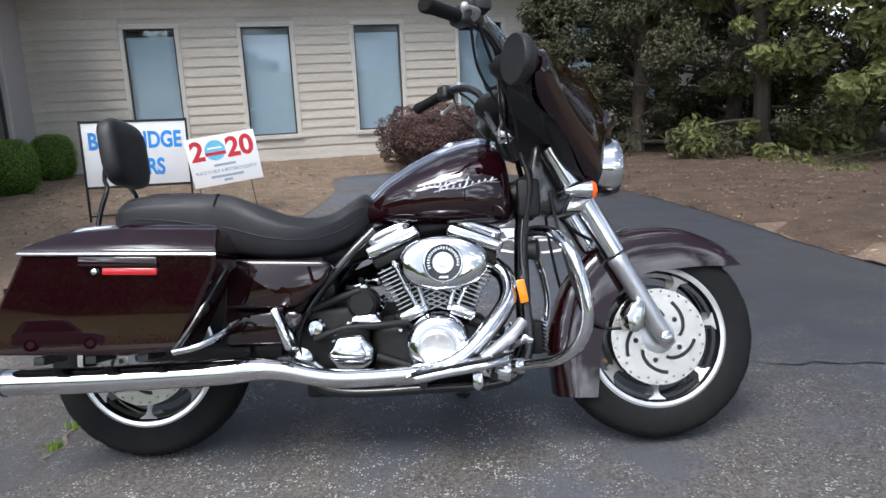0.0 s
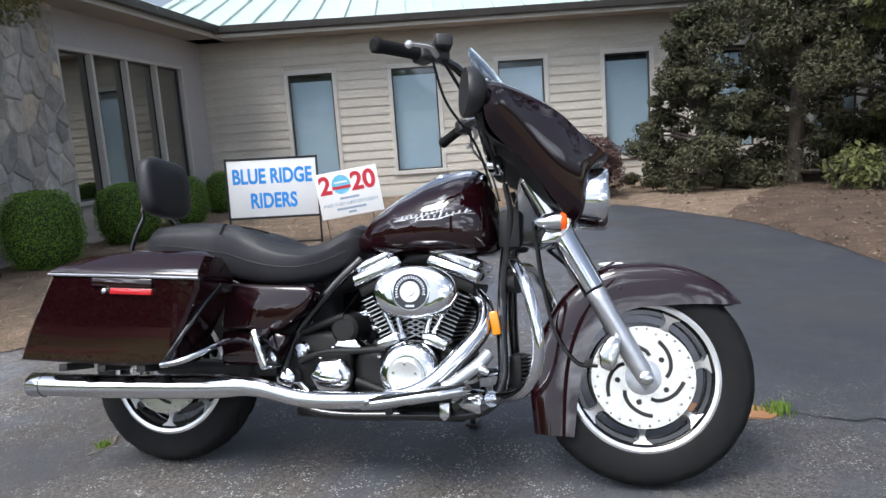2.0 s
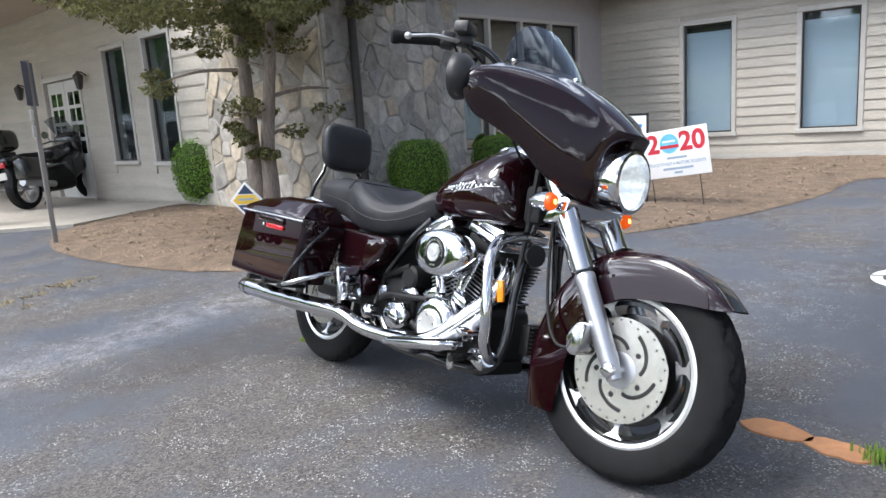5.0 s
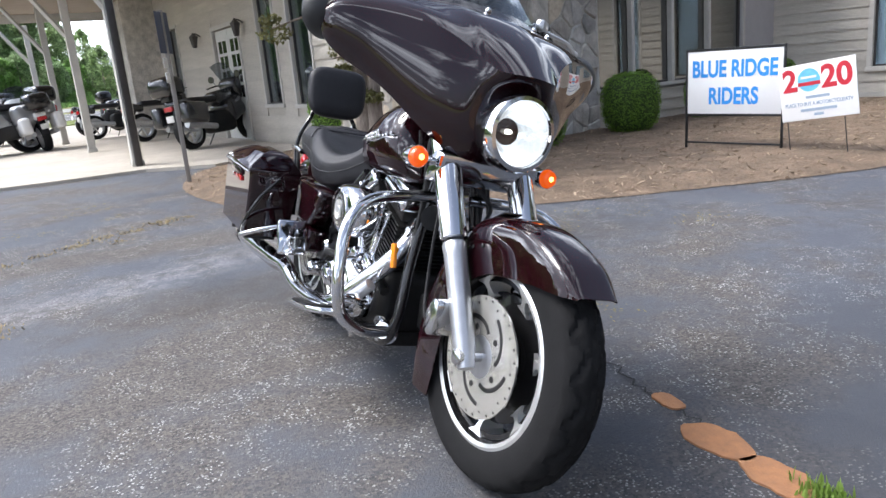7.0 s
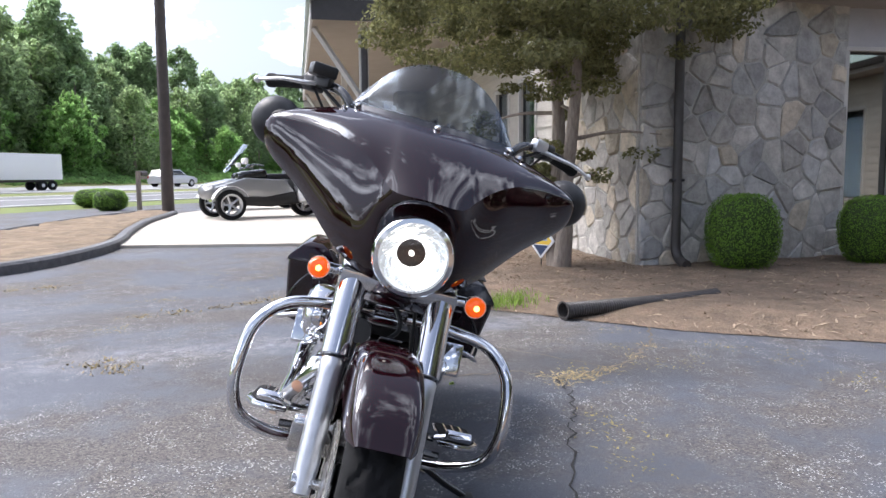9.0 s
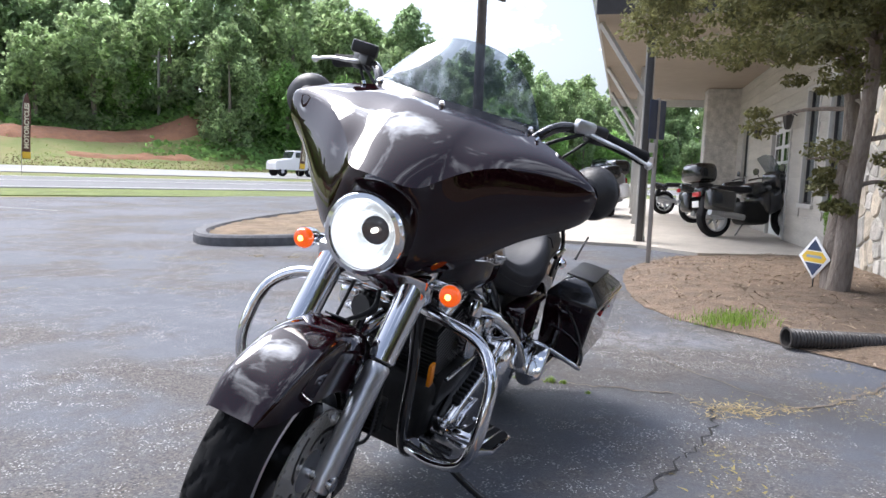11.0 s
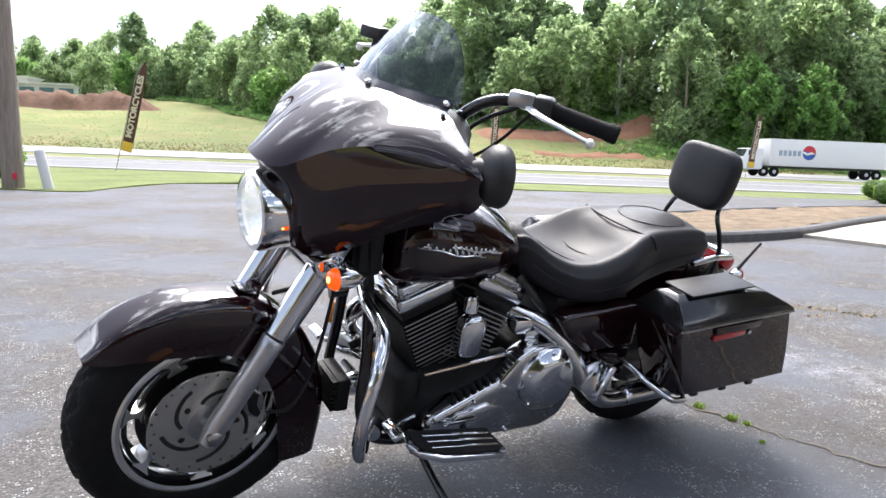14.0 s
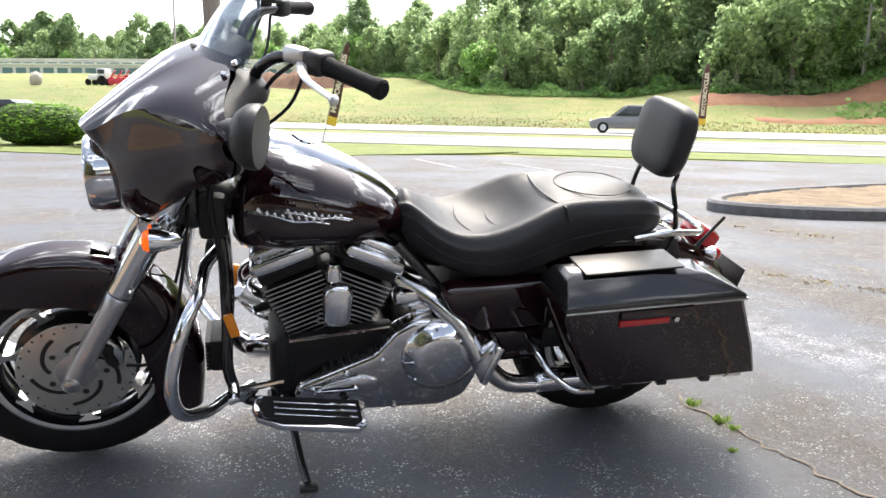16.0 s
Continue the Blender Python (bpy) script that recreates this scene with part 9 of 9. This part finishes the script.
for xx in (-2, -1, 0, 1, 2):
    part("cross_beam", box(BM(), (xx, 0, 1.25), (0.16, 2.2, 0.16), 0.02), "brand_red", hr)
    part("wing", cyl(BM(), (xx - 0.5, -0.9, 0.5), (xx + 0.5, -0.9, 1.9), 0.09, seg=8), "brand_red", hr)
for xx in (-2.0, -1.0, 1.4):
    part("disc", lathe(BM(), (xx, -1.0, 0.55), (0, -1, 0), [(0, 0.55), (0.06, 0.55), (0.1, 0.3), (0.12, 0.05)], 18), "brand_red", hr)
b = BM()
bmesh.ops.create_icosphere(b, subdivisions=3, radius=1.0)
for v in b.verts:
    v.co = Vector((v.co.x * 0.8, v.co.y * 0.7, 0.8 + v.co.z * 1.0)) * (1 + 0.22 * noise.noise(v.co * 1.4))
tagged(put("boulder", b, "concrete", matrix=Matrix.Translation((*rs(-74, 58), land(-74, 58) - 0.1))), "pale upright boulder on the field", "boulder")

# ---- parked machines under the canopy ----
def small_wheel(t, x, y, r, w, rim="alloy"):
    tyre = part("wheel", lathe(BM(), (x, y - w / 2, r), (0, 1, 0), [(0, r * 0.72), (0.01, r * 0.94), (w * 0.3, r), (w * 0.7, r), (w - 0.01, r * 0.94), (w, r * 0.72)], 28, cap=False), "rubber", t)
    part("rim", lathe(BM(), (x, y - w * 0.42, r), (0, 1, 0), [(0, r * 0.73), (0.01, r * 0.62), (w * 0.8, r * 0.62), (w * 0.84, r * 0.73)], 28, cap=False), rim, tyre)
    for k in range(5):
        a = 2 * math.pi * k / 5
        part("spoke", cyl(BM(), (x, y, r), (x + math.cos(a) * r * 0.68, y, r + math.sin(a) * r * 0.68), 0.022, seg=6), rim, tyre)


def parked_bike(paint, label, kind="tour"):
    """A motorcycle standing upright, x forward, rear wheel at x = 0."""
    t = thing("parked_motorcycle", Matrix(), label, "motorcycle", "parked motorcycles")
    wb = 1.5
    small_wheel(t, 0, 0, 0.31, 0.17)
    small_wheel(t, wb, 0, 0.31, 0.12)
    part("engine", box(BM(), (0.75, 0, 0.42), (0.55, 0.42, 0.4), 0.1, None, 3), "engine_black", t)
    part("tank", box(BM(), (0.88, 0, 0.84), (0.5, 0.34, 0.26), 0.1, Matrix.Rotation(radians(-8), 4, "Y"), 3), paint, t)
    part("seat", box(BM(), (0.38, 0, 0.82), (0.72, 0.3, 0.11), 0.05, None, 3), "vinyl", t)
    part("tail", box(BM(), (-0.12, 0, 0.76), (0.42, 0.24, 0.16), 0.06, Matrix.Rotation(radians(12), 4, "Y"), 3), paint, t)
    part("tail_light", box(BM(), (-0.34, 0, 0.72), (0.05, 0.2, 0.09), 0.02), "red_lens", t)
    part("rear_guard", box(BM(), (-0.2, 0, 0.52), (0.1, 0.18, 0.4), 0.04, Matrix.Rotation(radians(20), 4, "Y"), 2), "black_plastic", t)
    for s in (-1, 1):
        part("fork_leg", cyl(BM(), (wb, s * 0.09, 0.31), (wb - 0.22, s * 0.1, 0.95), 0.027, seg=10), "alloy", t)
        part("handlebar", tube(BM(), [(1.2, 0, 1.02), (1.14, s * 0.2, 1.07), (1.0, s * 0.36, 1.04)], 0.014, 8, 4), "black_gloss", t)
        part("mirror", lathe(BM(), (1.18, s * 0.33, 1.2), (-1, 0, 0), [(0, 0.02), (0.02, 0.06), (0.05, 0.065)], 14), paint, t)
        part("mirror_stem", cyl(BM(), (1.15, s * 0.24, 1.06), (1.17, s * 0.33, 1.18), 0.007, seg=6), "black_gloss", t)
        part("silencer", cyl(BM(), (0.45, s * 0.2, 0.33), (-0.25, s * 0.24, 0.42), 0.05, 0.06, seg=14), "alloy", t)
        if kind == "tour":
            part("pannier", box(BM(), (-0.12, s * 0.34, 0.6), (0.52, 0.22, 0.36), 0.07, Matrix.Rotation(radians(6), 4, "Y"), 3), paint, t)
    if kind == "tour":
        part("top_case", box(BM(), (-0.28, 0, 1.08), (0.44, 0.52, 0.34), 0.12, None, 3), "black_gloss", t)
        part("case_rack", box(BM(), (-0.22, 0, 0.88), (0.3, 0.2, 0.06), 0.01), "black_satin", t)
        part("cowl", box(BM(), (1.28, 0, 0.98), (0.3, 0.46, 0.42), 0.13, Matrix.Rotation(radians(-18), 4, "Y"), 3), paint, t)
        part("side_cowl", box(BM(), (1.05, 0, 0.62), (0.5, 0.5, 0.42), 0.12, Matrix.Rotation(radians(-25), 4, "Y"), 3), paint, t)
        g = [[(1.30 - 0.25 * k / 5, -0.2 + 0.08 * i, 1.15 + 0.32 * k / 5 - 0.02 * abs(i - 2.5)) for i in range(6)] for k in range(6)]
        part("windshield", sheet(BM(), g, 0.004), "smoke_shield", t)
    else:
        part("headlight", lathe(BM(), (1.32, 0, 0.9), (1, 0, 0), [(0, 0.04), (0.05, 0.09), (0.12, 0.095), (0.125, 0.02)], 18), "chrome", t)
    part("front_fender", tube(BM(), [(wb - 0.3, 0, 0.5), (wb - 0.1, 0, 0.64), (wb + 0.12, 0, 0.64), (wb + 0.28, 0, 0.5)], 0.07, 10, 4, flat=0.3), paint, t)
    part("side_stand", cyl(BM(), (0.7, 0.12, 0.25), (0.62, 0.27, 0.0), 0.012, seg=6), "black_gloss", t)
    part("plate_bar", box(BM(), (-0.36, 0, 0.55), (0.01, 0.17, 0.11), 0.002), "panel_white", t)
    return t


mat("bike_silver", (0.34, 0.35, 0.36), rough=0.3, metal=0.6, coat=0.6)


def stand_at(t, rear, front, z=0.045, lean=-7):
    d = Vector(front) - Vector(rear)
    t.matrix_basis = Matrix.Translation((*rear, z)) @ Matrix.Rotation(math.atan2(d.y, d.x), 4, "Z") @ Matrix.Rotation(radians(lean), 4, "X")


def spread(t, spots):
    for rear, front in spots[1:]:
        c = copy_thing(t, Matrix())
        stand_at(c, rear, front)
    stand_at(t, *spots[0])


spread(parked_bike("car_black", "dark sport tourer with black top case under the canopy"), [((-10.25, 0.3), (-11.25, 1.5)), ((-22.5, -1.0), (-22.9, 0.5))])
spread(parked_bike("car_black", "low black cruiser parked under the canopy", "cruise"), [((-17.9, -1.5), (-18.5, 0.0)), ((-14.3, -0.4), (-14.9, 1.0)), ((-20.5, -1.8), (-21.0, -0.3))])
spread(parked_bike("white_paint", "white touring motorcycle with panniers on the apron"), [((-15.0, -2.4), (-16.3, -2.9)), ((-19.5, -3.6), (-20.9, -3.9))])


def trike():
    t = thing("three_wheeler", Matrix(), "white and grey three-wheeled roadster on the concrete apron", "motorcycle", "three-wheelers")
    for s in (-1, 1):
        small_wheel(t, 1.7, s * 0.66, 0.29, 0.17, "alloy")
        g = [[(1.7 + 0.36 * math.cos(a), s * (0.54 + 0.05 * i), 0.29 + 0.36 * math.sin(a)) for i in range(5)] for a in np.linspace(0.35, 2.7, 10)]
        part("front_guard", sheet(BM(), g, 0.012), "white_paint", t)
        part("mirror", box(BM(), (1.35, s * 0.45, 1.12), (0.1, 0.2, 0.12), 0.03, None, 2), "white_paint", t)
        part("side_panel", plate(BM(), [(0.3, 0.5), (0.5, 0.75), (1.3, 0.8), (1.9, 0.62), (1.7, 0.45), (0.9, 0.38)], s * 0.2, s * 0.33, 0.03, 3), "bike_silver", t)
        part("lower_skirt", plate(BM(), [(0.25, 0.28), (0.3, 0.52), (0.9, 0.42), (1.5, 0.44), (1.45, 0.26), (0.8, 0.22)], s * 0.19, s * 0.36, 0.02, 2), "black_satin", t)
        part("pannier", box(BM(), (-0.05, s * 0.36, 0.68), (0.75, 0.26, 0.36), 0.09, Matrix.Rotation(radians(7), 4, "Y"), 3), "bike_silver", t)
        part("suspension_arm", cyl(BM(), (1.55, s * 0.15, 0.36), (1.7, s * 0.6, 0.3), 0.03, seg=8), "black_satin", t)
        part("headlight", box(BM(), (2.02, s * 0.2, 0.62), (0.16, 0.2, 0.1), 0.03, Matrix.Rotation(radians(20), 4, "Y"), 2), "lamp_bowl", t)
        part("handlebar", tube(BM(), [(1.2, 0, 1.0), (1.1, s * 0.2, 1.06), (0.95, s * 0.38, 1.03)], 0.016, 8, 4), "black_gloss", t)
    small_wheel(t, 0, 0, 0.32, 0.24, "alloy")
    part("nose", box(BM(), (1.75, 0, 0.58), (0.75, 0.5, 0.3), 0.12, Matrix.Rotation(radians(12), 4, "Y"), 3), "bike_silver", t)
    part("underbody", box(BM(), (0.85, 0, 0.4), (1.5, 0.36, 0.3), 0.08, None, 2), "black_satin", t)
    part("tank_cover", box(BM(), (1.1, 0, 0.84), (0.6, 0.36, 0.22), 0.09, Matrix.Rotation(radians(6), 4, "Y"), 3), "black_gloss", t)
    part("seat", box(BM(), (0.35, 0, 0.82), (0.95, 0.36, 0.12), 0.05, None, 3), "vinyl", t)
    part("top_case", box(BM(), (-0.38, 0, 1.0), (0.4, 0.56, 0.3), 0.1, None, 3), "black_gloss", t)
    part("tail_light", box(BM(), (-0.46, 0.3, 0.72), (0.06, 0.12, 0.16), 0.03), "red_lens", t)
    g = [[(1.62 - 0.4 * k / 5, -0.26 + 0.104 * i, 0.98 + 0.5 * k / 5 - 0.02 * abs(i - 2.5)) for i in range(6)] for k in range(6)]
    part("windshield", sheet(BM(), g, 0.004), "smoke_shield", t)
    return t


tr = trike()
c = copy_thing(tr, Matrix())
stand_at(c, (-20.2, -4.2), (-19.3, -5.8), 0.045, 0)
stand_at(tr, (-15.3, -2.8), (-14.1, -4.9), 0.045, 0)
for m in (tr, c):
    m.matrix_basis = m.matrix_basis @ Matrix.Scale(1.22, 4)

# ---- siding boards and stones, last ----
BOARD_MESH = {}
for wall, x0, x1, z, h in BOARDS:
    key = round(x1 - x0, 2)
    if (key, h) not in BOARD_MESH:
        b = BM()
        pr = [(0.003, 0.0), (0.026, -0.006), (0.026, 0.004), (0.008, h), (0.003, h)]
        rings(b, [[(x, y, zz) for y, zz in pr] for x in (0, x1 - x0)])
        me = finish(b, False)
        me.materials.append(MATS["siding"])
        BOARD_MESH[key, h] = me
    part("siding_board", BOARD_MESH[key, h], None, wall, matrix=Matrix.Translation((x0, 0, z)))


def clip_cell(poly, px, py, nx, ny):
    out = []
    for i in range(len(poly)):
        a, c = poly[i], poly[(i + 1) % len(poly)]
        da, dc = (a[0] - px) * nx + (a[1] - py) * ny, (c[0] - px) * nx + (c[1] - py) * ny
        if da <= 0:
            out.append(a)
        if da * dc < 0:
            t = da / (da - dc)
            out.append((a[0] + (c[0] - a[0]) * t, a[1] + (c[1] - a[1]) * t))
    return out


def lay_stones(wall, x0, x1, z0, z1, n, seed, mats):
    """Irregular fieldstones: cells round random seats, shrunk for the joint, each a proud worn block."""
    r = random.Random(seed)
    seats = []
    tries = 0
    while len(seats) < n and tries < 20000:
        tries += 1
        p = (r.uniform(x0, x1), r.uniform(z0, z1))
        need = r.choice((0.14, 0.22, 0.30, 0.34))
        if all(math.hypot((p[0] - q[0]) * 0.9, (p[1] - q[1]) * 1.15) > need for q in seats):
            seats.append(p)
    for i, p in enumerate(seats):
        cell = [(x0, z0), (x1, z0), (x1, z1), (x0, z1)]
        for j, q in enumerate(seats):
            d = math.hypot(q[0] - p[0], q[1] - p[1])
            if i != j and d < 1.0:
                cell = clip_cell(cell, (p[0] + q[0]) / 2, (p[1] + q[1]) / 2, (q[0] - p[0]) / d, (q[1] - p[1]) / d)
        if len(cell) < 3:
            continue
        cx, cz = sum(c[0] for c in cell) / len(cell), sum(c[1] for c in cell) / len(cell)
        pts = []
        for k in range(len(cell)):
            a, c = cell[k], cell[(k + 1) % len(cell)]
            if math.hypot(c[0] - a[0], c[1] - a[1]) > 0.07:
                k1, k2 = r.uniform(0.05, 0.16), r.uniform(0.05, 0.16)
                pts += [(a[0] * (1 - k1) + c[0] * k1, a[1] * (1 - k1) + c[1] * k1), (a[0] * k2 + c[0] * (1 - k2), a[1] * k2 + c[1] * (1 - k2))]
            else:
                pts.append(((a[0] + c[0]) / 2, (a[1] + c[1]) / 2))
        if len(pts) < 3:
            continue
        depth = r.uniform(0.022, 0.05)
        b = BM()
        tilt, tilz = r.uniform(-0.05, 0.05), r.uniform(-0.05, 0.05)
        loops = []
        for k, y in ((0.94, -0.03), (0.93, depth * 0.6), (0.84, depth)):
            g = 0.009 if k > 0.9 else 0.012
            lp = []
            for x, z in pts:
                L = math.hypot(x - cx, z - cz)
                q = max(0.1, (L - g) / L) * (1 if k > 0.9 else 0.9)
                lp.append((cx + (x - cx) * q, y + ((x - cx) * tilt + (z - cz) * tilz if y > 0 else 0), cz + (z - cz) * q))
            loops.append(lp)
        rings(b, loops)
        part("stone", b, r.choice(mats), wall, smooth=False)


# warmer, paler mix on the front: its sunlit tone is put into the stones
lay_stones(stone_side, 0.0, 2.76, -0.08, 3.0, 120, 5, ("stone", "stone", "stone_blue", "stone_blue", "stone", "stone", "stone_blue", "stone_warm"))
lay_stones(stone_front, 0.0, 2.42, -0.08, 3.2, 115, 6, ("stone", "stone_warm", "stone_warm", "stone"))
